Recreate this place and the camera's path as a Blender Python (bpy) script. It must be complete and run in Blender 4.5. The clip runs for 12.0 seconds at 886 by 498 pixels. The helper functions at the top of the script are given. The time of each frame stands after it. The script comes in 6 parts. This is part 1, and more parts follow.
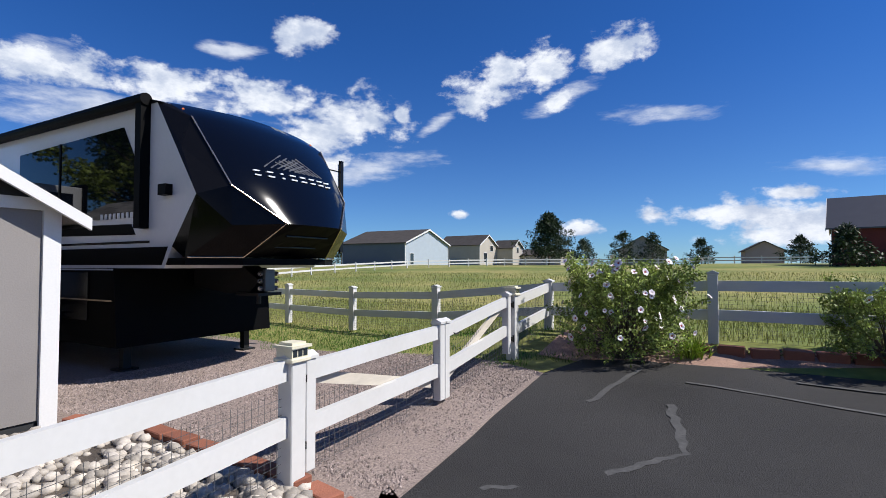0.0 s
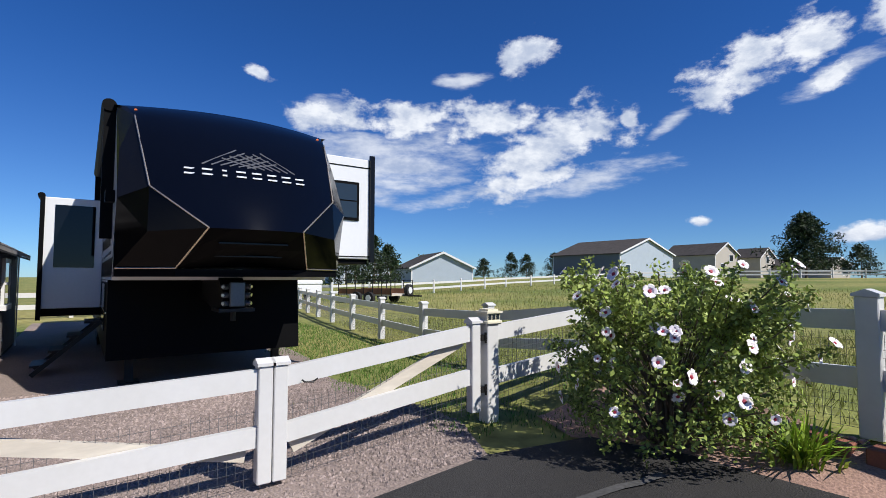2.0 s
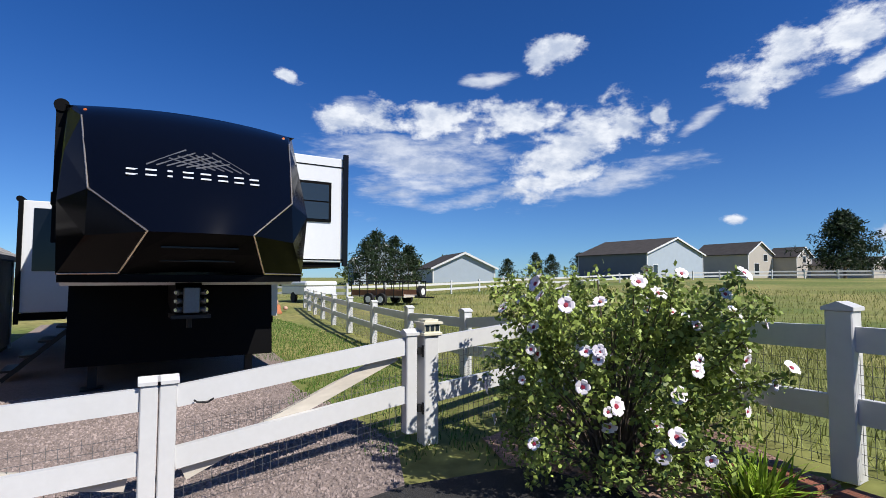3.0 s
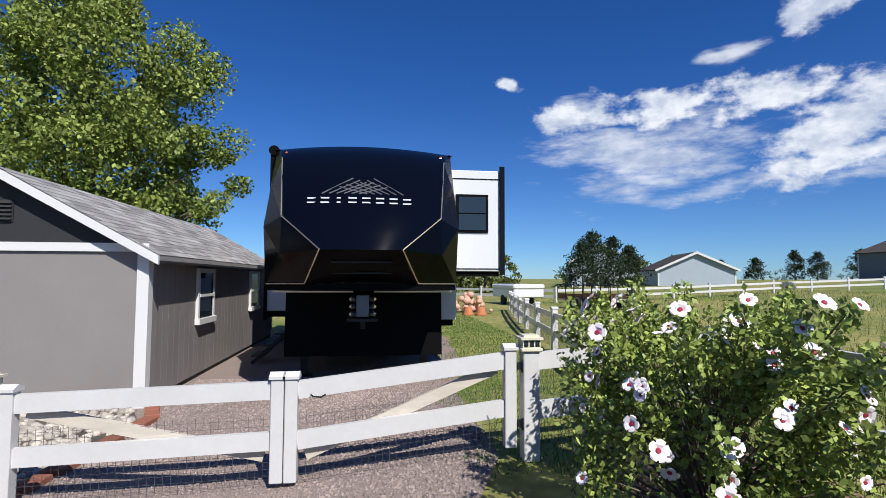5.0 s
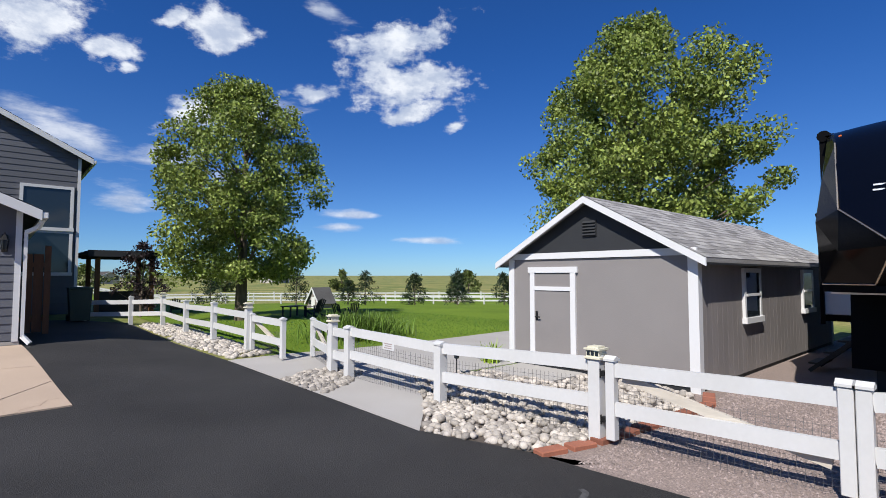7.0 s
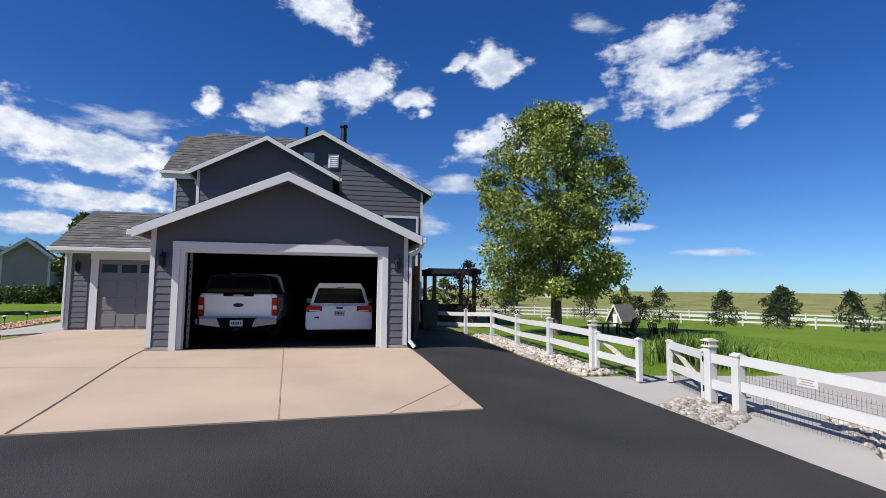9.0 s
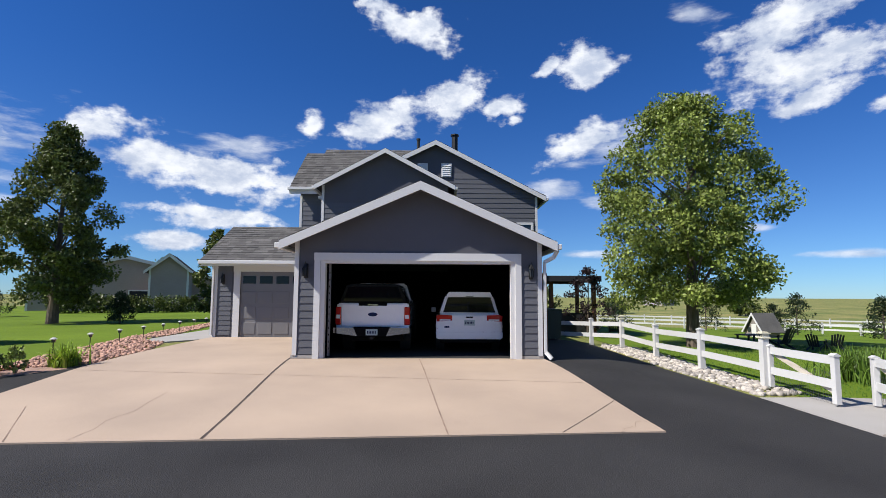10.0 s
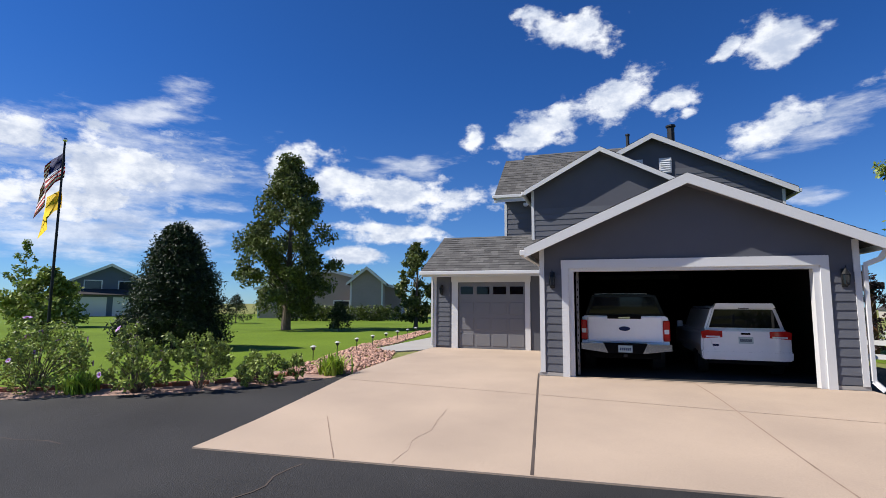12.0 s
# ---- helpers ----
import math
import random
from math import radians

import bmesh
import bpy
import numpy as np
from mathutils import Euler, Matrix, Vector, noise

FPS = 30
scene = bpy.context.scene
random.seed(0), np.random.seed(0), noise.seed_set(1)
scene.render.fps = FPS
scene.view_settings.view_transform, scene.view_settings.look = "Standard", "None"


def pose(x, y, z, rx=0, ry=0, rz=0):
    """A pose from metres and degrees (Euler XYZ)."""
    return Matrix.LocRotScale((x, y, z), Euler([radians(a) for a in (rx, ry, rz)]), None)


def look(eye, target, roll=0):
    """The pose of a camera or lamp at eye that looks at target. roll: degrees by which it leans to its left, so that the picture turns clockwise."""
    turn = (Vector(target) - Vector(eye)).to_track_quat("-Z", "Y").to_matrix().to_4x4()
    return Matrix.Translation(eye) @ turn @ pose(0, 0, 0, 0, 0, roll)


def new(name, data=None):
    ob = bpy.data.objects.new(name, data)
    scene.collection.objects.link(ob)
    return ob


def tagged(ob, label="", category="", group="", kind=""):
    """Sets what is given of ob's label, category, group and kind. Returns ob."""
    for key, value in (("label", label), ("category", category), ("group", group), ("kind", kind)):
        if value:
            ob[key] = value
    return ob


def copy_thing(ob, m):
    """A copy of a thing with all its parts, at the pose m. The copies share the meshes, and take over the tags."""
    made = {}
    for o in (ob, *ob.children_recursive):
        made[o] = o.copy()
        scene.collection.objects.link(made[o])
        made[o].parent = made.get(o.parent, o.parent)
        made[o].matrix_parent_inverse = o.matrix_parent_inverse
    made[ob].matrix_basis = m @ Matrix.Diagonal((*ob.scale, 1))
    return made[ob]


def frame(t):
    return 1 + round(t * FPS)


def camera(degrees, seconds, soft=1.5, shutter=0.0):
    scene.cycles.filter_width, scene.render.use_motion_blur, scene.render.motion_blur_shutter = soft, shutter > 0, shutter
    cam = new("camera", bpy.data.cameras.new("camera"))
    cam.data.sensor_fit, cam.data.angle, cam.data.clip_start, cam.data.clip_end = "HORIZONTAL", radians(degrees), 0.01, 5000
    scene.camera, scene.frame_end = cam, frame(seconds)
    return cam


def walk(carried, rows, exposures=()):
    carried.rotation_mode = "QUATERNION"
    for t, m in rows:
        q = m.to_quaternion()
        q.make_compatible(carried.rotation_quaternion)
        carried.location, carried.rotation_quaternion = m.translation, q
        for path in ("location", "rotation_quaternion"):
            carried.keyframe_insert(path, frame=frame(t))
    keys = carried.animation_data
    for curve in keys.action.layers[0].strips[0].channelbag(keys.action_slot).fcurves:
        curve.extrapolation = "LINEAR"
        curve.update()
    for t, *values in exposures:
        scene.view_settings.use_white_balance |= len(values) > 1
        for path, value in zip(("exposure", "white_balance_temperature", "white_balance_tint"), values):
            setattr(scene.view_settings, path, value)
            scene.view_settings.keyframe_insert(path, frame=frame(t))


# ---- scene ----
cam = camera(82.5, 12.0, soft=0.5)
PATH = [
    (0, (0.017, -0.241, 1.198), (0.997, -1.983, 1.262), 0.0),
    (0.1, (-0.065, -0.523, 1.195), (1.002, -2.214, 1.264), 0.9),
    (0.2, (-0.147, -0.806, 1.191), (1.036, -2.417, 1.271), 0.9),
    (0.3, (-0.228, -1.088, 1.188), (1.031, -2.640, 1.275), 0.8),
    (0.4, (-0.310, -1.370, 1.185), (1.015, -2.866, 1.277), 0.8),
    (0.5, (-0.392, -1.653, 1.181), (0.921, -3.156, 1.302), 1.0),
    (0.6, (-0.464, -1.903, 1.178), (0.938, -3.325, 1.277), 0.8),
    (0.7, (-0.508, -2.056, 1.177), (0.915, -3.457, 1.277), 0.7),
    (1, (-0.629, -2.549, 1.194), (0.858, -3.881, 1.310), 0.1),
    (1.5, (-0.792, -3.059, 1.176), (0.792, -4.275, 1.291), 0.1),
    (2, (-0.892, -3.613, 1.199), (0.735, -4.772, 1.311), 0.1),
    (2.5, (-0.989, -4.126, 1.245), (0.650, -5.266, 1.356), 0.1),
    (2.7, (-0.977, -4.266, 1.248), (0.675, -5.389, 1.359), 0.1),
    (4.3, (-1.185, -5.052, 1.333), (0.725, -5.634, 1.454), 0.2),
    (4.5, (-1.234, -5.132, 1.339), (0.702, -5.619, 1.458), 0.3),
    (5, (-1.405, -5.316, 1.365), (0.575, -5.577, 1.481), 0.2),
    (5.5, (-1.608, -5.453, 1.383), (0.389, -5.467, 1.495), 0.1),
    (6, (-1.704, -5.502, 1.375), (0.260, -5.141, 1.478), 0.1),
    (6.5, (-1.832, -5.504, 1.375), (-0.082, -4.541, 1.476), -0.1),
    (7, (-1.969, -5.419, 1.395), (-0.646, -3.923, 1.499), 0.0),
    (7.5, (-2.199, -5.213, 1.436), (-1.136, -3.522, 1.543), 0.2),
    (7.7, (-2.325, -5.162, 1.438), (-1.349, -3.419, 1.543), 0.4),
    (9.3, (-3.401, -4.385, 1.447), (-3.133, -2.410, 1.612), 0.4),
    (9.5, (-3.563, -4.266, 1.436), (-3.372, -2.282, 1.604), 0.2),
    (10, (-4.057, -4.069, 1.452), (-4.030, -2.078, 1.638), 0.3),
    (10.5, (-4.522, -3.898, 1.473), (-4.657, -1.912, 1.663), 0.3),
    (11, (-5.012, -3.710, 1.482), (-5.327, -1.746, 1.696), 0.3),
    (11.5, (-5.483, -3.535, 1.491), (-5.939, -1.600, 1.712), 0.3),
    (12, (-6.021, -3.310, 1.482), (-6.623, -1.415, 1.702), 0.4),
]
walk(cam, [(t, look(eye, target, roll)) for t, eye, target, roll in PATH],
     exposures=[(0.0, 0.36, 6320, 10), (2.0, 0.3, 6320, 10), (8.0, 0.3, 6280, 10), (10.5, 0.4, 6400, 10), (12.0, 0.4, 6400, 10)])

# ---- light ----
SUN_AZ, SUN_EL = radians(201), radians(46)
sun = new("sun", bpy.data.lights.new("sun", "SUN"))
sun.data.energy, sun.data.angle, sun.data.color = 5.0, radians(0.53), (1.0, 0.94, 0.86)
sun_dir = Vector((math.cos(SUN_AZ) * math.cos(SUN_EL), math.sin(SUN_AZ) * math.cos(SUN_EL), math.sin(SUN_EL)))
sun.matrix_world = look(sun_dir * 50, (0, 0, 0))

world = bpy.data.worlds.new("sky")
scene.world = world
world.use_nodes = True
WT = world.node_tree
WT.nodes.clear()


def wmath(op, a, b=None, clamp=False):
    n = WT.nodes.new("ShaderNodeMath")
    n.operation, n.use_clamp = op, clamp
    for i, v in enumerate((a, b)):
        if v is None:
            continue
        if isinstance(v, (int, float)):
            n.inputs[i].default_value = v
        else:
            WT.links.new(v, n.inputs[i])
    return n.outputs[0]


sky = WT.nodes.new("ShaderNodeTexSky")
sky.sky_type, sky.sun_disc = "NISHITA", False
sky.sun_elevation, sky.sun_rotation = SUN_EL, math.pi / 2 - SUN_AZ
sky.altitude, sky.air_density, sky.dust_density, sky.ozone_density = 2100, 1.0, 0.25, 3.5
coord = WT.nodes.new("ShaderNodeTexCoord")
split = WT.nodes.new("ShaderNodeSeparateXYZ")
WT.links.new(coord.outputs["Generated"], split.inputs[0])
# heading and height above the horizon, in degrees
heading = wmath("MULTIPLY", wmath("ARCTAN2", split.outputs[1], split.outputs[0]), 57.2958)
height = wmath("MULTIPLY", wmath("ARCSINE", split.outputs[2]), 57.2958)


def sky_noise(scale, detail, stretch, seed):
    m = WT.nodes.new("ShaderNodeCombineXYZ")
    WT.links.new(wmath("MULTIPLY", heading, scale), m.inputs[0])
    WT.links.new(wmath("MULTIPLY", height, scale * stretch), m.inputs[1])
    m.inputs[2].default_value = seed
    n = WT.nodes.new("ShaderNodeTexNoise")
    n.inputs["Scale"].default_value, n.inputs["Detail"].default_value, n.inputs["Roughness"].default_value = 1.0, detail, 0.6
    WT.links.new(m.outputs[0], n.inputs["Vector"])
    return n.outputs["Fac"]


# clouds: heading, height, half length and half width in degrees, and the tilt of their length
CUMULUS_SOUTH = [(-72.5, 20.9, 4.5, 1.7, 18), (-31, 17.5, 7, 2, 2), (-45.1, 24.1, 2.9, 2.1, 20), (-66.4, 19.9, 5.7, 2.5, 22), (-78.9, 22, 4.6, 1.9, 14), (-95.8, 6.8, 3.1, 0.8, -4), (-93.1, 4.6, 9.4, 1.7, -4), (-96.2, 2.8, 7.4, 1.4, 0), (-62.6, 5.7, 1.3, 0.5, -8), (-74.3, 18.1, 2.4, 1.1, 25),
                 (-75.5, 3.9, 3.6, 0.9, 0), (-22.4, 17.6, 5, 1.8, 4), (-40.4, 17.4, 6.7, 2, 4), (-46.7, 14.1, 7.7, 3.4, 25), (-52.9, 16.1, 4.1, 1.9, -30), (-44.8, 10.8, 7.4, 1.9, 8), (-14.8, 21.2, 1.5, 0.7, -15), (-55.8, 16.4, 0.9, 1, 50)]
WISPS_SOUTH = [(-84.3, 15.4, 4.8, 1.1, 2), (-53.6, 11.4, 5, 1.2, 6), (-98.4, 8.9, 4.2, 0.9, -6), (-25.9, 14.4, 8, 2.7, 0), (-22.9, 18.1, 3.1, 1.6, -4), (-36.3, 21.5, 2, 0.7, -8), (-31.3, 12.2, 10, 3.7, 12), (-52.2, 10.5, 8.7, 1.3, 14),
               (-37.8, 21.5, 2.4, 0.9, 4), (-60.2, 15.9, 2.3, 0.7, 30), (-37.8, 9.4, 8.2, 1, 12), (-74, 18, 4.1, 1.1, 25)]
CUMULUS_EAST = [(88.3, 21.5, 4, 2.5, 10), (73.7, 24.1, 3.4, 1.9, -12), (54.7, 25.1, 5.9, 1.7, 5), (52.4, 21, 7.2, 2, -8), (51.4, 18.4, 3.7, 1.2, 20), (62.8, 19.4, 3.5, 1, 5), (47, 16.7, 1.4, 0.7, 20), (83, 20.8, 1.8, 1.1, 20),
                (81, 19.6, 1, 0.7, -10), (93.5, 28.9, 5.3, 1.6, -18), (96.5, 19.2, 6, 2.3, 14), (88.6, 21.8, 4.8, 2.2, 20), (73, 24.7, 3.4, 1.9, -8), (53.5, 24.5, 7.3, 1.9, 22), (52.3, 20.7, 7.6, 2.3, 6), (73.8, 16.7, 4.8, 1.7, 25),
                (46.9, 16.7, 1.2, 0.7, 18), (81.5, 20.8, 1.7, 1.3, 30)]
CUMULUS_NORTH = [(116.8, 13, 7.7, 2.5, -10), (123.9, 15.8, 2.3, 1.7, 0), (117.8, 5.5, 3.1, 1, 0), (113.2, 8.2, 6.4, 0.9, -4), (103.8, 18.5, 1.8, 1.3, 60), (92.2, 28.9, 5.3, 1.8, -8), (141.5, 13.1, 8.5, 3.7, 0), (144.7, 9, 8.3, 2, 4),
                 (148.7, 14.5, 2.6, 2.1, -20), (111.8, 12.1, 9.4, 2.5, -4), (125.7, 15, 3, 1.5, 60), (113.7, 7.6, 5.7, 1, 0), (117.4, 5, 2.7, 0.9, 0), (76.9, 24.8, 1.7, 0.8, 25)]
WISPS_NORTH = [(140, 12.5, 13, 5, 0), (144, 7, 14, 3.4, 0), (85.9, 12.8, 5.2, 1.9, -16), (81, 7.4, 2.7, 1.4, -4), (58.7, 6.7, 4, 0.5, 0), (60.2, 5.3, 2.5, 0.6, 0), (49.8, 3.9, 3.2, 0.4, -2), (61.7, 27.6, 3.2, 1, -20), (77, 11.8, 3.7, 1.1, 0), (50.3, 4, 3.3, 0.4, 0),
               (73, 4.6, 3.4, 0.5, 0), (112, 15.3, 4.9, 1.1, -12), (139.5, 18.2, 6.1, 1.9, 30), (113.2, 15.2, 6.9, 1, 10), (69.6, 16.4, 5.9, 1.7, 20), (71.3, 10, 2.9, 0.8, 0), (134.8, 7.8, 6.6, 1.1, 0)]


def cover(blobs):
    best = None
    for a, e, w, h, tilt in blobs:
        c, s = math.cos(radians(tilt)), math.sin(radians(tilt))
        dx = wmath("WRAP", wmath("SUBTRACT", a, heading), 180)
        dx.node.inputs[2].default_value = -180
        dy = wmath("SUBTRACT", height, e)
        u = wmath("ADD", wmath("MULTIPLY", dx, c / w), wmath("MULTIPLY", dy, s / w))
        v = wmath("ADD", wmath("MULTIPLY", dx, -s / h), wmath("MULTIPLY", dy, c / h))
        d = wmath("SUBTRACT", 1.0, wmath("SQRT", wmath("ADD", wmath("MULTIPLY", u, u), wmath("MULTIPLY", v, v))))
        best = d if best is None else wmath("MAXIMUM", best, d)
    return wmath("MAXIMUM", best, -1.2)


def ramp01(v, lo, hi):
    n = WT.nodes.new("ShaderNodeMapRange")
    n.interpolation_type = "SMOOTHSTEP"
    WT.links.new(v, n.inputs["Value"])
    n.inputs["From Min"].default_value, n.inputs["From Max"].default_value = lo, hi
    return n.outputs["Result"]


puff = sky_noise(0.27, 10, 1.6, 3.0)
wisp = sky_noise(0.16, 7, 3.6, 8.0)
thick = ramp01(wmath("ADD", cover(CUMULUS_SOUTH + CUMULUS_EAST + CUMULUS_NORTH), wmath("MULTIPLY", wmath("SUBTRACT", puff, 0.5), 3.2)), -0.1, 0.6)
thin = wmath("MULTIPLY", ramp01(wmath("ADD", cover(WISPS_SOUTH + WISPS_NORTH), wmath("MULTIPLY", wmath("SUBTRACT", wisp, 0.5), 3.0)), -0.15, 0.95), 0.75)
amount = wmath("MAXIMUM", thick, thin)
shade = ramp01(sky_noise(0.3, 5, 1.6, 3.3), 0.32, 0.68)
white = WT.nodes.new("ShaderNodeMix")
white.data_type = "RGBA"
WT.links.new(shade, white.inputs["Factor"])
white.inputs["A"].default_value, white.inputs["B"].default_value = (5.2, 5.9, 7.4, 1), (9.6, 9.8, 10.2, 1)
tint = WT.nodes.new("ShaderNodeMix")
tint.data_type, tint.blend_type = "RGBA", "MULTIPLY"
tint.inputs["Factor"].default_value = 1.0
WT.links.new(sky.outputs[0], tint.inputs["A"])
depth = WT.nodes.new("ShaderNodeMix")
depth.data_type = "RGBA"
WT.links.new(ramp01(height, 0.0, 26.0), depth.inputs["Factor"])
depth.inputs["A"].default_value, depth.inputs["B"].default_value = (0.50, 0.74, 1.02, 1), (0.26, 0.64, 1.17, 1)
WT.links.new(depth.outputs["Result"], tint.inputs["B"])
mixed = WT.nodes.new("ShaderNodeMix")
mixed.data_type = "RGBA"
WT.links.new(amount, mixed.inputs["Factor"])
WT.links.new(tint.outputs["Result"], mixed.inputs["A"])
WT.links.new(white.outputs["Result"], mixed.inputs["B"])
back = WT.nodes.new("ShaderNodeBackground")
back.inputs["Strength"].default_value = 0.079
WT.links.new(mixed.outputs["Result"], back.inputs["Color"])
WT.links.new(back.outputs[0], WT.nodes.new("ShaderNodeOutputWorld").inputs["Surface"])


# ---- materials ----
def mat(name, color, rough=0.6, metal=0.0, var=0.12, scale=3.0, fine=40.0, bump=0.15, second=None, spread=0.5, random_piece=0.0, coat=0.0, spec=0.5, stretch=(1, 1, 1), trans=0.0, island=0.0, glow=0.0):
    """A surface with broad stains and fine grain: second is the colour that the stains lean to."""
    m = bpy.data.materials.new(name)
    m.use_nodes = True
    nt = m.node_tree
    b = nt.nodes["Principled BSDF"]
    N, L = nt.nodes.new, nt.links.new
    tc, mp = N("ShaderNodeTexCoord"), N("ShaderNodeMapping")
    mp.inputs["Scale"].default_value = stretch
    L(tc.outputs["Object"], mp.inputs["Vector"])
    big, small = N("ShaderNodeTexNoise"), N("ShaderNodeTexNoise")
    for n, s, d in ((big, scale, 6), (small, fine, 4)):
        n.inputs["Scale"].default_value, n.inputs["Detail"].default_value = s, d
        L(mp.outputs[0], n.inputs["Vector"])
    c1 = tuple(color)
    c2 = tuple(second) if second else tuple(c * (1 - 2 * var) for c in color)
    r = N("ShaderNodeValToRGB")
    r.color_ramp.elements[0].position, r.color_ramp.elements[1].position = 0.5 - spread / 2, 0.5 + spread / 2
    r.color_ramp.elements[0].color, r.color_ramp.elements[1].color = (*c2, 1), (*c1, 1)
    L(big.outputs["Fac"], r.inputs["Fac"])
    hsv = N("ShaderNodeHueSaturation")
    L(r.outputs["Color"], hsv.inputs["Color"])
    val = N("ShaderNodeMapRange")
    val.inputs["From Min"].default_value, val.inputs["From Max"].default_value = 0.25, 0.75
    val.inputs["To Min"].default_value, val.inputs["To Max"].default_value = 1 - var, 1 + var
    L(small.outputs["Fac"], val.inputs["Value"])
    out = val.outputs["Result"]
    for amount_, source in ((random_piece, "ShaderNodeObjectInfo"), (island, "ShaderNodeNewGeometry")):
        if amount_:
            s = N(source)
            mr = N("ShaderNodeMapRange")
            mr.inputs["To Min"].default_value, mr.inputs["To Max"].default_value = 1 - amount_, 1 + amount_
            L(s.outputs["Random" if source == "ShaderNodeObjectInfo" else "Random Per Island"], mr.inputs["Value"])
            mu = N("ShaderNodeMath")
            mu.operation = "MULTIPLY"
            L(out, mu.inputs[0])
            L(mr.outputs["Result"], mu.inputs[1])
            out = mu.outputs[0]
    L(out, hsv.inputs["Value"])
    L(hsv.outputs["Color"], b.inputs["Base Color"])
    b.inputs["Roughness"].default_value, b.inputs["Metallic"].default_value = rough, metal
    b.inputs["Coat Weight"].default_value, b.inputs["Specular IOR Level"].default_value = coat, spec
    if trans:
        b.inputs["Transmission Weight"].default_value = trans
    if glow:
        b.inputs["Emission Color"].default_value, b.inputs["Emission Strength"].default_value = (*color, 1), glow
    if bump:
        bp = N("ShaderNodeBump")
        bp.inputs["Strength"].default_value, bp.inputs["Distance"].default_value = bump, 0.01
        L(small.outputs["Fac"], bp.inputs["Height"])
        L(bp.outputs[0], b.inputs["Normal"])
    return m


def leaf_mat(name, color, second):
    """Leaves let some light through."""
    m = mat(name, color, 0.5, var=0.25, scale=0.8, fine=6, bump=0, second=second, island=0.55, spec=0.3)
    nt = m.node_tree
    b = nt.nodes["Principled BSDF"]
    tr, mx = nt.nodes.new("ShaderNodeBsdfTranslucent"), nt.nodes.new("ShaderNodeMixShader")
    nt.links.new(b.inputs["Base Color"].links[0].from_socket, tr.inputs["Color"])
    mx.inputs[0].default_value = 0.16
    nt.links.new(b.outputs[0], mx.inputs[1])
    nt.links.new(tr.outputs[0], mx.inputs[2])
    nt.links.new(mx.outputs[0], nt.nodes["Material Output"].inputs["Surface"])
    return m


M_ASPHALT = mat("asphalt", (.040, .0385, .0375), .8, var=.55, scale=.45, fine=110, bump=.9, second=(.024, .023, .0225), spread=.3, spec=.3)
M_CONCRETE = mat("tan_concrete", (.50, .385, .285), .85, var=.09, scale=.5, fine=70, bump=.2, second=(.37, .285, .215), spread=.5)
M_GREYCONC = mat("grey_concrete", (0.4, 0.384, 0.36), .85, var=.06, scale=.8, fine=120, bump=.15, second=(0.344, 0.32, 0.288))
M_LAWN = mat("lawn", (.148, .222, .022), .9, var=.3, scale=.25, fine=40, bump=.5, second=(.095, .15, .014), spec=.1)
M_FIELD = mat("field_grass", (.27, .245, .085), .9, var=.4, scale=.14, fine=5, bump=.8, second=(.13, .165, .04), spread=.26, spec=.2)
M_GRAVEL = mat("gravel", (0.2978, 0.2344, 0.2028), .9, var=.45, scale=.6, fine=60, bump=1.0, second=(0.1964, 0.1552, 0.1362))
M_PEBBLE = mat("gravel_stones", (0.3105, 0.2491, 0.2238), .85, var=.15, scale=.7, fine=60, bump=.2, second=(0.1877, 0.1516, 0.1372), island=.4)
M_ROCKBED = mat("soil", (.13, .105, .085), .95, var=.3, scale=2, fine=60, bump=.8)
M_RIVER = mat("river_rock", (0.3837, 0.3422, 0.2852), .75, var=.15, scale=5, fine=70, bump=.25, second=(0.2489, 0.2281, 0.2074), random_piece=.4, island=.42)
M_REDROCK = mat("red_rock", (0.52, 0.312, 0.2288), .85, var=.15, scale=3, fine=60, bump=.3, second=(0.416, 0.2392, 0.1768), island=.4)
M_REDGRIT = mat("red_grit", (0.416, 0.26, 0.1976), .9, var=.4, scale=3, fine=60, bump=.8, second=(0.2288, 0.1456, 0.1144))
M_VINYL = mat("white_vinyl", (0.6112, 0.6112, 0.6028), .38, var=.025, scale=2, fine=25, bump=.03, second=(0.5609, 0.5567, 0.5358))
M_TRIM = mat("white_trim", (0.6468, 0.6468, 0.638), .5, var=.03, scale=2, fine=60, bump=.06, second=(0.6468, 0.6468, 0.638))
M_CREAM = mat("cream_plastic", (.70, .66, .50), .5, var=.06, scale=9, fine=60, bump=.05)
M_SHEDGREY = mat("shed_panel_paint", (.232, .216, .206), .75, var=.04, scale=1.2, fine=70, bump=.12, second=(.205, .19, .182))
M_SHEDSIDE = mat("shed_side_paint", (.245, .222, .212), .8, var=.06, scale=1.5, fine=50, bump=.2, second=(.19, .171, .162), stretch=(3, 3, .3))
M_CHARCOAL = mat("charcoal_paint", (.022, .024, .027), .7, var=.08, scale=2, fine=60, bump=.1)
M_SIDING = mat("slate_siding", (0.1111, 0.1159, 0.1328), .7, var=.06, scale=1.2, fine=60, bump=.15, second=(0.0966, 0.1014, 0.1159), random_piece=.08)
M_GABLE = mat("slate_stucco", (0.0975, 0.1001, 0.1186), .8, var=.06, scale=1.5, fine=90, bump=.2)
M_SHINGLE = mat("grey_shingles", (.31, .30, .29), .9, var=.2, scale=1.5, fine=120, bump=.5, second=(.22, .213, .207), random_piece=.3, island=.35)
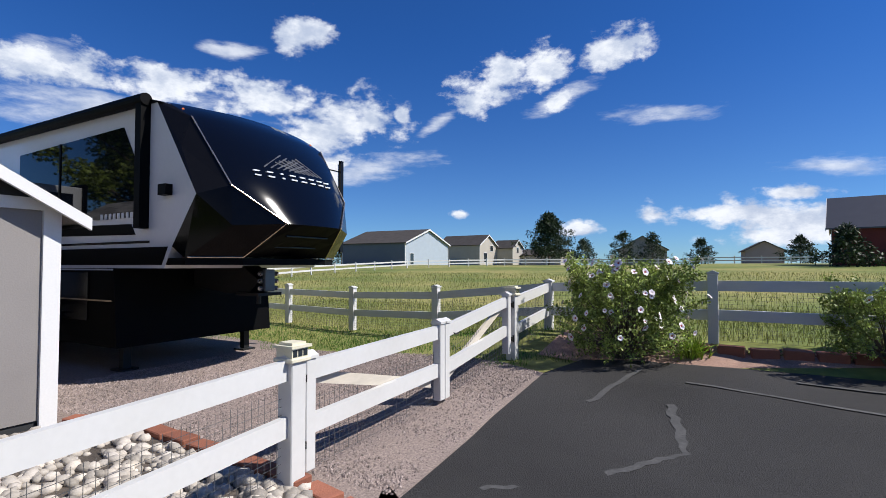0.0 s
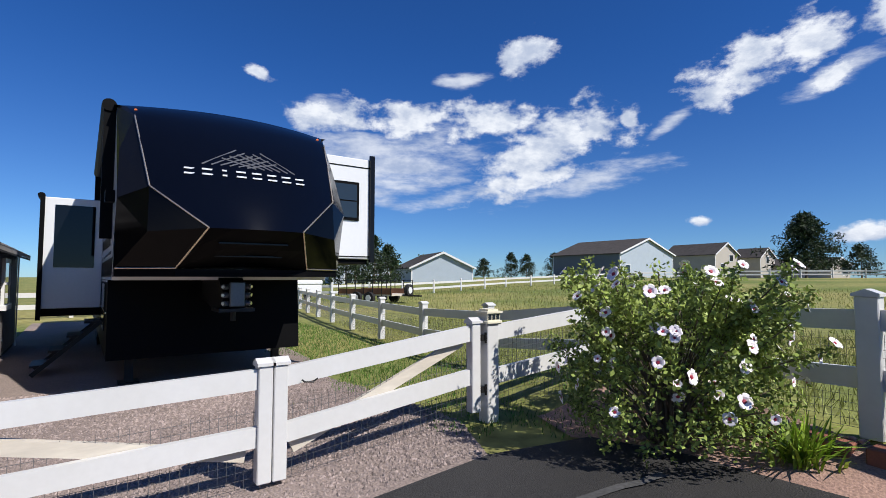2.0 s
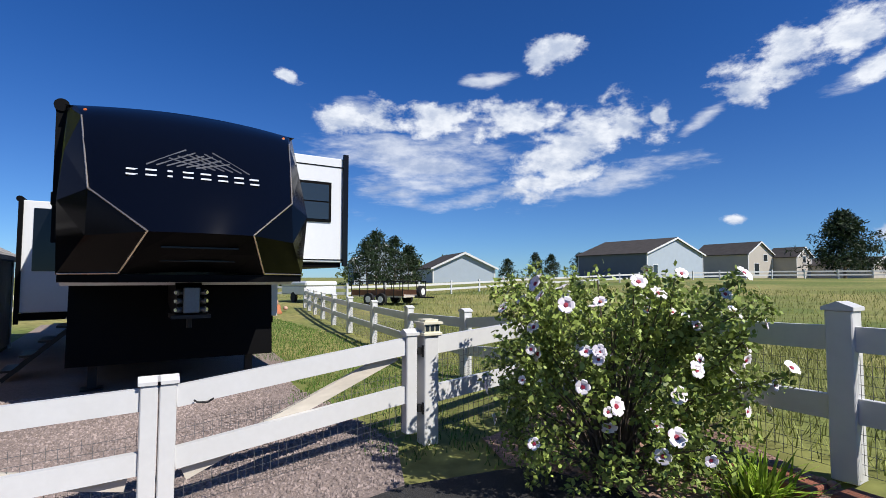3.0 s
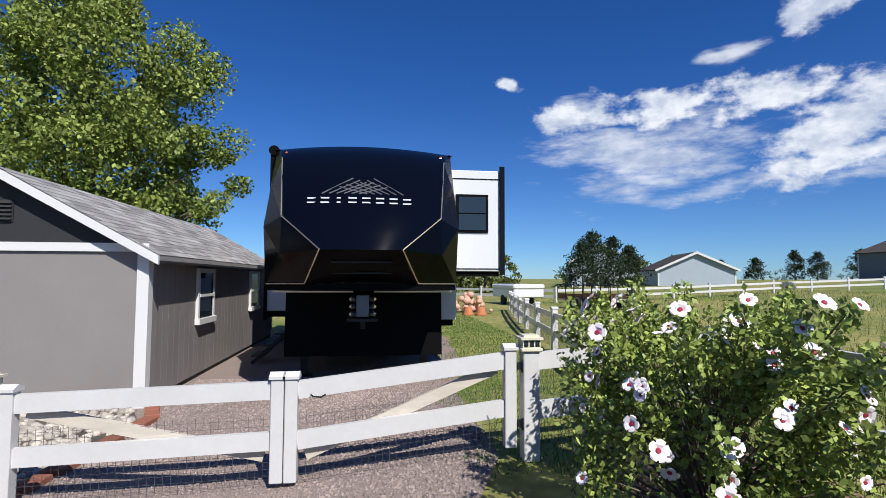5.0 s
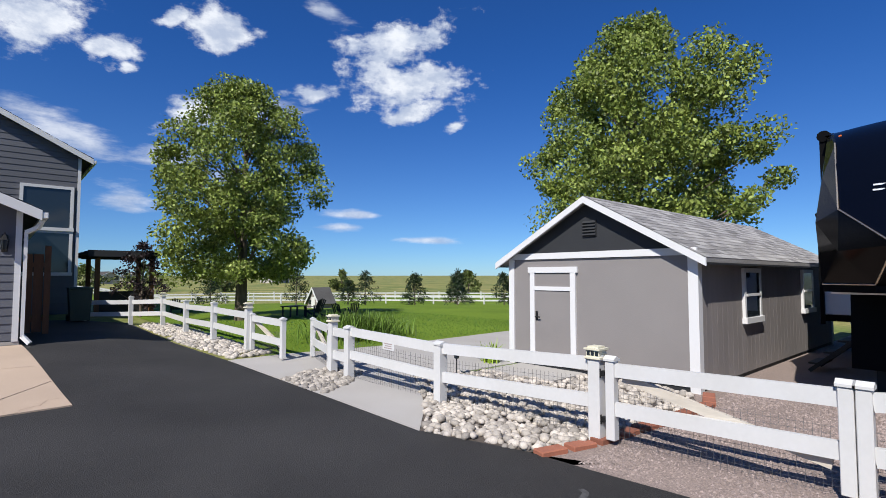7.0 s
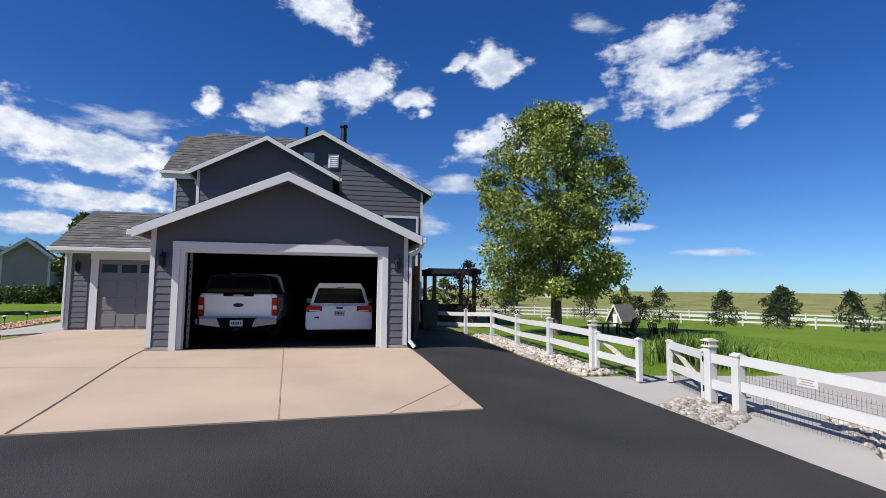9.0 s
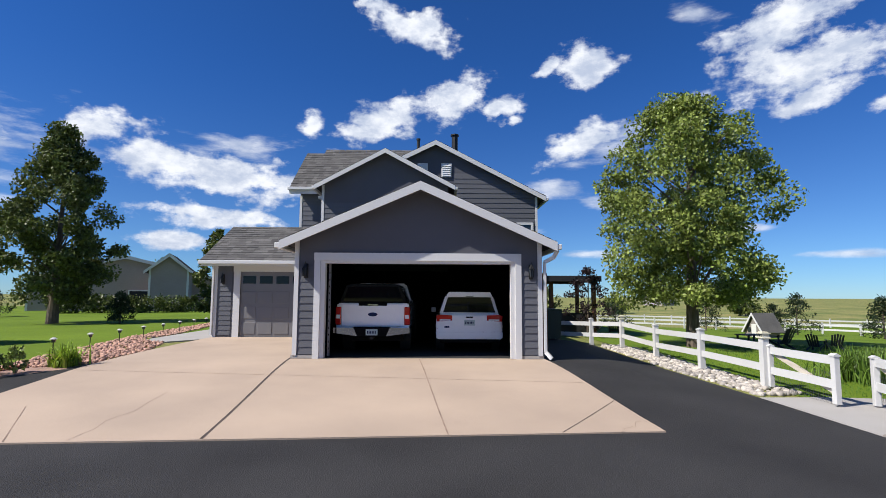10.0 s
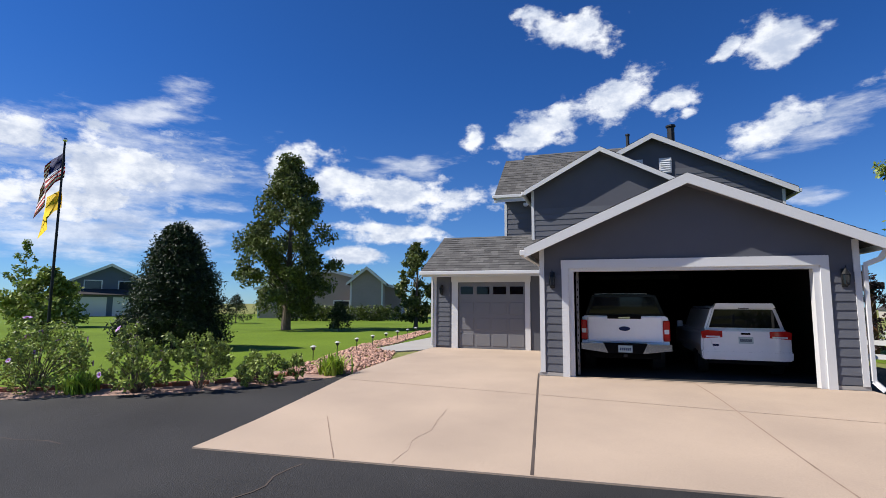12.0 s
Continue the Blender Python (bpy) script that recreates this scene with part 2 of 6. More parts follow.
M_SHINGLE_D = mat("dark_shingles", (.11, .105, .10), .9, var=.2, scale=1.5, fine=120, bump=.5, second=(.07, .068, .065), random_piece=.35, island=.35)
M_GDOOR = mat("grey_door_paint", (0.1755, 0.1755, 0.1823), .5, var=.03, scale=1, fine=60, bump=.06)
# near black: the deep shade of the garage interior is put into the colour
M_DARK = mat("interior_shade", (.012, .012, .012), .95, var=.1, spec=.1)
# concrete floor colour darkened to stand in for shade under the garage roof
M_SHADEDFLOOR = mat("shaded_concrete", (.05, .05, .05), .9, var=.2, scale=1, fine=50, spec=.15)
M_BRICK = mat("red_brick", (0.306, 0.1105, 0.06375), .9, var=.12, scale=6, fine=90, bump=.4, second=(0.2295, 0.085, 0.051), random_piece=.2)
M_BLACKGLOSS = mat("black_gelcoat", (.0018, .0018, .002), .12, var=.05, scale=1, fine=20, bump=0, spec=.16)
M_NAVYGLOSS = mat("navy_gelcoat", (.002, .0025, .005), .08, var=.05, scale=1, fine=20, bump=0, spec=.3)
M_GREYGLOSS = mat("charcoal_gelcoat", (.007, .007, .008), .16, var=.05, scale=1, fine=20, bump=0, spec=.2)
M_BADGE = mat("silver_badge", (.72, .74, .78), .3, var=.03, bump=0)
M_BLACK = mat("black_plastic", (.0022, .0022, .0026), .55, spec=.08, var=.1, scale=5, fine=60, bump=.1)
M_RVWHITE = mat("white_fibreglass", (0.6674, 0.6759, 0.6845), .22, var=.02, scale=1, fine=20, bump=0, coat=.2)
M_GOLD = mat("champagne_metal", (.75, .62, .45), .25, metal=.9, var=.03, bump=0)
M_CHROME = mat("chrome", (.85, .86, .88), .08, metal=1.0, var=.02, bump=0)
M_TINT = mat("tinted_glass", (.004, .005, .007), .03, var=0, bump=0, spec=.3)
M_WINDOW = mat("window_glass", (.02, .028, .035), .04, var=0, bump=0, coat=.3)
M_WOOD = mat("pine_brace", (0.578, 0.5355, 0.459), .7, var=.12, scale=2, fine=30, bump=.2, second=(0.4845, 0.425, 0.34), stretch=(1, .2, 1))
M_BARK = mat("bark", (.17, .13, .10), .95, var=.3, scale=4, fine=18, bump=1.0, second=(.09, .07, .055), stretch=(1, 1, .2))
M_LEAF = leaf_mat("poplar_leaves", (0.2673, 0.3208, 0.0695), (0.1283, 0.1764, 0.03421))
M_LEAF_D = leaf_mat("dark_leaves", (0.136, 0.164, 0.04), (0.072, 0.096, 0.024))
M_PINE = leaf_mat("pine_needles", (0.03, 0.051, 0.018), (0.015, 0.0288, 0.0108))
M_PURPLE = leaf_mat("plum_leaves", (.035, .022, .022), (.02, .012, .014))
M_BUSHLEAF = leaf_mat("hibiscus_leaves", (.36, .43, .10), (.14, .20, .045))
M_BLADE = leaf_mat("lily_blades", (0.3888, 0.5184, 0.0648), (0.216, 0.3348, 0.0324))
M_DRYGRASS = leaf_mat("wild_grass", (0.306, 0.289, 0.102), (0.1615, 0.2125, 0.0425))
M_WIRE = mat("galvanised_wire", (.16, .16, .16), .5, metal=.6, var=.1, bump=0)
M_STEEL = mat("dark_steel", (.02, .02, .02), .5, metal=.4, var=.1, bump=.1)
M_RUBBER = mat("rubber", (.012, .012, .012), .85, var=.15, bump=.2)


# ---- mesh tools ----
def link(name, bm, material, parent=None, smooth=False):
    me = bpy.data.meshes.new(name)
    bmesh.ops.recalc_face_normals(bm, faces=bm.faces)
    bm.to_mesh(me)
    bm.free()
    me.materials.append(material)
    if smooth:
        for p in me.polygons:
            p.use_smooth = True
    ob = new(name, me)
    ob.parent = parent
    return ob


def part(name, bm, material, parent, label="", smooth=False):
    ob = link(name, bm, material, parent, smooth)
    return tagged(ob, label) if label else ob


def thing(name, label, category, group="", kind="", at=None):
    ob = new(name)
    ob.empty_display_size = 0.2
    if at is not None:
        ob.matrix_world = at
    return tagged(ob, label, category, group, kind)


def box(lo, hi, bm=None, bevel=0.0, m=None):
    bm = bm or bmesh.new()
    vs = [bm.verts.new((x, y, z)) for x in (lo[0], hi[0]) for y in (lo[1], hi[1]) for z in (lo[2], hi[2])]
    fs = [bm.faces.new([vs[i] for i in q]) for q in ((0, 1, 3, 2), (4, 6, 7, 5), (0, 4, 5, 1), (2, 3, 7, 6), (0, 2, 6, 4), (1, 5, 7, 3))]
    if bevel:
        es = list({e for f in fs for e in f.edges})
        bmesh.ops.bevel(bm, geom=es, offset=bevel, segments=1, affect="EDGES")
    if m is not None:
        bmesh.ops.transform(bm, matrix=m, verts=[v for v in (bm.verts if bevel else vs)])
    return bm


def prism(pts, axis, a, b, bm=None):
    """A polygon of pairs, pushed along an axis from a to b. The pairs are the two other axes in xyz order."""
    bm = bm or bmesh.new()

    def at(p, w):
        q = list(p)
        q.insert("xyz".index(axis), w)
        return bm.verts.new(q)
    lo, hi = [at(p, a) for p in pts], [at(p, b) for p in pts]
    bm.faces.new(lo)
    bm.faces.new(list(reversed(hi)))
    n = len(pts)
    for i in range(n):
        bm.faces.new((lo[i], hi[i], hi[(i + 1) % n], lo[(i + 1) % n]))
    return bm


def rod(p, q, r0, r1=None, n=8, bm=None):
    bm = bm or bmesh.new()
    p, q = Vector(p), Vector(q)
    r1 = r0 if r1 is None else r1
    turn = (q - p).to_track_quat("Z", "Y").to_matrix()
    rings = []
    for c, r in ((p, r0), (q, r1)):
        rings.append([bm.verts.new(c + turn @ Vector((r * math.cos(2 * math.pi * i / n), r * math.sin(2 * math.pi * i / n), 0))) for i in range(n)])
    for i in range(n):
        bm.faces.new((rings[0][i], rings[0][(i + 1) % n], rings[1][(i + 1) % n], rings[1][i]))
    bm.faces.new(list(reversed(rings[0])))
    bm.faces.new(rings[1])
    return bm


def beam(p, q, w, h, bm=None):
    """A bar of w (level) by h (upright) from p to q."""
    bm = bm or bmesh.new()
    p, q = Vector(p), Vector(q)
    along = (q - p).normalized()
    side = along.cross(Vector((0, 0, 1)))
    side = side.normalized() if side.length > 1e-4 else Vector((1, 0, 0))
    up = side.cross(along)
    vs = [bm.verts.new(c + side * (w / 2 * i) + up * (h / 2 * j)) for c in (p, q) for i in (-1, 1) for j in (-1, 1)]
    for f in ((0, 1, 3, 2), (4, 6, 7, 5), (0, 4, 5, 1), (2, 3, 7, 6), (0, 2, 6, 4), (1, 5, 7, 3)):
        bm.faces.new([vs[i] for i in f])
    return bm


def smooth(a, b, v):
    t = min(1.0, max(0.0, (v - a) / (b - a)))
    return t * t * (3 - 2 * t)


def G(x, y):
    """Height of the ground."""
    z = -0.23 + 0.23 * smooth(1.5, 7.4, y) * (1 - smooth(-0.6, 1.8, x)) * (1 - smooth(13, 30, -x) * 0.5)
    z += 0.22 * smooth(3.4, 7.2, -y) * (1 - smooth(3.0, 7.0, x))
    z += 0.22 * smooth(7.3, 7.75, -y) * (1 - smooth(2.0, 5.0, x))
    z -= 0.22 * smooth(9, 16, -y) * (1 - smooth(3.0, 7.0, x))
    z += 1.45 * smooth(12, 75, -y) + 0.25 * smooth(20, 70, y) * smooth(0, 20, x) + .5 * smooth(60, 130, y)
    z -= 1.9 * smooth(14, 62, .6 * x + .8 * y) * smooth(2, 12, x)
    return z


def sheet(name, poly, material, dz, label, category, step=1.0, edge=0.0):
    """A paved or planted area that lies on the ground, with a small thickness."""
    bm = bmesh.new()
    bm.faces.new([bm.verts.new((x, y, 0)) for x, y in poly])
    xs, ys = [p[0] for p in poly], [p[1] for p in poly]
    for axis, lo, hi in ((0, min(xs), max(xs)), (1, min(ys), max(ys))):
        v = math.floor(lo) + step
        while v < hi:
            co, no = [0, 0, 0], [0, 0, 0]
            co[axis], no[axis] = v, 1
            bmesh.ops.bisect_plane(bm, geom=bm.verts[:] + bm.edges[:] + bm.faces[:], plane_co=co, plane_no=no)
            v += step
    for v in bm.verts:
        v.co.z = G(v.co.x, v.co.y) + dz
    if edge:
        rim = [e for e in bm.edges if e.is_boundary]
        r = bmesh.ops.extrude_edge_only(bm, edges=rim)
        for v in r["geom"]:
            if isinstance(v, bmesh.types.BMVert):
                v.co.z -= edge
    return tagged(link(name, bm, material), label, category, kind="structure")


# ---- ground ----
def ground():
    line = [-2600, -1200, -600, -300, -160, -110, -80, -60, -50, -45] + list(range(-40, 41)) + [45, 50, 60, 80, 110, 160, 300, 600, 1200, 2600]
    n = len(line)
    verts = [(x, y, G(x, y) - 0.012) for y in line for x in line]
    faces = [(j * n + i, j * n + i + 1, (j + 1) * n + i + 1, (j + 1) * n + i) for j in range(n - 1) for i in range(n - 1)]
    me = bpy.data.meshes.new("ground")
    me.from_pydata(verts, [], faces)
    me.materials.append(M_FIELD)
    tagged(new("ground", me), "rough green and straw-coloured meadow grass reaching the horizon", "ground", kind="structure")


ground()
sheet("lawn", [(2.2, -0.6), (2.2, 30), (-2, 30), (-2, 60), (90, 60), (90, 40), (40, 18), (30, 10), (22, 0), (14, -0.5)], M_LAWN, 0.0, "mown bright green lawn beside the fence", "lawn")
sheet("lawn_far", [(-12.6, 7.2), (-13.7, 5.3), (-15.6, 4.3), (-18, 3.2), (-25, .6), (-60, -8), (-90, 20), (-90, 75), (-14, 75), (-14, 22)], M_LAWN, 0.0, "mown green front lawn with tree shadows", "lawn")
sheet("road", [(1.5, 14.5), (1.4, 13), (1.21, 7.7), (1.38, 4.2), (1.40, 1), (1.39, -1.2), (1.75, -2.4), (1.9, -4.5), (1.9, -6.0), (1.65, -6.8), (1.0, -7.02), (0, -7.1), (-2, -7.3), (-8, -7.9), (-40, -11),
               (-40, -6), (-25, -.8), (-17.7, 2.0), (-15.2, 3.3), (-13.4, 4.1), (-12.2, 5.05), (-11.4, 6.1), (-11.0, 7.5), (-11.0, 8), (-2, 8), (-1.7, 14.5)], M_ASPHALT, 0.008, "dark sealed asphalt drive with faint tar-filled cracks", "driveway", edge=.03)
sheet("driveway", [(-10.69, 1.68), (-6.75, 1.94), (-1.21, 2.3), (-1.55, 7.75), (-7.3, 7.75), (-7.3, 13.5), (-11.7, 13.5), (-11.45, 9), (-10.98, 5)], M_CONCRETE, 0.028, "tan concrete garage apron with saw-cut joints and cracks", "driveway", edge=.05)
# garage floor: indoor shade painted into its dark concrete
sheet("garage_floor", [(-7.3, 7.7), (-7.3, 16), (-1.6, 16), (-1.6, 7.7)], M_SHADEDFLOOR, 0.012, "concrete garage floor, darkened in colour for the shade indoors", "floor")
sheet("gravel_yard", [(1.39, -2.55), (1.75, -2.45), (1.9, -4.5), (1.9, -6.0), (2.6, -6.3), (5.6, -6.3), (7.5, -6.9), (12, -7.2), (19, -7), (19, -2.4), (5.3, -2.4), (4.6, -2.75)], M_GRAVEL, 0.002, "pinkish grey gravel parking pad under the trailer", "gravel")
sheet("stone_bed", [(1.39, -1.25), (1.75, -2.4), (2.3, -2.66), (4.6, -2.75), (5.3, -2.4), (5.3, 0.6), (3.6, 0.8), (3.2, 1.2), (2.6, 0.2), (1.9, -.7)], M_ROCKBED, 0.004, "soil under the bed of river rock", "soil")
sheet("path", [(1.39, -1.25), (1.9, -.7), (2.6, .2), (3.2, 1.2), (3.6, .8), (5.24, .75), (5.3, 1.05), (8.5, 1.3), (16, 2.4), (16, 4.6), (9, 4.4), (5.2, 4.2), (2.5, 4.6), (1.38, 4.5), (1.4, 2.2)], M_GREYCONC, 0.014, "pale grey concrete garden path through the gate", "path", edge=.05)
sheet("door_slab", [(4.33, -.72), (5.29, -.72), (5.29, .62), (4.33, .62)], M_GREYCONC, 0.03, "small pale concrete slab before the shed door", "slab", edge=.06)
sheet("bed_gravel", [(1.75, -6.7), (1.0, -6.98), (-2, -7.26), (-8, -7.86), (-8, -8.02), (-2.5, -7.64), (-.2, -7.52), (.9, -7.9), (2.2, -7.9), (2.3, -6.9)], M_REDGRIT, 0.003, "pinkish gravel bed under the flowering bush", "gravel")
sheet("front_bed", [(-11.05, 7.5), (-11.45, 6.1), (-12.25, 5.05), (-13.45, 4.1), (-15.25, 3.3), (-17.7, 2.02), (-25, -.75), (-25, .55), (-18, 3.15), (-15.6, 4.25), (-13.7, 5.25), (-12.65, 7.2)], M_REDGRIT, 0.003, "reddish gravel of the front flower bed", "gravel")
sheet("path_far", [(-13.3, 12.2), (-12.3, 11.6), (-11.65, 12.5), (-11.7, 15), (-12.2, 24), (-13.6, 24), (-13.4, 15)], M_GREYCONC, 0.03, "pale concrete walk along the garage", "path", edge=.04)


# ---- fences ----
def post_mesh(h, w=.127):
    bm = box((-w / 2, -w / 2, 0), (w / 2, w / 2, h - .05), bevel=.006)
    prism([(-w / 2 - .012, h - .05), (w / 2 + .012, h - .05), (w / 2 + .012, h - .03), (0, h), (-w / 2 - .012, h - .03)], "y", -w / 2 - .012, w / 2 + .012, bm)
    return bm


def add_post(parent, x, y, z, h, solar=False, w=.127):
    p = part("post", post_mesh(h, w), M_VINYL, parent)
    p.matrix_basis = pose(x, y, z)
    if solar:
        c = box((-.085, -.085, h - .045), (.085, .085, h - .02), bevel=.004)
        box((-.07, -.07, h - .02), (.07, .07, h + .045), c)
        box((-.088, -.088, h + .045), (.088, .088, h + .062), c)
        box((-.06, -.06, h + .062), (.06, .06, h + .08), c)
        cap = part("solar_cap", c, M_CREAM, p, "cream solar lamp cap")
        for s in (-1, 1):
            for k in (-1, 0, 1):
                q = part("lamp_pane", box((s * .071 - .002, k * .045 - .017, h - .01), (s * .071 + .002, k * .045 + .017, h + .035)), M_WINDOW, p)
    return p


def fence_run(label, spots, h=.93, rails=(.66, .28), rail_h=.135, group="white rail fences", mesh=False, solar=(), skip=()):
    """Posts at spots (x, y, ground) with two flat rails between each pair."""
    f = thing("fence", label, "fence", group)
    for i, (x, y, z) in enumerate(spots):
        if i not in skip:
            add_post(f, x, y, z - .03, h + .03, i in solar)
    for a, b in zip(spots, spots[1:]):
        for r in rails:
            part("rail", beam((a[0], a[1], a[2] + r + rail_h / 2), (b[0], b[1], b[2] + r + rail_h / 2), .045, rail_h), M_VINYL, f)
    if mesh:
        bm = bmesh.new()
        for a, b in zip(spots, spots[1:]):
            wire_panel(bm, (a[0] + .03, a[1], a[2] + .02), (b[0] + .03, b[1], b[2] + .02), .62)
        part("wire_mesh", bm, M_WIRE, f, "thin grey welded wire mesh")
    return f


def wire_panel(bm, a, b, h, gap=.052, r=.0011):
    a, b = Vector(a), Vector(b)
    n = int((b - a).length / gap)
    for i in range(n + 1):
        p = a.lerp(b, i / n)
        beam(p, p + Vector((0.0004, 0, h)), 2 * r, 2 * r, bm)
    for j in range(int(h / gap) + 1):
        u = Vector((0, 0, j * gap))
        beam(a + u, b + u, 2 * r, 2 * r, bm)


A, B = (2.5, -2.65, -.25), (2.5, -6.52, -.015)
fence_run("white vinyl two-rail fence with wire mesh by the shed", [A, (2.36, -.47, -.32), (2.27, 1.62, -.27)], mesh=True, solar=(0,), h=.87, rails=(.71, .35), rail_h=.13)
fence_run("white vinyl two-rail fence along the stone border", [(2.1, 5.45, -.19), (2.1, 7.72, -.18), (2.1, 10.15, -.22), (2.07, 12.65, -.16), (1.35, 13.6, -.2), (0.2, 14.3, -.2)], solar=(0, 3))
fence_run("short white vinyl fence behind the flowering shrub", [B, (2.52, -8.15, .12)], solar=(0,), mesh=True, h=.86)
slope = [(2.52 + 2.3 * k, -8.15 - .36 * k) for k in range(0, 10)]
slope = [(x, y - .05 * max(0, k - 4) ** 1.5, -.18 + (.3 if k == 0 else .08 if k == 1 else 0)) for k, (x, y) in enumerate(slope)]
fence_run("long white vinyl paddock fence across the meadow", slope, mesh=True, skip=(0,))
fence_run("white vinyl fence above the brick-edged bed", [(2.52, -8.15, .12), (.19, -7.79, .2), (-2.15, -7.5, .22), (-4.6, -7.6, .22), (-7, -7.9, .22), (-9.4, -8.2, .22)], mesh=True, skip=(0,))


def gate(label, y0, y1, z0, z1, x, h, flip, handle=False, brace=True):
    """One leaf: two stiles, two rails and a wooden brace. z0, z1: its foot at each end."""
    g = thing("gate", label, "gate", "white yard gates")
    s = 1 if y1 > y0 else -1
    for y, z in ((y0, z0), (y1, z1)):
        p = part("stile", post_mesh(h, .092), M_VINYL, g)
        p.matrix_basis = pose(x, y, z + .02)
    for r in (.685, .317):
        part("rail", beam((x, y0 + s * .045, z0 + r), (x, y1 - s * .045, z1 + r), .045, .13), M_VINYL, g)
    if brace:
        a, b = ((y0, z0 + .62), (y1, z1 + .2)) if not flip else ((y0, z0 + .2), (y1, z1 + .62))
        part("brace", beam((x + .045, a[0] + s * .1, a[1]), (x + .045, b[0] - s * .1, b[1]), .035, .085), M_WOOD, g, "bare pale wooden brace")
    bm = bmesh.new()
    wire_panel(bm, (x + .03, y0, z0 + .0), (x + .03, y1, z1 + .0), .5)
    part("wire_mesh", bm, M_WIRE, g)
    for z in (.18, .62):
        bm = box((x - .055, y0 - s * .13, z0 + z), (x + .0, y0 - s * .05, z0 + z + .05))
        rod((x - .06, y0 - s * .09, z0 + z - .02), (x - .06, y0 - s * .09, z0 + z + .07), .012, bm=bm)
        part("hinge", bm, M_STEEL, g, "black strap hinge")
    if handle:
        bm = bmesh.new()
        pts = [(y1 + s * -.14, .655), (y1 - s * .16, .64), (y1 - s * .22, .635), (y1 - s * .25, .655)]
        for (ya, za), (yb, zb) in zip(pts, pts[1:]):
            rod((x - .04, ya, z1 + za), (x - .05, yb, z1 + zb), .006, bm=bm)
        part("handle", bm, M_STEEL, g, "small black pull handle")
    return g


gate("closed white vinyl gate leaf with bare wooden brace", -2.80, -4.605, -.20, -.15, 2.52, .80, False)
gate("closed white vinyl gate leaf with black handle", -6.365, -4.705, .036, -.15, 2.52, .80, False, True)
gate("white vinyl garden gate leaf beside the path", 5.38, 3.84, -.2, -.2, 2.16, .78, False)


def open_leaf():
    """The garden gate's other leaf, swung open."""
    g = gate("open white vinyl garden gate leaf", 0, 1.47, 0, 0, 0, .77, True)
    g.matrix_world = pose(2.36, 2.40, -.22, 0, 0, -16)


open_leaf()
f = thing("fence", "white vinyl gate post with a cream solar cap", "fence", "white rail fences")
add_post(f, 2.3, 2.2, -.3, .96, True)
for r in (.66, .28):
    part("rail", beam((2.27, 1.62, -.27 + r + .067), (2.3, 2.2, -.27 + r + .067), .045, .135), M_VINYL, f)


# ---- shed ----
def board_wall(wall, x0, x1, y, z0, z1, top=None, gap=.19, face=-1):
    """Lap boards on a wall that faces along y; top(x) limits them under a gable."""
    z = z0
    meshes = {}
    while z < z1:
        lo, hi = x0, x1
        if top:
            lo, hi = top(z + gap * .5)
            lo, hi = max(lo, x0), min(hi, x1)
            if hi - lo < .15:
                break
        key = (round(lo, 3), round(hi, 3))
        if key not in meshes:
            bm = prism([(face * .022, 0), (0, 0), (0, gap + .02), (face * .006, gap + .02)], "x", lo, hi)
            me = bpy.data.meshes.new("siding_board")
            bmesh.ops.recalc_face_normals(bm, faces=bm.faces)
            bm.to_mesh(me)
            bm.free()
            me.materials.append(M_SIDING)
            meshes[key] = me
        ob = new("siding_board", meshes[key])
        ob.parent = wall
        ob.matrix_basis = pose(0, y, z)
        z += gap


def shingle_roof(parent, corner, along, upv, rows, length, slope_len, material, thick=.012):
    """Overlapping rows of shingle tabs on a slab: corner is the lower start, along and upv unit vectors. One joined mesh of tabs."""
    corner, along, upv = Vector(corner), Vector(along), Vector(upv)
    nrm = along.cross(upv).normalized()
    if nrm.z < 0:
        nrm = -nrm
    verts, faces = [], []
    rng = random.Random(int(length * 100) + rows)
    step = slope_len / rows
    for j in range(rows):
        s = -rng.random() * .3
        while s < length:
            w = rng.uniform(.14, .42)
            a, b = max(0, s), min(length, s + w)
            if b - a > .01:
                k = len(verts)
                lift = thick * rng.uniform(.5, 1.5)
                p0, p1 = corner + along * a + upv * (j * step), corner + along * (b - .004) + upv * (j * step)
                up = upv * (step * 1.15 if j < rows - 1 else step)
                verts += [p0 + nrm * (lift + .006), p1 + nrm * (lift + .006), p1 + up + nrm * .004, p0 + up + nrm * .004, p0 - nrm * .0, p1 - nrm * .0]
                faces += [(k, k + 1, k + 2, k + 3), (k + 4, k + 5, k + 1, k)]
            s += w
    me = bpy.data.meshes.new("shingles")
    me.from_pydata([tuple(v) for v in verts], [], faces)
    me.materials.append(material)
    ob = new("shingles", me)
    ob.parent = parent
    ob["kind"] = "stuff"
    return ob


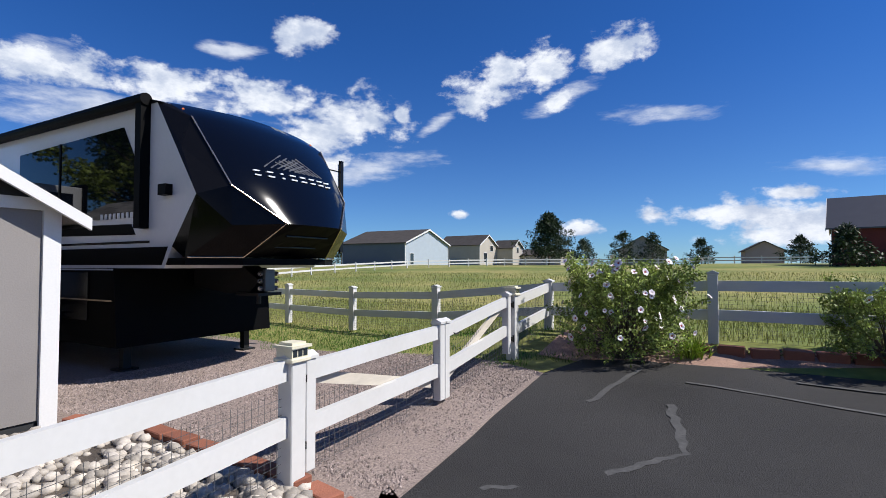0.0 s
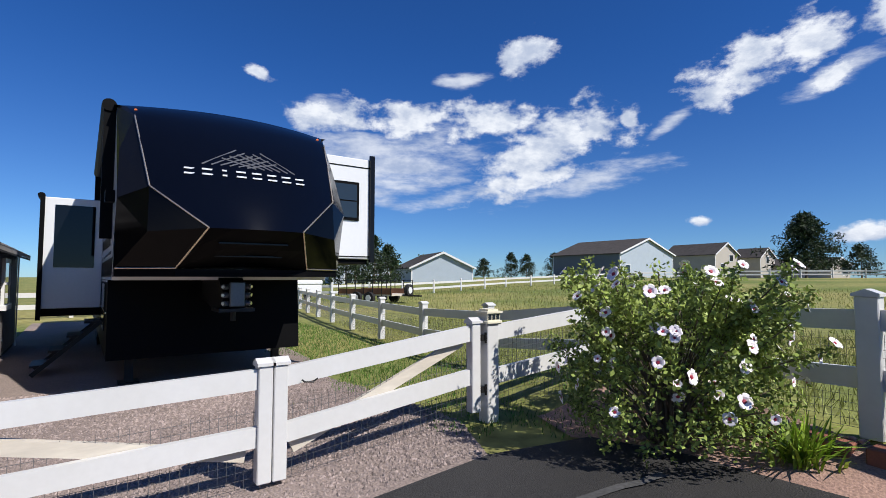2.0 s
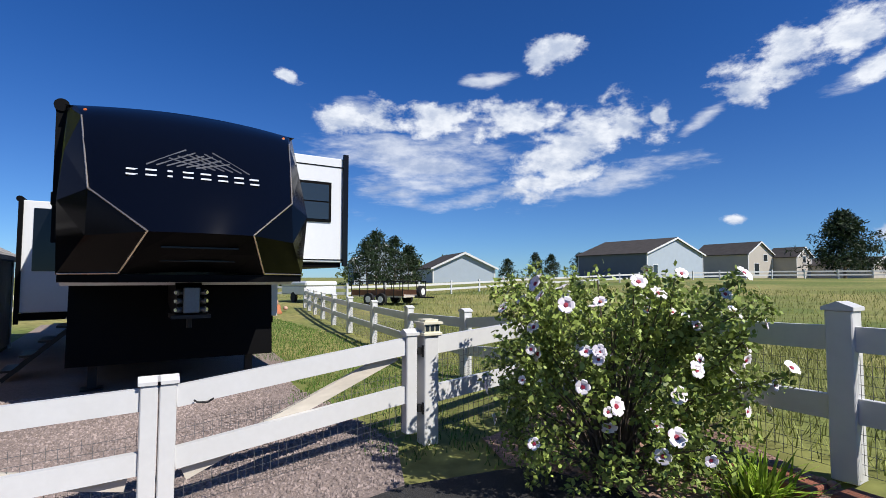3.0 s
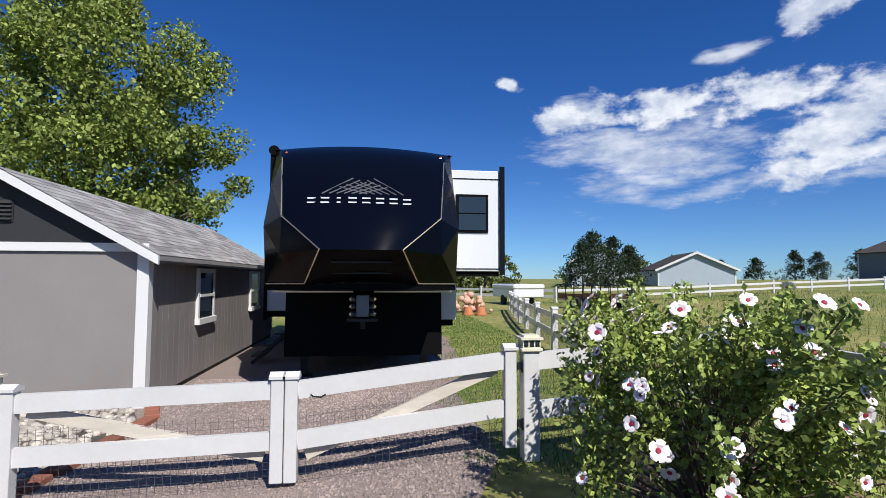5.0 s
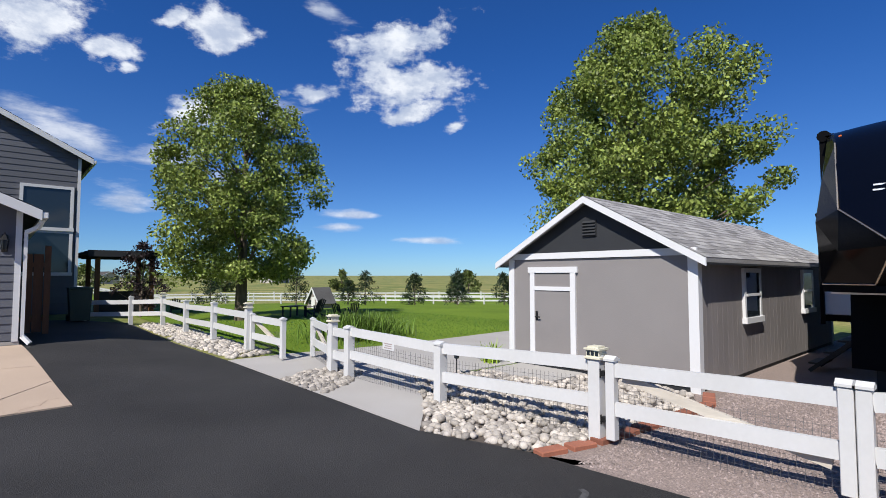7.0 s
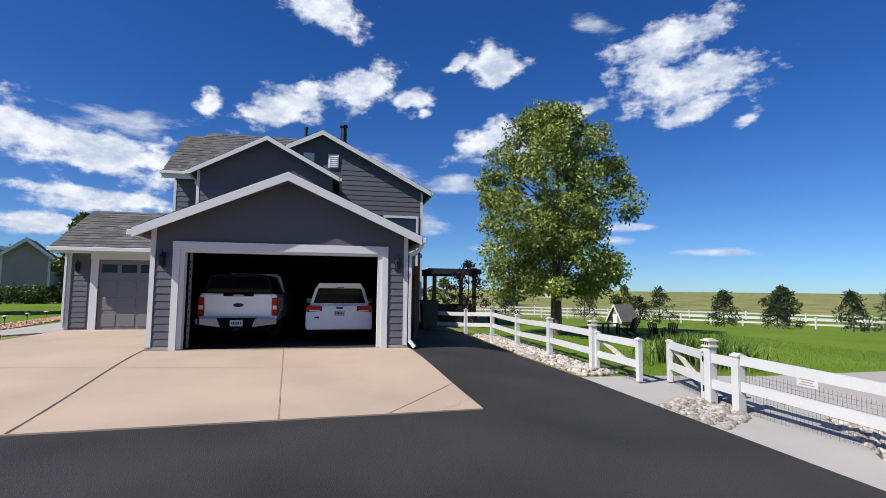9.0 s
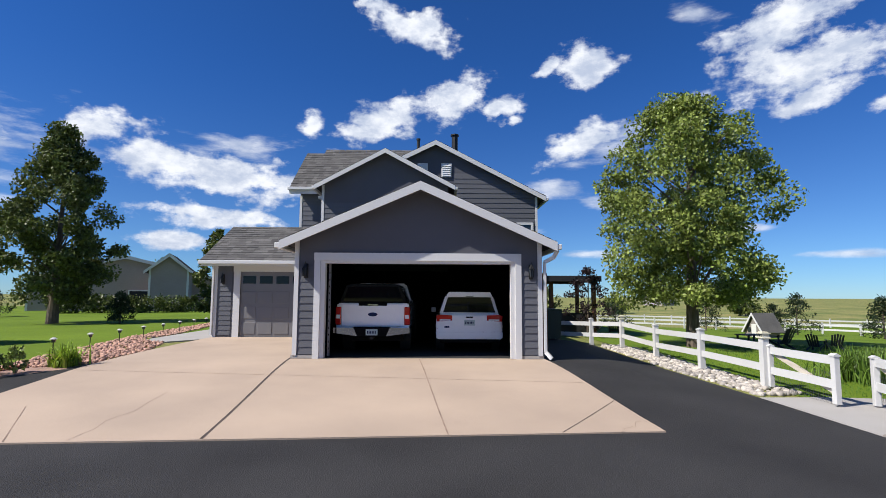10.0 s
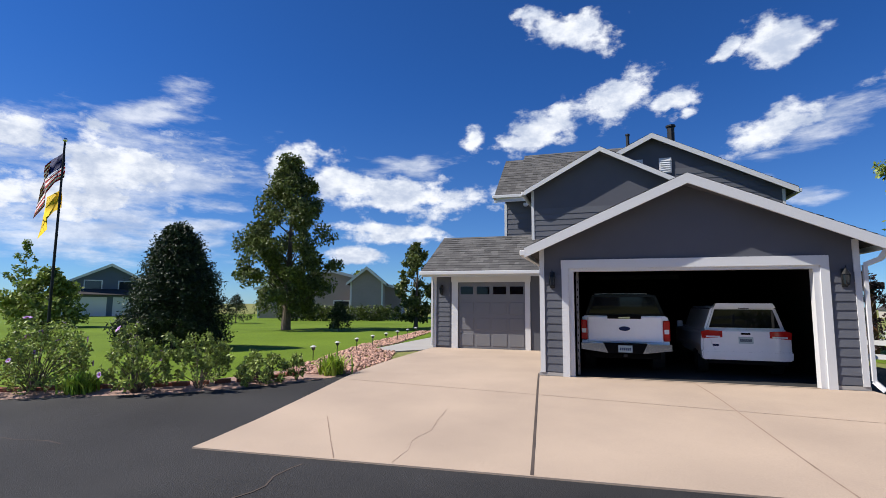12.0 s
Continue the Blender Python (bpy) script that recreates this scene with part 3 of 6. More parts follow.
def sash_window(parent, name, axis, at, a0, a1, z0, z1, frame_m, glass_m=None, face=-1, w=.07, bars=((.5, 'h'),), depth=.07):
    """A framed window lying on a wall; axis is the wall's normal."""
    def bx(u0, u1, v0, v1, d0, d1, bm=None):
        lo, hi = sorted((at + face * d0, at + face * d1))
        return box((lo, u0, v0), (hi, u1, v1), bm) if axis == "x" else box((u0, lo, v0), (u1, hi, v1), bm)
    win = part(name, bx(a0 - w, a0, z0 - w, z1 + w, 0, depth), frame_m, parent)
    bm = bx(a1, a1 + w, z0 - w, z1 + w, 0, depth)
    bx(a0, a1, z1, z1 + w, 0, depth, bm)
    part("window_frame", bm, frame_m, win)
    part("window_sill", bx(a0 - w - .02, a1 + w + .02, z0 - w - .02, z0, 0, depth + .03), frame_m, win)
    part("pane", bx(a0, a1, z0, z1, .002, .034), glass_m or M_WINDOW, win)
    for f_, d in bars:
        if d == "h":
            z = z0 + (z1 - z0) * f_
            part("bar", bx(a0, a1, z - .02, z + .02, .035, .055), frame_m, win)
        else:
            u = a0 + (a1 - a0) * f_
            part("bar", bx(u - .02, u + .02, z0, z1, .035, .055), frame_m, win)
    return win


def shed():
    s = thing("shed", "grey panelled garden shed with white trim and shingle roof", "shed")
    x0, x1, y0, y1, zb, ze, yr, zr = 5.3, 12.9, -2.5, .88, -.3, 1.68, -.83, 2.62
    part("wall", box((x0, y0, zb + .14), (x0 + .09, y1, ze + .05)), M_SHEDGREY, s)
    part("wall", box((x0 + .09, y0, zb + .14), (x1, y0 + .09, ze)), M_SHEDSIDE, s)
    part("wall", box((x0 + .09, y1 - .09, zb + .14), (x1, y1, ze)), M_SHEDSIDE, s)
    part("wall", box((x1 - .09, y0 + .09, zb + .14), (x1, y1 - .09, ze)), M_SHEDSIDE, s)
    part("base_board", box((x0 + .02, y0 + .02, zb - .1), (x1 - .02, y1 - .02, zb + .14)), M_CHARCOAL, s)
    for x in [x0 + .09 + .2 * k for k in range(1, 62)]:
        if x < x1 - .05:
            part("batten", box((x, y0 - .0014, zb + .14), (x + .007, y0 - .0005, ze - .02)), M_SHEDSIDE, s)
    rise = (zr - ze) / (yr - y0)
    part("gable", prism([(y0, ze), (y1, ze), (yr, zr - .02)], "x", x0 - .015, x0 + .09), M_CHARCOAL, s, "charcoal gable panel")
    part("gable", prism([(y0, ze), (y1, ze), (yr, zr - .02)], "x", x1 - .09, x1), M_CHARCOAL, s)
    part("band", box((x0 - .035, y0 - .02, ze + .0), (x0 - .0, y1 + .02, ze + .105)), M_TRIM, s)
    for y in (y0 - .012, y1 - .108):
        part("corner_trim", box((x0 - .03, y, zb + .06), (x0 - .0005, y + .12, ze)), M_TRIM, s)
    part("corner_trim", box((x0 - .03, y0 - .03, zb + .06), (x0 + .1, y0 - .012, ze)), M_TRIM, s)
    part("corner_trim", box((x1 - .1, y0 - .03, zb + .06), (x1 + .01, y0 - .012, ze)), M_TRIM, s)
    over = .19
    for side, yy in ((-1, y0 - over), (1, y1 + over)):
        e = ze - rise * over + .06
        run = Vector((0, yr - yy, zr + .06 - e))
        ln = run.length
        up = run.normalized()
        n = Vector((0, -up.z, up.y)) if side < 0 else Vector((0, up.z, up.y))
        bm = prism([(yy, e), (yr, zr + .06), (yr, zr + .0), (yy, e - .06)], "x", x0 - .16, x1 + .16)
        part("roof", bm, M_SHINGLE, s)
        shingle_roof(s, (x0 - .18, yy, e + .002), (1, 0, 0), up, 15, x1 - x0 + .34, ln, M_SHINGLE, thick=.003)
        bm = prism([(yy - .01 * side * -1, e - .005), (yr, zr + .055), (yr, zr - .055), (yy - .01 * side * -1, e - .115)], "x", x0 - .2, x0 - .162)
        part("barge_board", bm, M_TRIM, s)
        part("eave_board", box((x0 - .16, min(yy, yy - .02 * side), e - .09), (x1 + .16, max(yy, yy - .02 * side), e - .062)), M_CHARCOAL, s)
    # front door
    d = part("door", box((x0 - .02, -.46, -.02), (x0 - .0005, .29, 1.42)), M_SHEDGREY, s, "grey plank door with white trim")
    for lo, hi in (((-.56, -.1), (-.46, 1.52)), ((.29, -.1), (.39, 1.52))):
        part("door_trim", box((x0 - .04, lo[0], lo[1]), (x0 - .0005, hi[0], hi[1])), M_TRIM, d)
    part("door_trim", box((x0 - .045, -.6, 1.44), (x0 - .0005, .43, 1.54)), M_TRIM, d)
    part("door_trim", box((x0 - .036, -.46, 1.13), (x0 - .0205, .29, 1.2)), M_TRIM, d)
    part("door_trim", box((x0 - .036, -.46, -.12), (x0 - .0005, .29, .02)), M_TRIM, d)
    bm = rod((x0 - .07, .25, .66), (x0 - .02, .25, .66), .012)
    rod((x0 - .07, .25, .66), (x0 - .07, .15, .66), .011, bm=bm)
    box((x0 - .03, .225, .6), (x0 - .02, .275, .76), bm)
    part("door_handle", bm, M_STEEL, d, "black lever handle")
    v = part("vent", box((x0 - .03, -.97, 2.03), (x0 - .016, -.71, 2.3)), M_CHARCOAL, s)
    for k in range(5):
        part("slat", prism([(x0 - .06, 2.05 + k * .05), (x0 - .03, 2.05 + k * .05), (x0 - .03, 2.085 + k * .05)], "y", -.96, -.72), M_CHARCOAL, v)
    for a, b in ((7.1, 7.77), (10.46, 11.14)):
        sash_window(s, "window", "y", y0, a, b, .71, 1.44, M_TRIM, depth=.045)


shed()


# ---- house ----
def gable_front(h, x0, x1, xr, y, z_eave, z_ridge, back_y, over=.42, side_over=.28, soffit=True, material=M_SHINGLE_D, rows=16, fascia=.2):
    """A roof whose gable looks along -y: two slopes, shingles, white barge boards."""
    for side, xe in ((-1, x0 - side_over), (1, x1 + side_over)):
        wall_x = x0 if side < 0 else x1
        rise = (z_ridge - z_eave) / (xr - wall_x)
        e = z_eave + rise * (xe - wall_x)
        up = Vector((xr - xe, 0, z_ridge - e))
        ln = up.length
        part("roof", prism([(xe, e), (xr, z_ridge), (xr, z_ridge - .07), (xe, e - .07)], "y", y - over + .035, back_y), material, h)
        shingle_roof(h, (xe, y - over, e + .003), (0, 1, 0), up.normalized(), rows, back_y - y + over, ln, material)
        part("barge_board", prism([(xe, e + .0), (xr, z_ridge + .0), (xr, z_ridge - fascia), (xe, e - fascia)], "y", y - over - .01, y - over + .033), M_TRIM, h)
        part("gutter", box((xe - .0 if side > 0 else xe - .1, y - over, e - .16), (xe + .1 if side > 0 else xe, back_y, e - .04), bevel=.012), M_TRIM, h)
    part("soffit", prism([(x0 - side_over, z_eave - .13), (xr, z_ridge - .14), (x1 + side_over, z_eave - .13), (x1 + side_over, z_eave - .15), (xr, z_ridge - .16), (x0 - side_over, z_eave - .15)], "y", y - over + .034, y + .0), M_GABLE, h)


def wall_lamp(x, y, z):
    l = thing("wall_lamp", "small black lantern lamp on the garage wall", "lamp", "lantern wall lamps", at=pose(x, y, z))
    bm = box((-.05, -.02, -.17), (.05, 0, .17), bevel=.008)
    rod((0, -.02, .1), (0, -.1, .16), .012, bm=bm)
    part("back_plate", bm, M_STEEL, l)
    bm = rod((0, -.1, .06), (0, -.1, .16), .075, .02, n=6)
    rod((0, -.1, .16), (0, -.1, .22), .015, .005, n=6, bm=bm)
    part("roof", bm, M_STEEL, l)
    bm = rod((0, -.1, -.12), (0, -.1, .06), .04, .062, n=6)
    part("glass", bm, M_WINDOW, l)
    bm = bmesh.new()
    for k in range(6):
        a = math.pi / 3 * k
        rod((.042 * math.cos(a), -.1 + .042 * math.sin(a), -.13), (.066 * math.cos(a), -.1 + .066 * math.sin(a), .06), .006, n=5, bm=bm)
    rod((0, -.1, -.15), (0, -.1, -.12), .02, .045, n=6, bm=bm)
    part("cage", bm, M_STEEL, l)


M_BROWNDOOR = mat("stained_door_wood", (.16, .06, .03), .5, var=.12, scale=3, fine=30, bump=.1, second=(.10, .04, .02), stretch=(1, 1, .2))


def house():
    h = thing("house", "two-storey slate-grey sided house with white trim", "house")
    Y = 7.64
    # double garage front
    left = part("wall", box((-7.3, Y, .1), (-6.86, Y + .15, 2.85)), M_GABLE, h)
    right = part("wall", box((-2.08, Y, .1), (-1.6, Y + .15, 2.75)), M_GABLE, h)
    part("wall", prism([(-6.86, 2.4), (-2.08, 2.4), (-2.08, 2.751), (-1.62, 2.751), (-4.42, 3.99), (-6.86, 2.92)], "y", Y, Y + .15), M_GABLE, h, "smooth slate gable panel")
    board_wall(left, -7.22, -6.86, Y, .12, 1.95, gap=.165)
    board_wall(right, -2.08, -1.68, Y, .12, 1.95, gap=.165)
    for a, b in ((-7.35, -6.8), (-2.15, -1.58)):
        part("plinth", box((a, Y - .02, -.08), (b, Y + .16, .1)), M_GREYCONC, h)
    for x in (-7.32, -1.7):
        part("corner_trim", box((x, Y - .035, .1), (x + .1, Y - .0005, 2.72)), M_TRIM, h)
    part("wall", box((-7.3, Y + .15, -.05), (-7.15, 16, 2.75)), M_SIDING, h)
    part("wall", box((-1.75, Y + .15, -.05), (-1.6, 17.2, 2.65)), M_SIDING, h)
    # back wall, ceiling and thin lining sheets carry the interior shade as colour
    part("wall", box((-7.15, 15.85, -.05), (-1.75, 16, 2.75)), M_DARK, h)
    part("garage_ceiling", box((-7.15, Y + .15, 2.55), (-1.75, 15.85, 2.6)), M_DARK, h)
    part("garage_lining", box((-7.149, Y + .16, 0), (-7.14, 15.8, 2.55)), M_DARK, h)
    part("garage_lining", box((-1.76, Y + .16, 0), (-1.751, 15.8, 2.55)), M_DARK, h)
    fr = part("door_trim", box((-6.87, Y - .045, 2.26), (-2.08, Y - .0005, 2.44)), M_TRIM, h, "white garage door trim")
    for a, b in ((-6.86, -6.72), (-2.22, -2.08)):
        part("door_trim", box((a, Y - .045, 0), (b, Y - .0005, 2.26)), M_TRIM, h)
    for a, b in ((-6.72, -6.62), (-2.32, -2.22)):
        part("door_jamb", box((a, Y + .001, 0), (b, Y + .2, 2.26)), M_TRIM, h)
    part("door_jamb", box((-6.62, Y + .001, 2.2), (-2.32, Y + .2, 2.26)), M_TRIM, h)
    gable_front(h, -7.3, -1.6, -4.42, Y, 2.80, 4.06, 16.2, rows=20)
    for x in (-7.05, -1.86):
        wall_lamp(x, Y - .022, 2.02)
    for x in (-6.58,):
        tr_ = part("door_track", box((x, Y + .24, .05), (x + .05, Y + .3, 2.2)), M_GDOOR, h, "pale perforated door track")
        for k in range(12):
            part("track_hole", box((x + .015, Y + .236, .2 + k * .16), (x + .035, Y + .2395, .25 + k * .16)), M_DARK, tr_)
    sd = part("side_door", box((-1.80, Y + .75, .02), (-1.765, Y + 1.65, 2.05)), M_BROWNDOOR, h, "reddish brown panelled inner door")
    for z in (.25, 1.15):
        for y in (.85, 1.25):
            part("door_panel", box((-1.812, Y + y, z), (-1.8005, Y + y + .3, z + .7), bevel=.004), M_BROWNDOOR, sd)
    # downpipe
    bm = bmesh.new()
    pts = [(-1.3, Y - .3, 2.5), (-1.36, Y - .2, 2.35), (-1.54, Y - .03, 2.25), (-1.54, Y - .03, .2), (-1.42, Y - .12, .05)]
    for p, q in zip(pts, pts[1:]):
        beam(p, q, .06, .08, bm)
    part("downpipe", bm, M_TRIM, h)
    # small garage wing
    W = 13.5
    wall = part("wall", box((-11.65, W, 0), (-11.0, W + .15, 2.6)), M_GABLE, h)
    board_wall(wall, -11.6, -11.1, W, .1, 2.45, gap=.165)
    part("wall", box((-8.48, W, 0), (-7.3, W + .15, 2.6)), M_SIDING, h)
    part("wall", box((-11.0, W + .001, 2.26), (-8.48, W + .15, 2.6)), M_GABLE, h)
    part("wall", box((-11.65, W + .15, 0), (-11.5, 22, 2.6)), M_SIDING, h)
    for a, b in ((-11.02, -10.8), (-8.5, -8.33)):
        part("door_trim", box((a, W - .04, 0), (b, W - .0005, 2.26)), M_TRIM, h)
    part("door_trim", box((-11.04, W - .04, 2.26), (-8.31, W - .0005, 2.47)), M_TRIM, h)
    d = part("garage_door", box((-10.8, W + .03, 0), (-8.5, W + .08, 2.26)), M_GDOOR, h, "closed grey panelled garage door with four lites")
    for k in range(4):
        for j in range(4):
            x, z = -10.78 + k * .57, .06 + j * .53
            if j < 3:
                part("panel", box((x + .04, W + .016, z + .06), (x + .52, W + .0295, z + .46), bevel=.006), M_GDOOR, d)
            else:
                part("pane", box((x + .06, W + .02, z + .2), (x + .5, W + .0295, z + .46)), M_TINT, d)
    part("corner_trim", box((-11.68, W - .03, 0), (-11.58, W - .0005, 2.5)), M_TRIM, h)
    ev, rg = (12.95, 2.62), (15.6, 4.1)
    part("roof", prism([(ev[0], ev[1]), (rg[0], rg[1]), (18.6, 2.5), (18.6, 2.4), (rg[0], rg[1] - .1), (ev[0], ev[1] - .08)], "x", -11.95, -7.0), M_SHINGLE_D, h)
    up = Vector((0, rg[0] - ev[0], rg[1] - ev[1]))
    shingle_roof(h, (-11.97, ev[0], ev[1] + .003), (1, 0, 0), up.normalized(), 15, 5.0, up.length, M_SHINGLE_D)
    part("gutter", box((-12.0, ev[0] - .11, ev[1] - .13), (-7.62, ev[0] - .0, ev[1] - .01), bevel=.012), M_TRIM, h)
    part("fascia", box((-11.95, ev[0] + .001, ev[1] - .2), (-7.3, ev[0] + .03, ev[1] - .085)), M_TRIM, h)
    part("soffit", box((-11.9, ev[0] + .03, ev[1] - .1), (-7.3, W, ev[1] - .082)), M_TRIM, h)
    bm = beam((-11.72, W - .05, 2.45), (-11.72, W - .05, .1), .06, .08)
    part("downpipe", bm, M_TRIM, h)
    wall_lamp(-11.38, W - .022, 2.0)
    # first gable behind the garage roof
    Y1 = 15.2
    w1 = part("wall", box((-8.45, Y1, 2.4), (-3.6, Y1 + .15, 5.75)), M_GABLE, h)
    sl1 = (7.0 - 5.75) / 2.42
    part("wall", prism([(-8.45, 5.75), (-3.6, 5.75), (-6.03, 6.98)], "y", Y1, Y1 + .15), M_GABLE, h)
    board_wall(w1, -8.4, -3.65, Y1, 3.4, 5.0, gap=.2)
    part("wall", box((-8.45, Y1 + .15, 2.4), (-8.3, 18, 5.75)), M_SIDING, h)
    part("corner_trim", box((-8.48, Y1 - .03, 2.6), (-8.38, Y1 - .0005, 5.7)), M_TRIM, h)
    gable_front(h, -8.45, -3.6, -6.03, Y1, 5.78, 7.08, 20, over=.35, side_over=.25, rows=12, fascia=.17)
    # main gable
    Y2 = 17.3
    w2 = part("wall", box((-9.85, Y2, 0), (.25, Y2 + .15, 5.8)), M_GABLE, h)
    part("wall", prism([(-9.0, 5.8), (.25, 5.8), (-4.1, 7.95)], "y", Y2, Y2 + .15), M_GABLE, h)

    def cut(z):
        return (-9.85, .15) if z < 5.8 else (-4.1 - (7.9 - z) * 2.05, -4.1 + (7.9 - z) * 2.05)
    board_wall(w2, -3.3, .17, Y2, .4, 6.6, gap=.21, top=cut)
    board_wall(w2, -9.8, -8.5, Y2, 4.0, 5.75, gap=.21)
    for x in (-9.88, .17):
        part("corner_trim", box((x, Y2 - .03, 0), (x + .1, Y2 - .0005, 5.7)), M_TRIM, h)
    part("wall", box((.1, Y2 + .15, 0), (.25, 27, 5.8)), M_SIDING, h)
    part("wall", box((-9.85, Y2 + .15, 0), (-9.7, 27, 5.8)), M_SIDING, h)
    gable_front(h, -8.6, .25, -4.1, Y2, 5.86, 8.1, 27, over=.3, side_over=.35, rows=18, fascia=.2)
    # cross roof to the other side
    ev, rg = (16.9, 6.0), (19.6, 8.2)
    part("roof", prism([(ev[0], ev[1]), (rg[0], rg[1]), (27, 5), (27, 4.9), (rg[0], rg[1] - .1), (ev[0], ev[1] - .08)], "x", -10.2, -7.0), M_SHINGLE_D, h)
    up = Vector((0, rg[0] - ev[0], rg[1] - ev[1]))
    shingle_roof(h, (-10.22, ev[0], ev[1] + .003), (1, 0, 0), up.normalized(), 14, 3.2, up.length, M_SHINGLE_D)
    shingle_roof(h, (-9.4, ev[0] + up.y * .0 + 2.2, ev[1] + 1.8), (1, 0, 0), up.normalized(), 6, 4.4, 1.1, M_SHINGLE_D)
    part("gutter", box((-10.3, ev[0] - .11, ev[1] - .14), (-8.7, ev[0], ev[1] - .02), bevel=.012), M_TRIM, h)
    part("fascia", box((-10.25, ev[0], ev[1] - .3), (-8.75, ev[0] + .03, ev[1] - .09)), M_TRIM, h)
    for x in (-4.66, -3.64):
        v = part("gable_vent", box((x - .22, Y2 - .05, 6.55), (x + .22, Y2 - .0005, 7.15)), M_TRIM, h, "white louvred gable vent")
        for k in range(6):
            part("slat", prism([(Y2 - .075, 6.6 + k * .085), (Y2 - .05, 6.6 + k * .085), (Y2 - .05, 6.66 + k * .085)], "x", x - .18, x + .18), M_TRIM, v)
    for x, z0, z1, r in ((-3.24, 7.5, 8.5, .14), (-4.9, 7.6, 8.3, .07)):
        bm = rod((x, Y2 + 1.2, z0), (x, Y2 + 1.2, z1 + .25), r)
        rod((x, Y2 + 1.2, z1 + .25), (x, Y2 + 1.2, z1 + .32), r * 1.35, bm=bm)
        part("flue", bm, M_STEEL, h)
    sash_window(h, "window", "y", Y2, -1.35, -.02, 3.1, 4.5, M_TRIM, bars=(), w=.1)
    sash_window(h, "window", "y", Y2, -1.35, -.02, 1.5, 2.9, M_TRIM, bars=(), w=.1)


house()


# ---- fifth-wheel trailer ----
RC = -5.14


M_PIN = mat("grey_cast_steel", (.16, .165, .175), .35, metal=.7, var=.1, bump=.05)
M_AMBER = mat("amber_lens", (.7, .16, .03), .2, var=.05, bump=0)
M_EMBLEM = mat("grey_emblem", (.11, .11, .12), .4, var=.05, bump=0)


def trailer():
    t = thing("fifth_wheel_trailer", "black-nosed white fifth-wheel camping trailer on gravel", "trailer")

    t.matrix_world = pose(0, RC * (1 - 1.03), 0) @ Matrix.Diagonal((1, 1.03, 1, 1))

    def P(p, s):
        return (p[0], RC + s * p[1], p[2])
    A0, A1, A2, A3 = (6.08, 1.23, 3.2), (5.30, 1.23, 2.02), (5.74, 1.23, 1.42), (5.5, 1.23, 1.28)
    T, g0, g1, cr, lc = (5.95, 1.14, 3.18), (5.65, 1.08, 3.0), (5.05, .97, 2.13), (4.68, .48, 1.70), (5.17, .70, 1.29)
    rows = [((6.08, 1.2, 3.22), 6.02), ((5.95, 1.14, 3.18), 5.86), (g0, 5.52), ((5.42, 1.045, 2.7), 5.22), ((5.22, 1.0, 2.4), 4.99), (g1, 4.83), ((4.86, .72, 1.91), 4.72), (cr, 4.62)]

    def front(y, z):
        """x of the nose at a level."""
        for (e1, c1), (e2, c2) in zip(rows, rows[1:]):
            if e2[2] <= z <= e1[2]:
                k = (z - e2[2]) / (e1[2] - e2[2])
                ex, ey, c = e2[0] + k * (e1[0] - e2[0]), e2[1] + k * (e1[1] - e2[1]), c2 + k * (c1 - c2)
                return c + (ex - c) * min(1, abs(y - RC) / ey) ** 2.2
        return 5

    bm = bmesh.new()
    N = 16
    grid = []
    for (e, c) in rows:
        line = []
        for i in range(N + 1):
            u = 2 * i / N - 1
            line.append(bm.verts.new((c + (e[0] - c) * abs(u) ** 2.2, RC + u * e[1], e[2] + (.07 * (1 - u * u) if e[2] > 3.1 else 0))))
        grid.append(line)
    for a, b in zip(grid, grid[1:]):
        for i in range(N):
            bm.faces.new((a[i], a[i + 1], b[i + 1], b[i]))
    cap = part("nose_cap", bm, M_NAVYGLOSS, t, "glossy dark navy moulded nose cap", smooth=True)
    for s in (-1, 1):
        bm = bmesh.new()
        v = [bm.verts.new(P(p, s)) for p in (A0, T, g0, g1, A1)]
        e = bm.verts.new(P((5.62, 1.21, 2.6), s))
        for f in ((0, 1, 2), (0, 2, 5), (2, 3, 5), (3, 4, 5), (4, 0, 5)):
            bm.faces.new([(v + [e])[i] for i in f])
        part("corner_panel", bm, M_GREYGLOSS, cap, "charcoal corner panel")
        bm = bmesh.new()
        q = {k: bm.verts.new(P(p, s)) for k, p in dict(A1=A1, g1=g1, cr=cr, lc=lc, A3=A3, A2=A2, m=(5.0, .98, 1.66)).items()}
        for f in ("A1 g1 m", "g1 cr m", "cr lc m", "lc A3 m", "A3 A1 m", "A3 A2 A1"):
            bm.faces.new([q[k] for k in f.split()])
        part("cheek_panel", bm, M_BLACKGLOSS, cap, "glossy black cheek panel")
        for path in ((g0, g1, cr), (cr, lc, (5.48, 1.215, 1.285))):
            bm = bmesh.new()
            for a, b in zip(path, path[1:]):
                a, b = (Vector(P(a, s)) + Vector((-.012, 0, .004)), Vector(P(b, s)) + Vector((-.012, 0, .004)))
                rod(a, b, .009, n=6, bm=bm)
            part("trim_strip", bm, M_GOLD, cap, "thin champagne trim strip")
    # under the nose
    bm = bmesh.new()
    top = [bm.verts.new((4.62 + .06 * abs(u) ** 2.2, RC + u * .48, 1.70)) for u in (-1, -.5, 0, .5, 1)]
    low = [bm.verts.new((5.3 - .13 * abs(u), RC + u * .70, 1.32 - .03 * abs(u))) for u in (-1, -.5, 0, .5, 1)]
    mid = [bm.verts.new((4.9 - .0 * abs(u), RC + u * .56, 1.5)) for u in (-1, -.5, 0, .5, 1)]
    for a, b in ((top, mid), (mid, low)):
        for i in range(4):
            bm.faces.new((a[i], a[i + 1], b[i + 1], b[i]))
    part("chin_panel", bm, M_BLACK, cap)
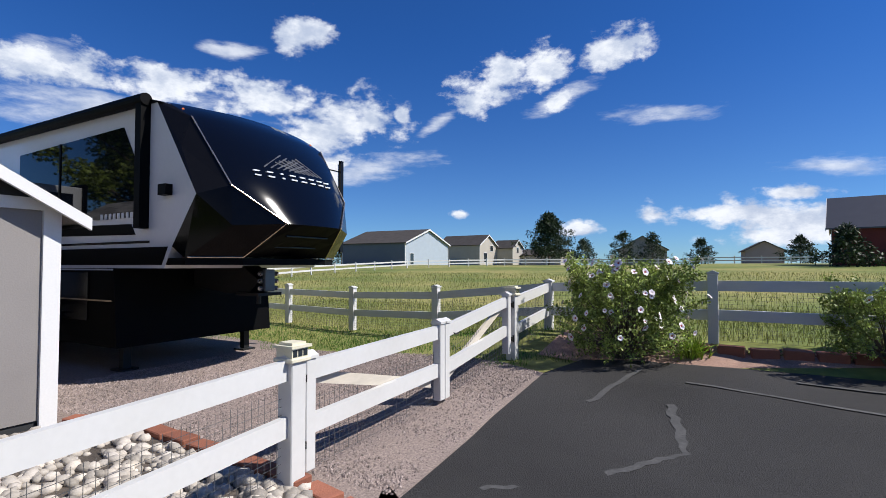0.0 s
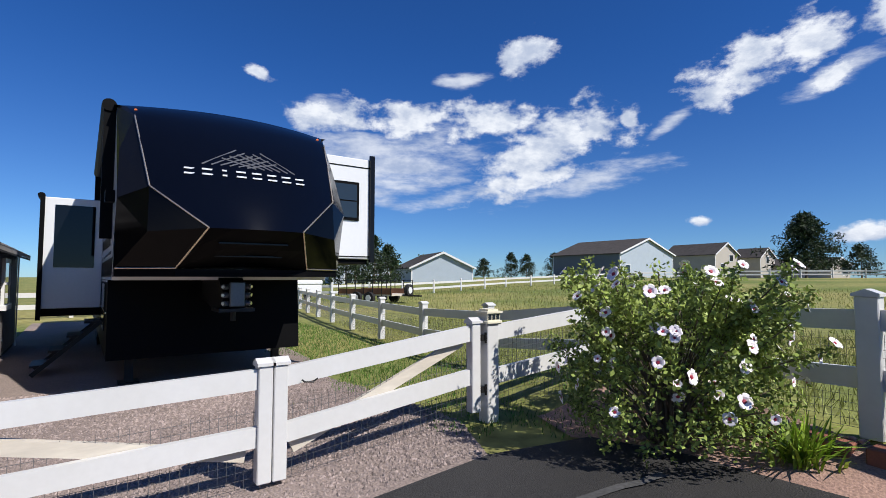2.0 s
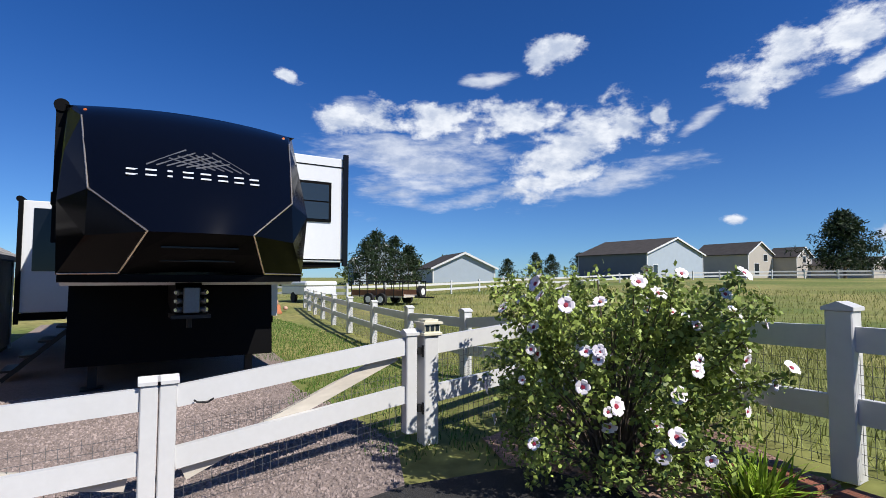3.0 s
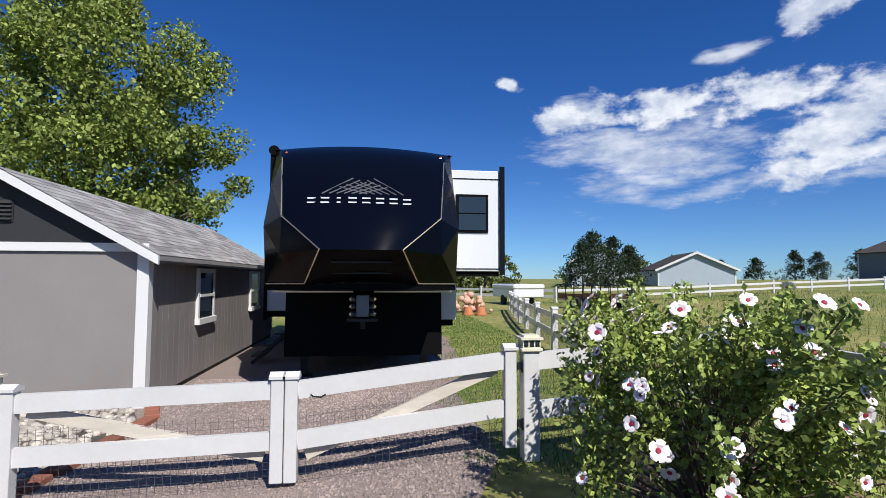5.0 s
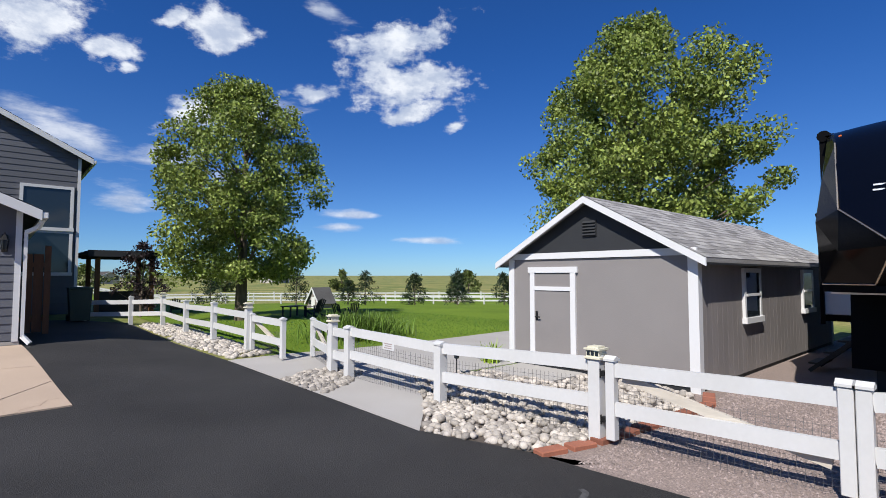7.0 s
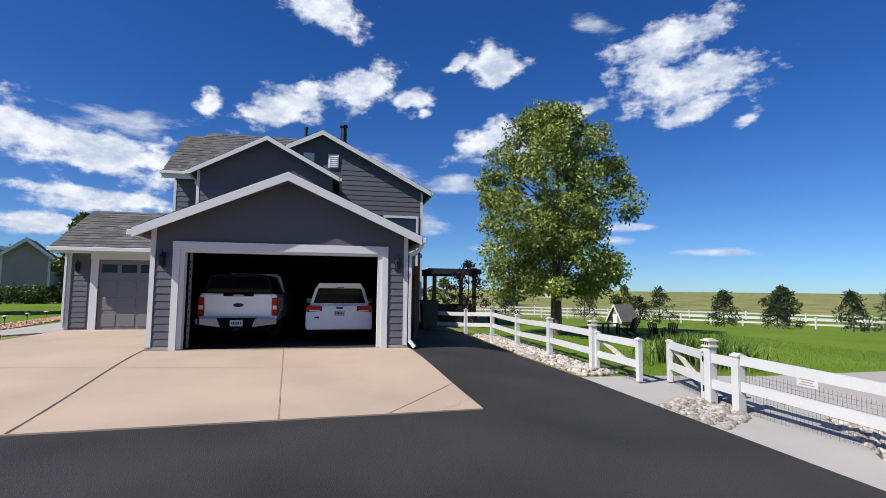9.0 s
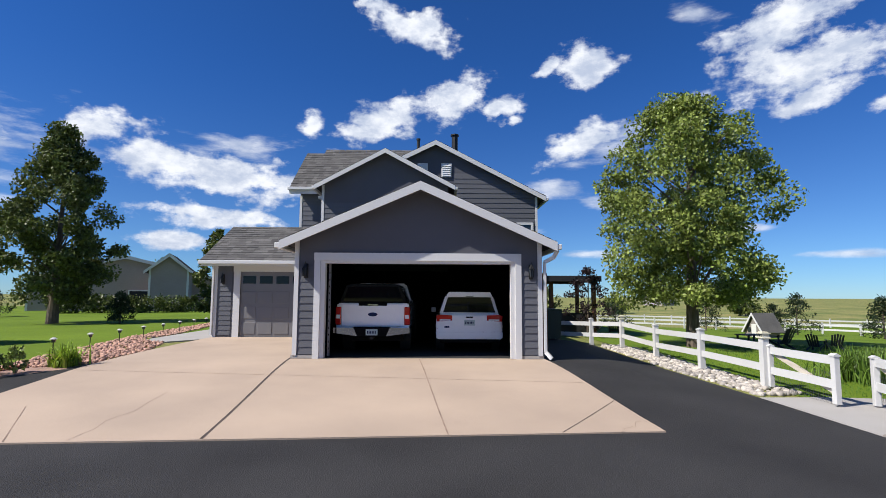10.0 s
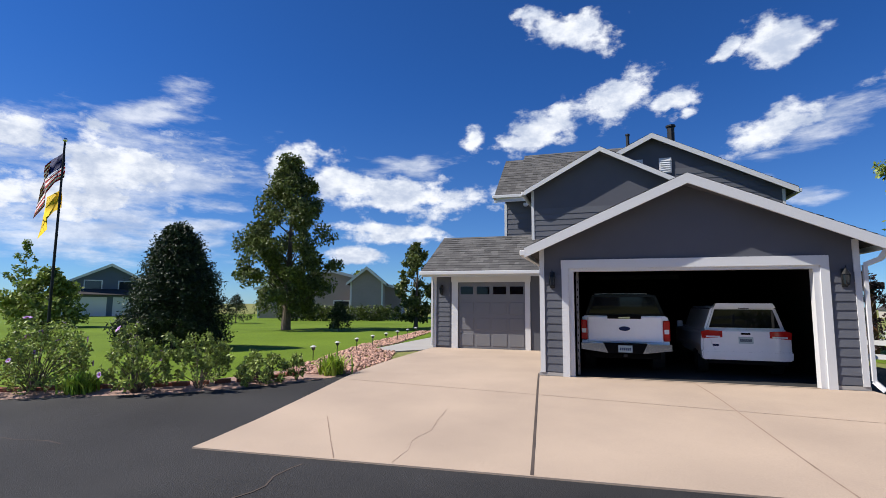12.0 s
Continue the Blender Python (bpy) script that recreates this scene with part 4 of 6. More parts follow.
    for z, x in ((1.56, 4.83), (1.43, 5.05)):
        part("chin_rib", box((x - .03, RC - .36, z - .012), (x + .01, RC + .36, z + .012), bevel=.004), M_GREYGLOSS, cap)
    for s in (-1, 1):
        part("marker_lamp", rod((5.86, RC + s * 1.06, 3.12), (5.83, RC + s * 1.06, 3.12), .018, n=10), M_AMBER, cap, "small amber marker lamp")
    part("belly", prism([(5.17, RC - .7), (5.5, RC - 1.22), (7.0, RC - 1.22), (7.0, RC + 1.22), (5.5, RC + 1.22), (5.17, RC + .7)], "z", 1.2, 1.283), M_BLACK, t)
    # lettering stand-ins: eight chrome blocks and a striped peak
    for k in range(8):
        y = RC + .64 - k * .1655
        w = .045 if k in (2,) else .1
        z = 2.335
        bm = bmesh.new()
        for dz, hh in ((.03, .005), (-.03, .005)):
            x = front(y, z + dz) - .008
            box((x - .008, y - w / 2 - .02, z + dz - hh / 2 - .006), (x + .012, y + w / 2 - .02, z + dz + hh / 2 + .006), bm)
        part("emblem_block", bm, M_BADGE, cap, "silver block of the badge")
    for k in range(6):
        for s in (-1, 1):
            y0, y1 = RC + s * (.5 - k * .09), RC + s * (.13 - k * .085)
            a = Vector((front(y0, 2.43) - .004, y0, 2.43))
            zt = 2.66 - .03 * k if k < 3 else 2.6 - .035 * (k - 3)
            b = Vector((front(y1, zt) - .004, y1, zt))
            bm = beam(a, b, .012, .014)
            part("emblem_stripe", bm, M_EMBLEM, cap, "grey stripe of the peak emblem")
    # body
    side = [(6.08, 3.2), (5.30, 2.02), (5.74, 1.42), (5.9, 1.16), (16.6, 1.16), (16.6, 3.2)]
    part("body", prism(side, "y", RC - 1.225, RC + 1.225), M_RVWHITE, t, "white fibreglass body")
    part("roof", prism([(6.02, 3.2), (16.65, 3.2), (16.6, 3.28), (6.3, 3.28)], "y", RC - 1.25, RC + 1.25), M_BLACK, t)
    part("skirt", prism([(7.0, 1.2), (6.9, .12), (16.6, .12), (16.6, 1.158)], "y", RC - 1.22, RC + 1.22), M_BLACK, t, "black lower skirt")
    for s in (1, -1):
        Y = RC + s * 1.226

        def pane(pts, m, name, lift=.012, label="", parent=t):
            a, b = sorted((Y, Y + s * lift))
            return part(name, prism(pts, "y", a, b), m, parent, label)
        pane([(5.82, 1.42), (5.94, 1.2), (11, 1.2), (11, 1.42)], M_BLACK, "stripe", .004)
        pane([(6.2, 1.47), (6.2, 1.5), (11, 1.5), (11, 1.47)], M_GREYGLOSS, "stripe", .004)
        if s > 0:
            w = pane([(6.42, 1.8), (6.38, 2.3), (6.8, 2.98), (9.7, 2.92), (9.7, 1.95), (7.4, 1.8)], M_TINT, "window", .01, "large dark slanted window")
            pane([(8.4, 1.82), (8.44, 1.82), (8.44, 2.95), (8.4, 2.95)], M_BLACK, "window_bar", .02, parent=w)
            pane([(9.2, 1.62), (6.5, 1.58), (6.6, 1.72), (9.2, 1.76)], M_BLACK, "stripe", .006)
            for k in range(8):
                pane([(7.3 - k * .1, 1.80), (7.3 - k * .1 - .055, 1.80), (7.3 - k * .1 - .055, 1.87), (7.3 - k * .1, 1.87)], M_RVWHITE, "emblem_block", .016)
            pane([(7.6, .45), (8.6, .45), (8.6, 1.1), (7.6, 1.1)], M_GREYGLOSS, "hatch", .01, "dark baggage hatch")
            for z in (1.13, .72):
                pane([(7.0, z), (11, z), (11, z + .02), (7.0, z + .02)], M_GOLD if z < 1 else M_RVWHITE, "trim_strip", .012)
            bm = rod((6.2, Y + .07, 3.24), (11.2, Y + .07, 3.24), .075, n=12)
            for x, z in ((6.28, 1.65), (11.2, .65)):
                box((x - .06, Y + .001, z), (x + .06, Y + .12, 3.2), bm)
            part("awning", bm, M_BLACK, t, "rolled black awning with arms")
            bm = box((5.75, Y + .001, 2.03), (5.9, Y + .09, 2.16))
            part("camera_pod", bm, M_BLACK, t)
    # slide-outs
    sl = part("slide_out", box((6.05, -7.14, 1.47), (10.5, RC - 1.226, 3.0), bevel=.012), M_RVWHITE, t, "extended white slide-out room")
    part("flange", box((6.0, -7.17, 1.42), (6.05, -7.1, 3.06)), M_GREYGLOSS, sl)
    for z in (1.5, 2.86):
        part("seam", box((6.044, -7.14, z), (6.0495, RC - 1.24, z + .016)), M_BLACK, sl)
    w = part("window", box((6.03, -6.93, 2.05), (6.0495, -6.45, 2.63)), M_BLACK, sl, "black-framed slide-out window")
    for z in (2.09, 2.35):
        part("pane", box((6.022, -6.89, z), (6.0295, -6.49, z + .24)), M_WINDOW, w)
    part("belly", box((6.1, -7.1, 1.4), (10.4, RC - 1.23, 1.468)), M_BLACK, sl)
    s2 = part("slide_out", box((9.5, RC + 1.226, .68), (13.9, -3.12, 2.5), bevel=.012), M_RVWHITE, t, "extended white slide-out room")
    part("window", box((9.485, -3.8, 1.35), (9.4995, -3.27, 2.38)), M_TINT, s2, "tall dark window")
    part("awning", rod((9.5, -3.09, 2.52), (13.9, -3.09, 2.52), .05, n=10), M_BLACK, s2)
    part("awning_arm", box((9.44, -3.14, .5), (9.498, -3.08, 2.5)), M_BLACK, s2)
    part("slide_rail", box((9.6, RC + 1.0, .55), (13.4, -3.12, .66)), M_BLACK, s2)
    s3 = part("slide_out", box((8.6, -6.85, .55), (13, RC - 1.226, 1.39)), M_RVWHITE, t, "lower white storage slide")
    part("slide_rail", box((8.7, -6.8, .42), (13, RC - 1.23, .545)), M_BLACK, s3)
    # hitch
    bm = prism([(5.55, .98), (5.9, 1.2), (6.95, 1.2), (6.95, .9), (6.2, .8), (5.75, .82)], "y", RC - .14, RC + .14)
    box((5.5, RC - .2, .78), (5.95, RC + .2, .82), bm)
    rod((5.72, RC, .66), (5.72, RC, .8), .03, bm=bm)
    hitch = part("pin_box", bm, M_STEEL, t, "dark steel king-pin box")
    part("pin_cover", box((5.5, RC - .085, .84), (5.56, RC + .085, 1.14), bevel=.01), M_PIN, hitch, "grey pin-box cover")
    for k in range(3):
        for s in (-1, 1):
            bm = rod((5.56, RC + s * .1, .88 + k * .1), (5.53, RC + s * .145, .88 + k * .1), .034, n=10)
            part("bolt", bm, M_PIN, hitch)
            part("bolt_end", rod((5.535, RC + s * .145, .88 + k * .1), (5.52, RC + s * .16, .88 + k * .1), .022, n=8), M_CHROME, hitch)
    for s in (-1, 1):
        bm = box((7.15, RC + s * .95 - .05, -.2), (7.25, RC + s * .95 + .05, .3))
        box((7.08, RC + s * .95 - .12, G(7.2, RC) - .01), (7.32, RC + s * .95 + .12, G(7.2, RC) + .03), bm)
        part("landing_leg", bm, M_STEEL, t)
        for x in (12.2, 13.2):
            wh = part("wheel", rod((x, RC + s * .95, .14), (x, RC + s * 1.2, .14), .39, n=24), M_RUBBER, t)
            part("rim", rod((x, RC + s * 1.2, .14), (x, RC + s * 1.21, .14), .22, n=20), M_CHROME, wh)
    for k in range(4):
        part("step", box((8.4, -3.9 + k * .2, .5 - k * .2), (9.05, -3.7 + k * .2, .53 - k * .2)), M_STEEL, t, "black folding step")
    for x in (8.38, 9.07):
        part("step_rail", beam((x, -3.9, .52), (x, -3.12, G(x, -3.1) + .02), .03, .06), M_STEEL, t)


trailer()


# ---- plants ----
def mesh_from(name, verts, faces, material, parent=None, kind=""):
    me = bpy.data.meshes.new(name)
    me.from_pydata(verts.reshape(-1, 3).tolist() if hasattr(verts, "reshape") else verts, [], faces)
    me.materials.append(material)
    ob = new(name, me)
    ob.parent = parent
    if kind:
        ob["kind"] = kind
    return ob


def leaves(rng, centres, spread, n, size, droop=.3, aspect=.62):
    """n small folded leaves round each centre."""
    c = np.repeat(np.asarray(centres, float), n, axis=0)
    sp = np.repeat(np.asarray(spread, float).reshape(len(centres), -1), n, axis=0)
    d = rng.normal(0, 1, c.shape)
    d /= np.linalg.norm(d, axis=1)[:, None]
    p = c + d * sp * 1.75 * rng.uniform(0.05, 1, (len(c), 1)) ** .45
    k = len(p)
    a = rng.normal(0, 1, (k, 3))
    a[:, 2] -= droop
    a /= np.linalg.norm(a, axis=1)[:, None]
    b = np.cross(a, rng.normal(0, 1, (k, 3)))
    b /= np.linalg.norm(b, axis=1)[:, None] + 1e-9
    s = size * rng.uniform(.6, 1.3, (k, 1))
    quad = np.stack([p, p + a * s * .5 + b * s * aspect * .5, p + a * s, p + a * s * .5 - b * s * aspect * .5], 1)
    idx = np.arange(k * 4).reshape(-1, 4).tolist()
    return quad.reshape(-1, 3), idx


def tree(name, label, x, y, h, r, crown_base, seed, leaf=.16, clumps=150, per=70, material=None, trunk_r=.2, z=None, top_taper=.6, lobes=5, fullness=2.6):
    rng = np.random.default_rng(seed)
    z = G(x, y) if z is None else z
    t = thing(name, label, "tree", at=pose(x, y, z))
    bm = rod((0, 0, -.1), (.03 * h * .1, 0, crown_base), trunk_r * 1.15, trunk_r * .85, n=12)
    rod((.03 * h * .1, 0, crown_base), (.1, .05, h * .82), trunk_r * .85, trunk_r * .15, n=10, bm=bm)
    centres, sizes = [], []
    # rising lobes give the outline its bays: the reach and the top change with the bearing
    ph = rng.uniform(0, 6.283, 4)
    for i in range(clumps):
        u, a = rng.uniform(0, 1), rng.uniform(0, 6.283)
        bay = .5 + .3 * math.sin(lobes * a + ph[0] + 2.2 * u) + .2 * math.sin((lobes + 2) * a + ph[1] - 5 * u)
        prof = max(.2, 1 - abs(2 * (u * .9 + .08) - .92) ** fullness) * (1 - (1 - top_taper) * max(0, u - .35))
        rad = r * prof * (.7 + .34 * bay) * math.sqrt(rng.uniform(.1, 1.0))
        crest = h * (1 - .14 * (.5 + .5 * math.sin(2 * a + ph[2])) * min(1, rad / r * 1.6))
        centres.append((rad * math.cos(a), rad * math.sin(a), crown_base * .85 + (crest - crown_base * .85) * u))
        s = r * rng.uniform(.06, .13)
        sizes.append((s, s, s * .8))
    for c in centres[::4]:
        d = Vector(c)
        base = Vector((.05, .02, max(crown_base * .8, d.z - .55 * math.hypot(d.x, d.y) - .5)))
        rod(base, d, trunk_r * .22, .012, n=5, bm=bm)
    part("trunk", bm, M_BARK, t, "grey-brown trunk with limbs")
    v, f = leaves(rng, centres, sizes, per, leaf)
    mesh_from("crown", v, f, material or M_LEAF, t)
    return t


def conifer(label, x, y, h, r, seed, z=None, base=.08, clumps=260, per=26, material=None, leaf=.2, rough=.25):
    rng = np.random.default_rng(seed)
    t = thing("pine_tree", label, "tree", at=pose(x, y, G(x, y) if z is None else z))
    bm = rod((0, 0, -.1), (0, 0, h * .9), max(.05, h * .022), .02, n=8)
    centres, sizes = [], []
    for i in range(clumps):
        u = rng.uniform(base, 1) ** .9
        R = r * (1 - u) ** .62 * (1 + rng.normal(0, rough)) if u < .98 else .03
        a = rng.uniform(0, 6.283)
        k = math.sqrt(rng.uniform(.25, 1))
        centres.append((R * k * math.cos(a), R * k * math.sin(a), h * u))
        s = h * .022 + r * .04
        sizes.append((s * 1.4, s * 1.4, s))
        if i % 4 == 0:
            rod((0, 0, h * u * .95), centres[-1], .02 * h / 5, .006, n=4, bm=bm)
    part("trunk", bm, M_BARK, t)
    v, f = leaves(rng, centres, sizes, per, leaf, aspect=.28)
    mesh_from("crown", v, f, material or M_PINE, t)
    return t


tree("poplar_tree", "tall green poplar tree on the lawn behind the fence", 4.75, 13.3, 8.7, 3.4, 2.0, 3, clumps=200, per=300, leaf=.125, top_taper=1.0, lobes=7, fullness=4.5)
tree("poplar_tree", "broad green poplar tree behind the shed", 16.2, 4.0, 11.2, 4.5, 2.2, 8, clumps=230, per=380, leaf=.145, trunk_r=.26, top_taper=1.0, fullness=4.0)
tree("poplar_tree", "dense upright poplar tree on the front lawn", -24.3, 23.1, 10.5, 3.3, 1.5, 14, clumps=190, per=230, leaf=.18, trunk_r=.26, material=M_LEAF_D, top_taper=.55)
tree("plum_tree", "dark purple-leaved plum shrub by the pergola", 2.3, 17.2, 2.9, 1.1, .5, 21, clumps=60, per=40, leaf=.1, trunk_r=.05, material=M_PURPLE)
conifer("dense dark round pine on the front lawn", -19.8, 10.3, 4.0, 1.75, 5, clumps=800, per=90, leaf=.13, base=.03, rough=.12)
conifer("small young pine on the front lawn", -20.5, 22.7, 1.6, .7, 6, leaf=.16, clumps=110)
conifer("small young pine on the front lawn", -34.5, 31, 2.2, 1.4, 7, leaf=.16, clumps=110)
tree("shade_tree", "dark leafy tree beside the garage wing", -17.7, 27.7, 5.8, 1.5, .6, 33, clumps=90, per=60, leaf=.22, trunk_r=.14, material=M_LEAF_D)


def hibiscus(label, x, y, h, r, seed, flowers=44, per=46, clumps=150, leaf=.062, z=None, white=True, shoots=0):
    rng = np.random.default_rng(seed)
    z = G(x, y) if z is None else z
    t = thing("hibiscus_bush", label, "bush", at=pose(x, y, z))
    bm = bmesh.new()
    centres, sizes, tips = [], [], []
    for i in range(clumps):
        a, u = rng.uniform(0, 6.283), rng.uniform(.12, 1)
        R = r * math.sin(math.pi * min(1, .22 + .62 * u)) * math.sqrt(rng.uniform(.15, 1))
        c = (R * math.cos(a), R * math.sin(a), h * u * (1 - .14 * (R / r) ** 2) + rng.normal(0, .03))
        centres.append(c)
        if rng.uniform() < .12:
            c = (c[0] * 1.12, c[1] * 1.12, c[2] * 1.1)
            centres[-1] = c
        sizes.append((.065 * r, .065 * r, .1 * r))
        if i % 3 == 0:
            m = Vector((c[0] * .35, c[1] * .35, c[2] * .5))
            rod((c[0] * .08, c[1] * .08, -.05), m, .012, .008, n=5, bm=bm)
            rod(m, c, .008, .004, n=4, bm=bm)
        if u > .35 and R > r * .45 or u > .85:
            tips.append(c)
    for k in range(shoots):
        a, u = rng.uniform(0, 6.283), rng.uniform(.45, .95)
        d = Vector((math.cos(a) * rng.uniform(.3, 1), math.sin(a) * rng.uniform(.3, 1), rng.uniform(.3, 1.1))).normalized()
        p = Vector((math.cos(a) * r * .55, math.sin(a) * r * .55, h * u * .8))
        L = r * rng.uniform(.45, .85)
        rod(p, p + d * L, .006, .003, n=4, bm=bm)
        for j in range(5):
            q = p + d * L * (.3 + .17 * j)
            centres.append(tuple(q))
            sizes.append((.035, .035, .045))
        tips.append(tuple(p + d * L * .95))
        tips.append(tuple(p + d * L * .75))
    part("branch", bm, M_BARK, t)
    v, f = leaves(rng, centres, sizes, per, leaf, droop=.1)
    mesh_from("foliage", v, f, M_BUSHLEAF, t)
    if not flowers:
        return t
    petal = bmesh.new()
    for k in range(5):
        a = 2 * math.pi * k / 5
        ring = []
        for rr, w, zz in ((.008, .006, .0), (.028, .024, .014), (.048, .024, .018), (.056, .006, .012)):
            for s in (-1, 1):
                ring.append(petal.verts.new((rr * math.cos(a) - s * w * math.sin(a), rr * math.sin(a) + s * w * math.cos(a), zz)))
        for j in range(3):
            petal.faces.new((ring[2 * j], ring[2 * j + 1], ring[2 * j + 3], ring[2 * j + 2]))
    eye = rod((0, 0, .002), (0, 0, .012), .016, .012, n=8)
    me_p, me_e = bpy.data.meshes.new("flower"), bpy.data.meshes.new("flower_eye")
    for b, me, m in ((petal, me_p, M_PETAL if white else M_LILAC), (eye, me_e, M_FLOWEREYE)):
        b.to_mesh(me)
        b.free()
        me.materials.append(m)
    for k in range(flowers):
        c = Vector(tips[rng.integers(len(tips))])
        out = Vector((c.x, c.y, (c.z - h * .35) * .5 + .1)).normalized()
        out = (out + Vector(rng.normal(0, .3, 3))).normalized()
        p = c + out * .09
        fl = new("flower", me_p)
        fl.parent = t
        sc = rng.uniform(.5, .95) * (1 if white else 1.5)
        fl.matrix_basis = Matrix.Translation(p) @ out.to_track_quat("Z", "Y").to_matrix().to_4x4() @ Matrix.Scale(sc, 4)
        ey = new("flower_eye", me_e)
        ey.parent = fl
    return t


M_PETAL = mat("white_petal", (.86, .82, .83), .6, var=.05, scale=20, bump=0, second=(.84, .74, .77))
M_LILAC = mat("lilac_petal", (.45, .25, .55), .6, var=.05, scale=20, bump=0)
M_FLOWEREYE = mat("crimson_eye", (.35, .02, .05), .6, var=.1, bump=0)
hibiscus("white-flowering rose of Sharon bush beside the gate", 1.2, -7.13, 1.2, .76, 2, z=-.02, flowers=130, clumps=360, per=44, leaf=.038, shoots=60)
hibiscus("leafy flowering shrub in the brick-edged bed", -1.55, -7.6, .9, .6, 4, z=.05, flowers=5, clumps=160, per=40, leaf=.04, shoots=26)


M_LILYLEAF = leaf_mat("lily_leaves", (.16, .25, .04), (.08, .14, .02))


def blade_clump(name, label, x, y, r, h, n, seed, material, z=None, category="plant", w=.012):
    rng = np.random.default_rng(seed)
    z = G(x, y) if z is None else z
    vs, fs = [], []
    for i in range(n):
        a, tilt = rng.uniform(0, 6.283), rng.uniform(.1, 1.0)
        base = np.array([rng.normal(0, r * .3), rng.normal(0, r * .3), 0])
        d, s = np.array([math.cos(a), math.sin(a), 0]), np.array([-math.sin(a), math.cos(a), 0])
        L = h * rng.uniform(.6, 1.15)
        pts = [base + d * L * tilt * k * k * .9 + np.array([0, 0, L * (k - .42 * tilt * k * k)]) for k in (0, .35, .7, 1)]
        k0 = len(vs)
        for j, p in enumerate(pts):
            ww = w * (1, 1, .7, .08)[j]
            vs += [tuple(p - s * ww), tuple(p + s * ww)]
        fs += [(k0 + 2 * j, k0 + 2 * j + 1, k0 + 2 * j + 3, k0 + 2 * j + 2) for j in range(3)]
    t = thing(name, label, category, at=pose(x, y, z))
    mesh_from("foliage", vs, fs, material, t)
    return t


blade_clump("day_lily", "bright green day lily clump by the brick border", .42, -7.33, .22, .38, 150, 3, M_BLADE, z=-.01)
blade_clump("ornamental_grass", "wide clump of green lily leaves on the lawn", 5.3, 6.2, 1.55, .7, 2600, 4, M_LILYLEAF, w=.014)
blade_clump("potted_plant", "small leafy perennial by the shed corner", 5.0, 1.1, .25, .45, 90, 6, M_BLADE)


def grass(name, label, area, n, h, seed, material, w=.006, keep=None):
    """Loose blades strewn over a rectangle."""
    rng = np.random.default_rng(seed)
    x0, x1, y0, y1 = area
    xy = np.stack([rng.uniform(x0, x1, n), rng.uniform(y0, y1, n)], 1)
    if keep:
        xy = np.array([p for p in xy if keep(p[0], p[1])])
    n = len(xy)
    zz = np.array([G(a, b) for a, b in xy]) - .01
    p = np.concatenate([xy, zz[:, None]], 1)
    a = rng.uniform(0, 6.283, n)
    s = np.stack([np.cos(a), np.sin(a), np.zeros(n)], 1) * w
    L = h * rng.uniform(.45, 1.3, (n, 1))
    lean = np.stack([rng.normal(0, .3, n), rng.normal(0, .3, n), np.ones(n)], 1) * L
    v = np.stack([p - s, p + s, p + lean], 1).reshape(-1, 3)
    ob = mesh_from(name, v, np.arange(n * 3).reshape(-1, 3).tolist(), material, kind="stuff")
    return tagged(ob, label, "grass", kind="stuff")


grass("wild_grass", "straw and green wild grass along the paddock fence", (-10, 14, -16, -7.9), 46000, .14, 5, M_DRYGRASS, w=.005, keep=lambda x, y: y < -7.8 - .157 * (x - .2) or x < 2)
grass("meadow_grass", "tall straw-coloured grass out in the meadow", (-25, 40, -42, -15), 26000, .2, 15, M_DRYGRASS, w=.012)
M_TURF = leaf_mat("turf_blades", (.10, .20, .03), (.06, .13, .02))
grass("yard_grass", "short green grass between the gravel and the fence", (1.7, 20, -9.2, -5.8), 30000, .06, 6, M_TURF, w=.005, keep=lambda x, y: y < -6.25 - .12 * max(0, x - 5) + .25 * math.sin(x * 3) and (x > 2.2 or y < -6.6) and y > -8.6 - .157 * max(0, x - 2.5))
grass("lawn_grass", "short mown lawn blades inside the fence", (2.3, 12, 4.5, 14), 26000, .05, 7, M_TURF, w=.006)


# ---- stones ----
def stone_mesh(name, seed, material, flat=.6):
    rng = random.Random(seed)
    bm = bmesh.new()
    bmesh.ops.create_icosphere(bm, subdivisions=1, radius=1)
    for v in bm.verts:
        v.co = Vector((v.co.x * rng.uniform(.85, 1.1), v.co.y * rng.uniform(.65, .9), v.co.z * flat * rng.uniform(.85, 1.1)))
    me = bpy.data.meshes.new(name)
    bm.to_mesh(me)
    bm.free()
    me.materials.append(material)
    for p in me.polygons:
        p.use_smooth = True
    return me


def inside(poly, x, y):
    hit = False
    for (x1, y1), (x2, y2) in zip(poly, poly[1:] + poly[:1]):
        if (y1 > y) != (y2 > y) and x < (x2 - x1) * (y - y1) / (y2 - y1) + x1:
            hit = not hit
    return hit


def strew(poly, n, seed):
    rng = random.Random(seed)
    xs, ys = [p[0] for p in poly], [p[1] for p in poly]
    out = []
    while len(out) < n:
        x, y = rng.uniform(min(xs), max(xs)), rng.uniform(min(ys), max(ys))
        if inside(poly, x, y):
            out.append((x, y))
    return out


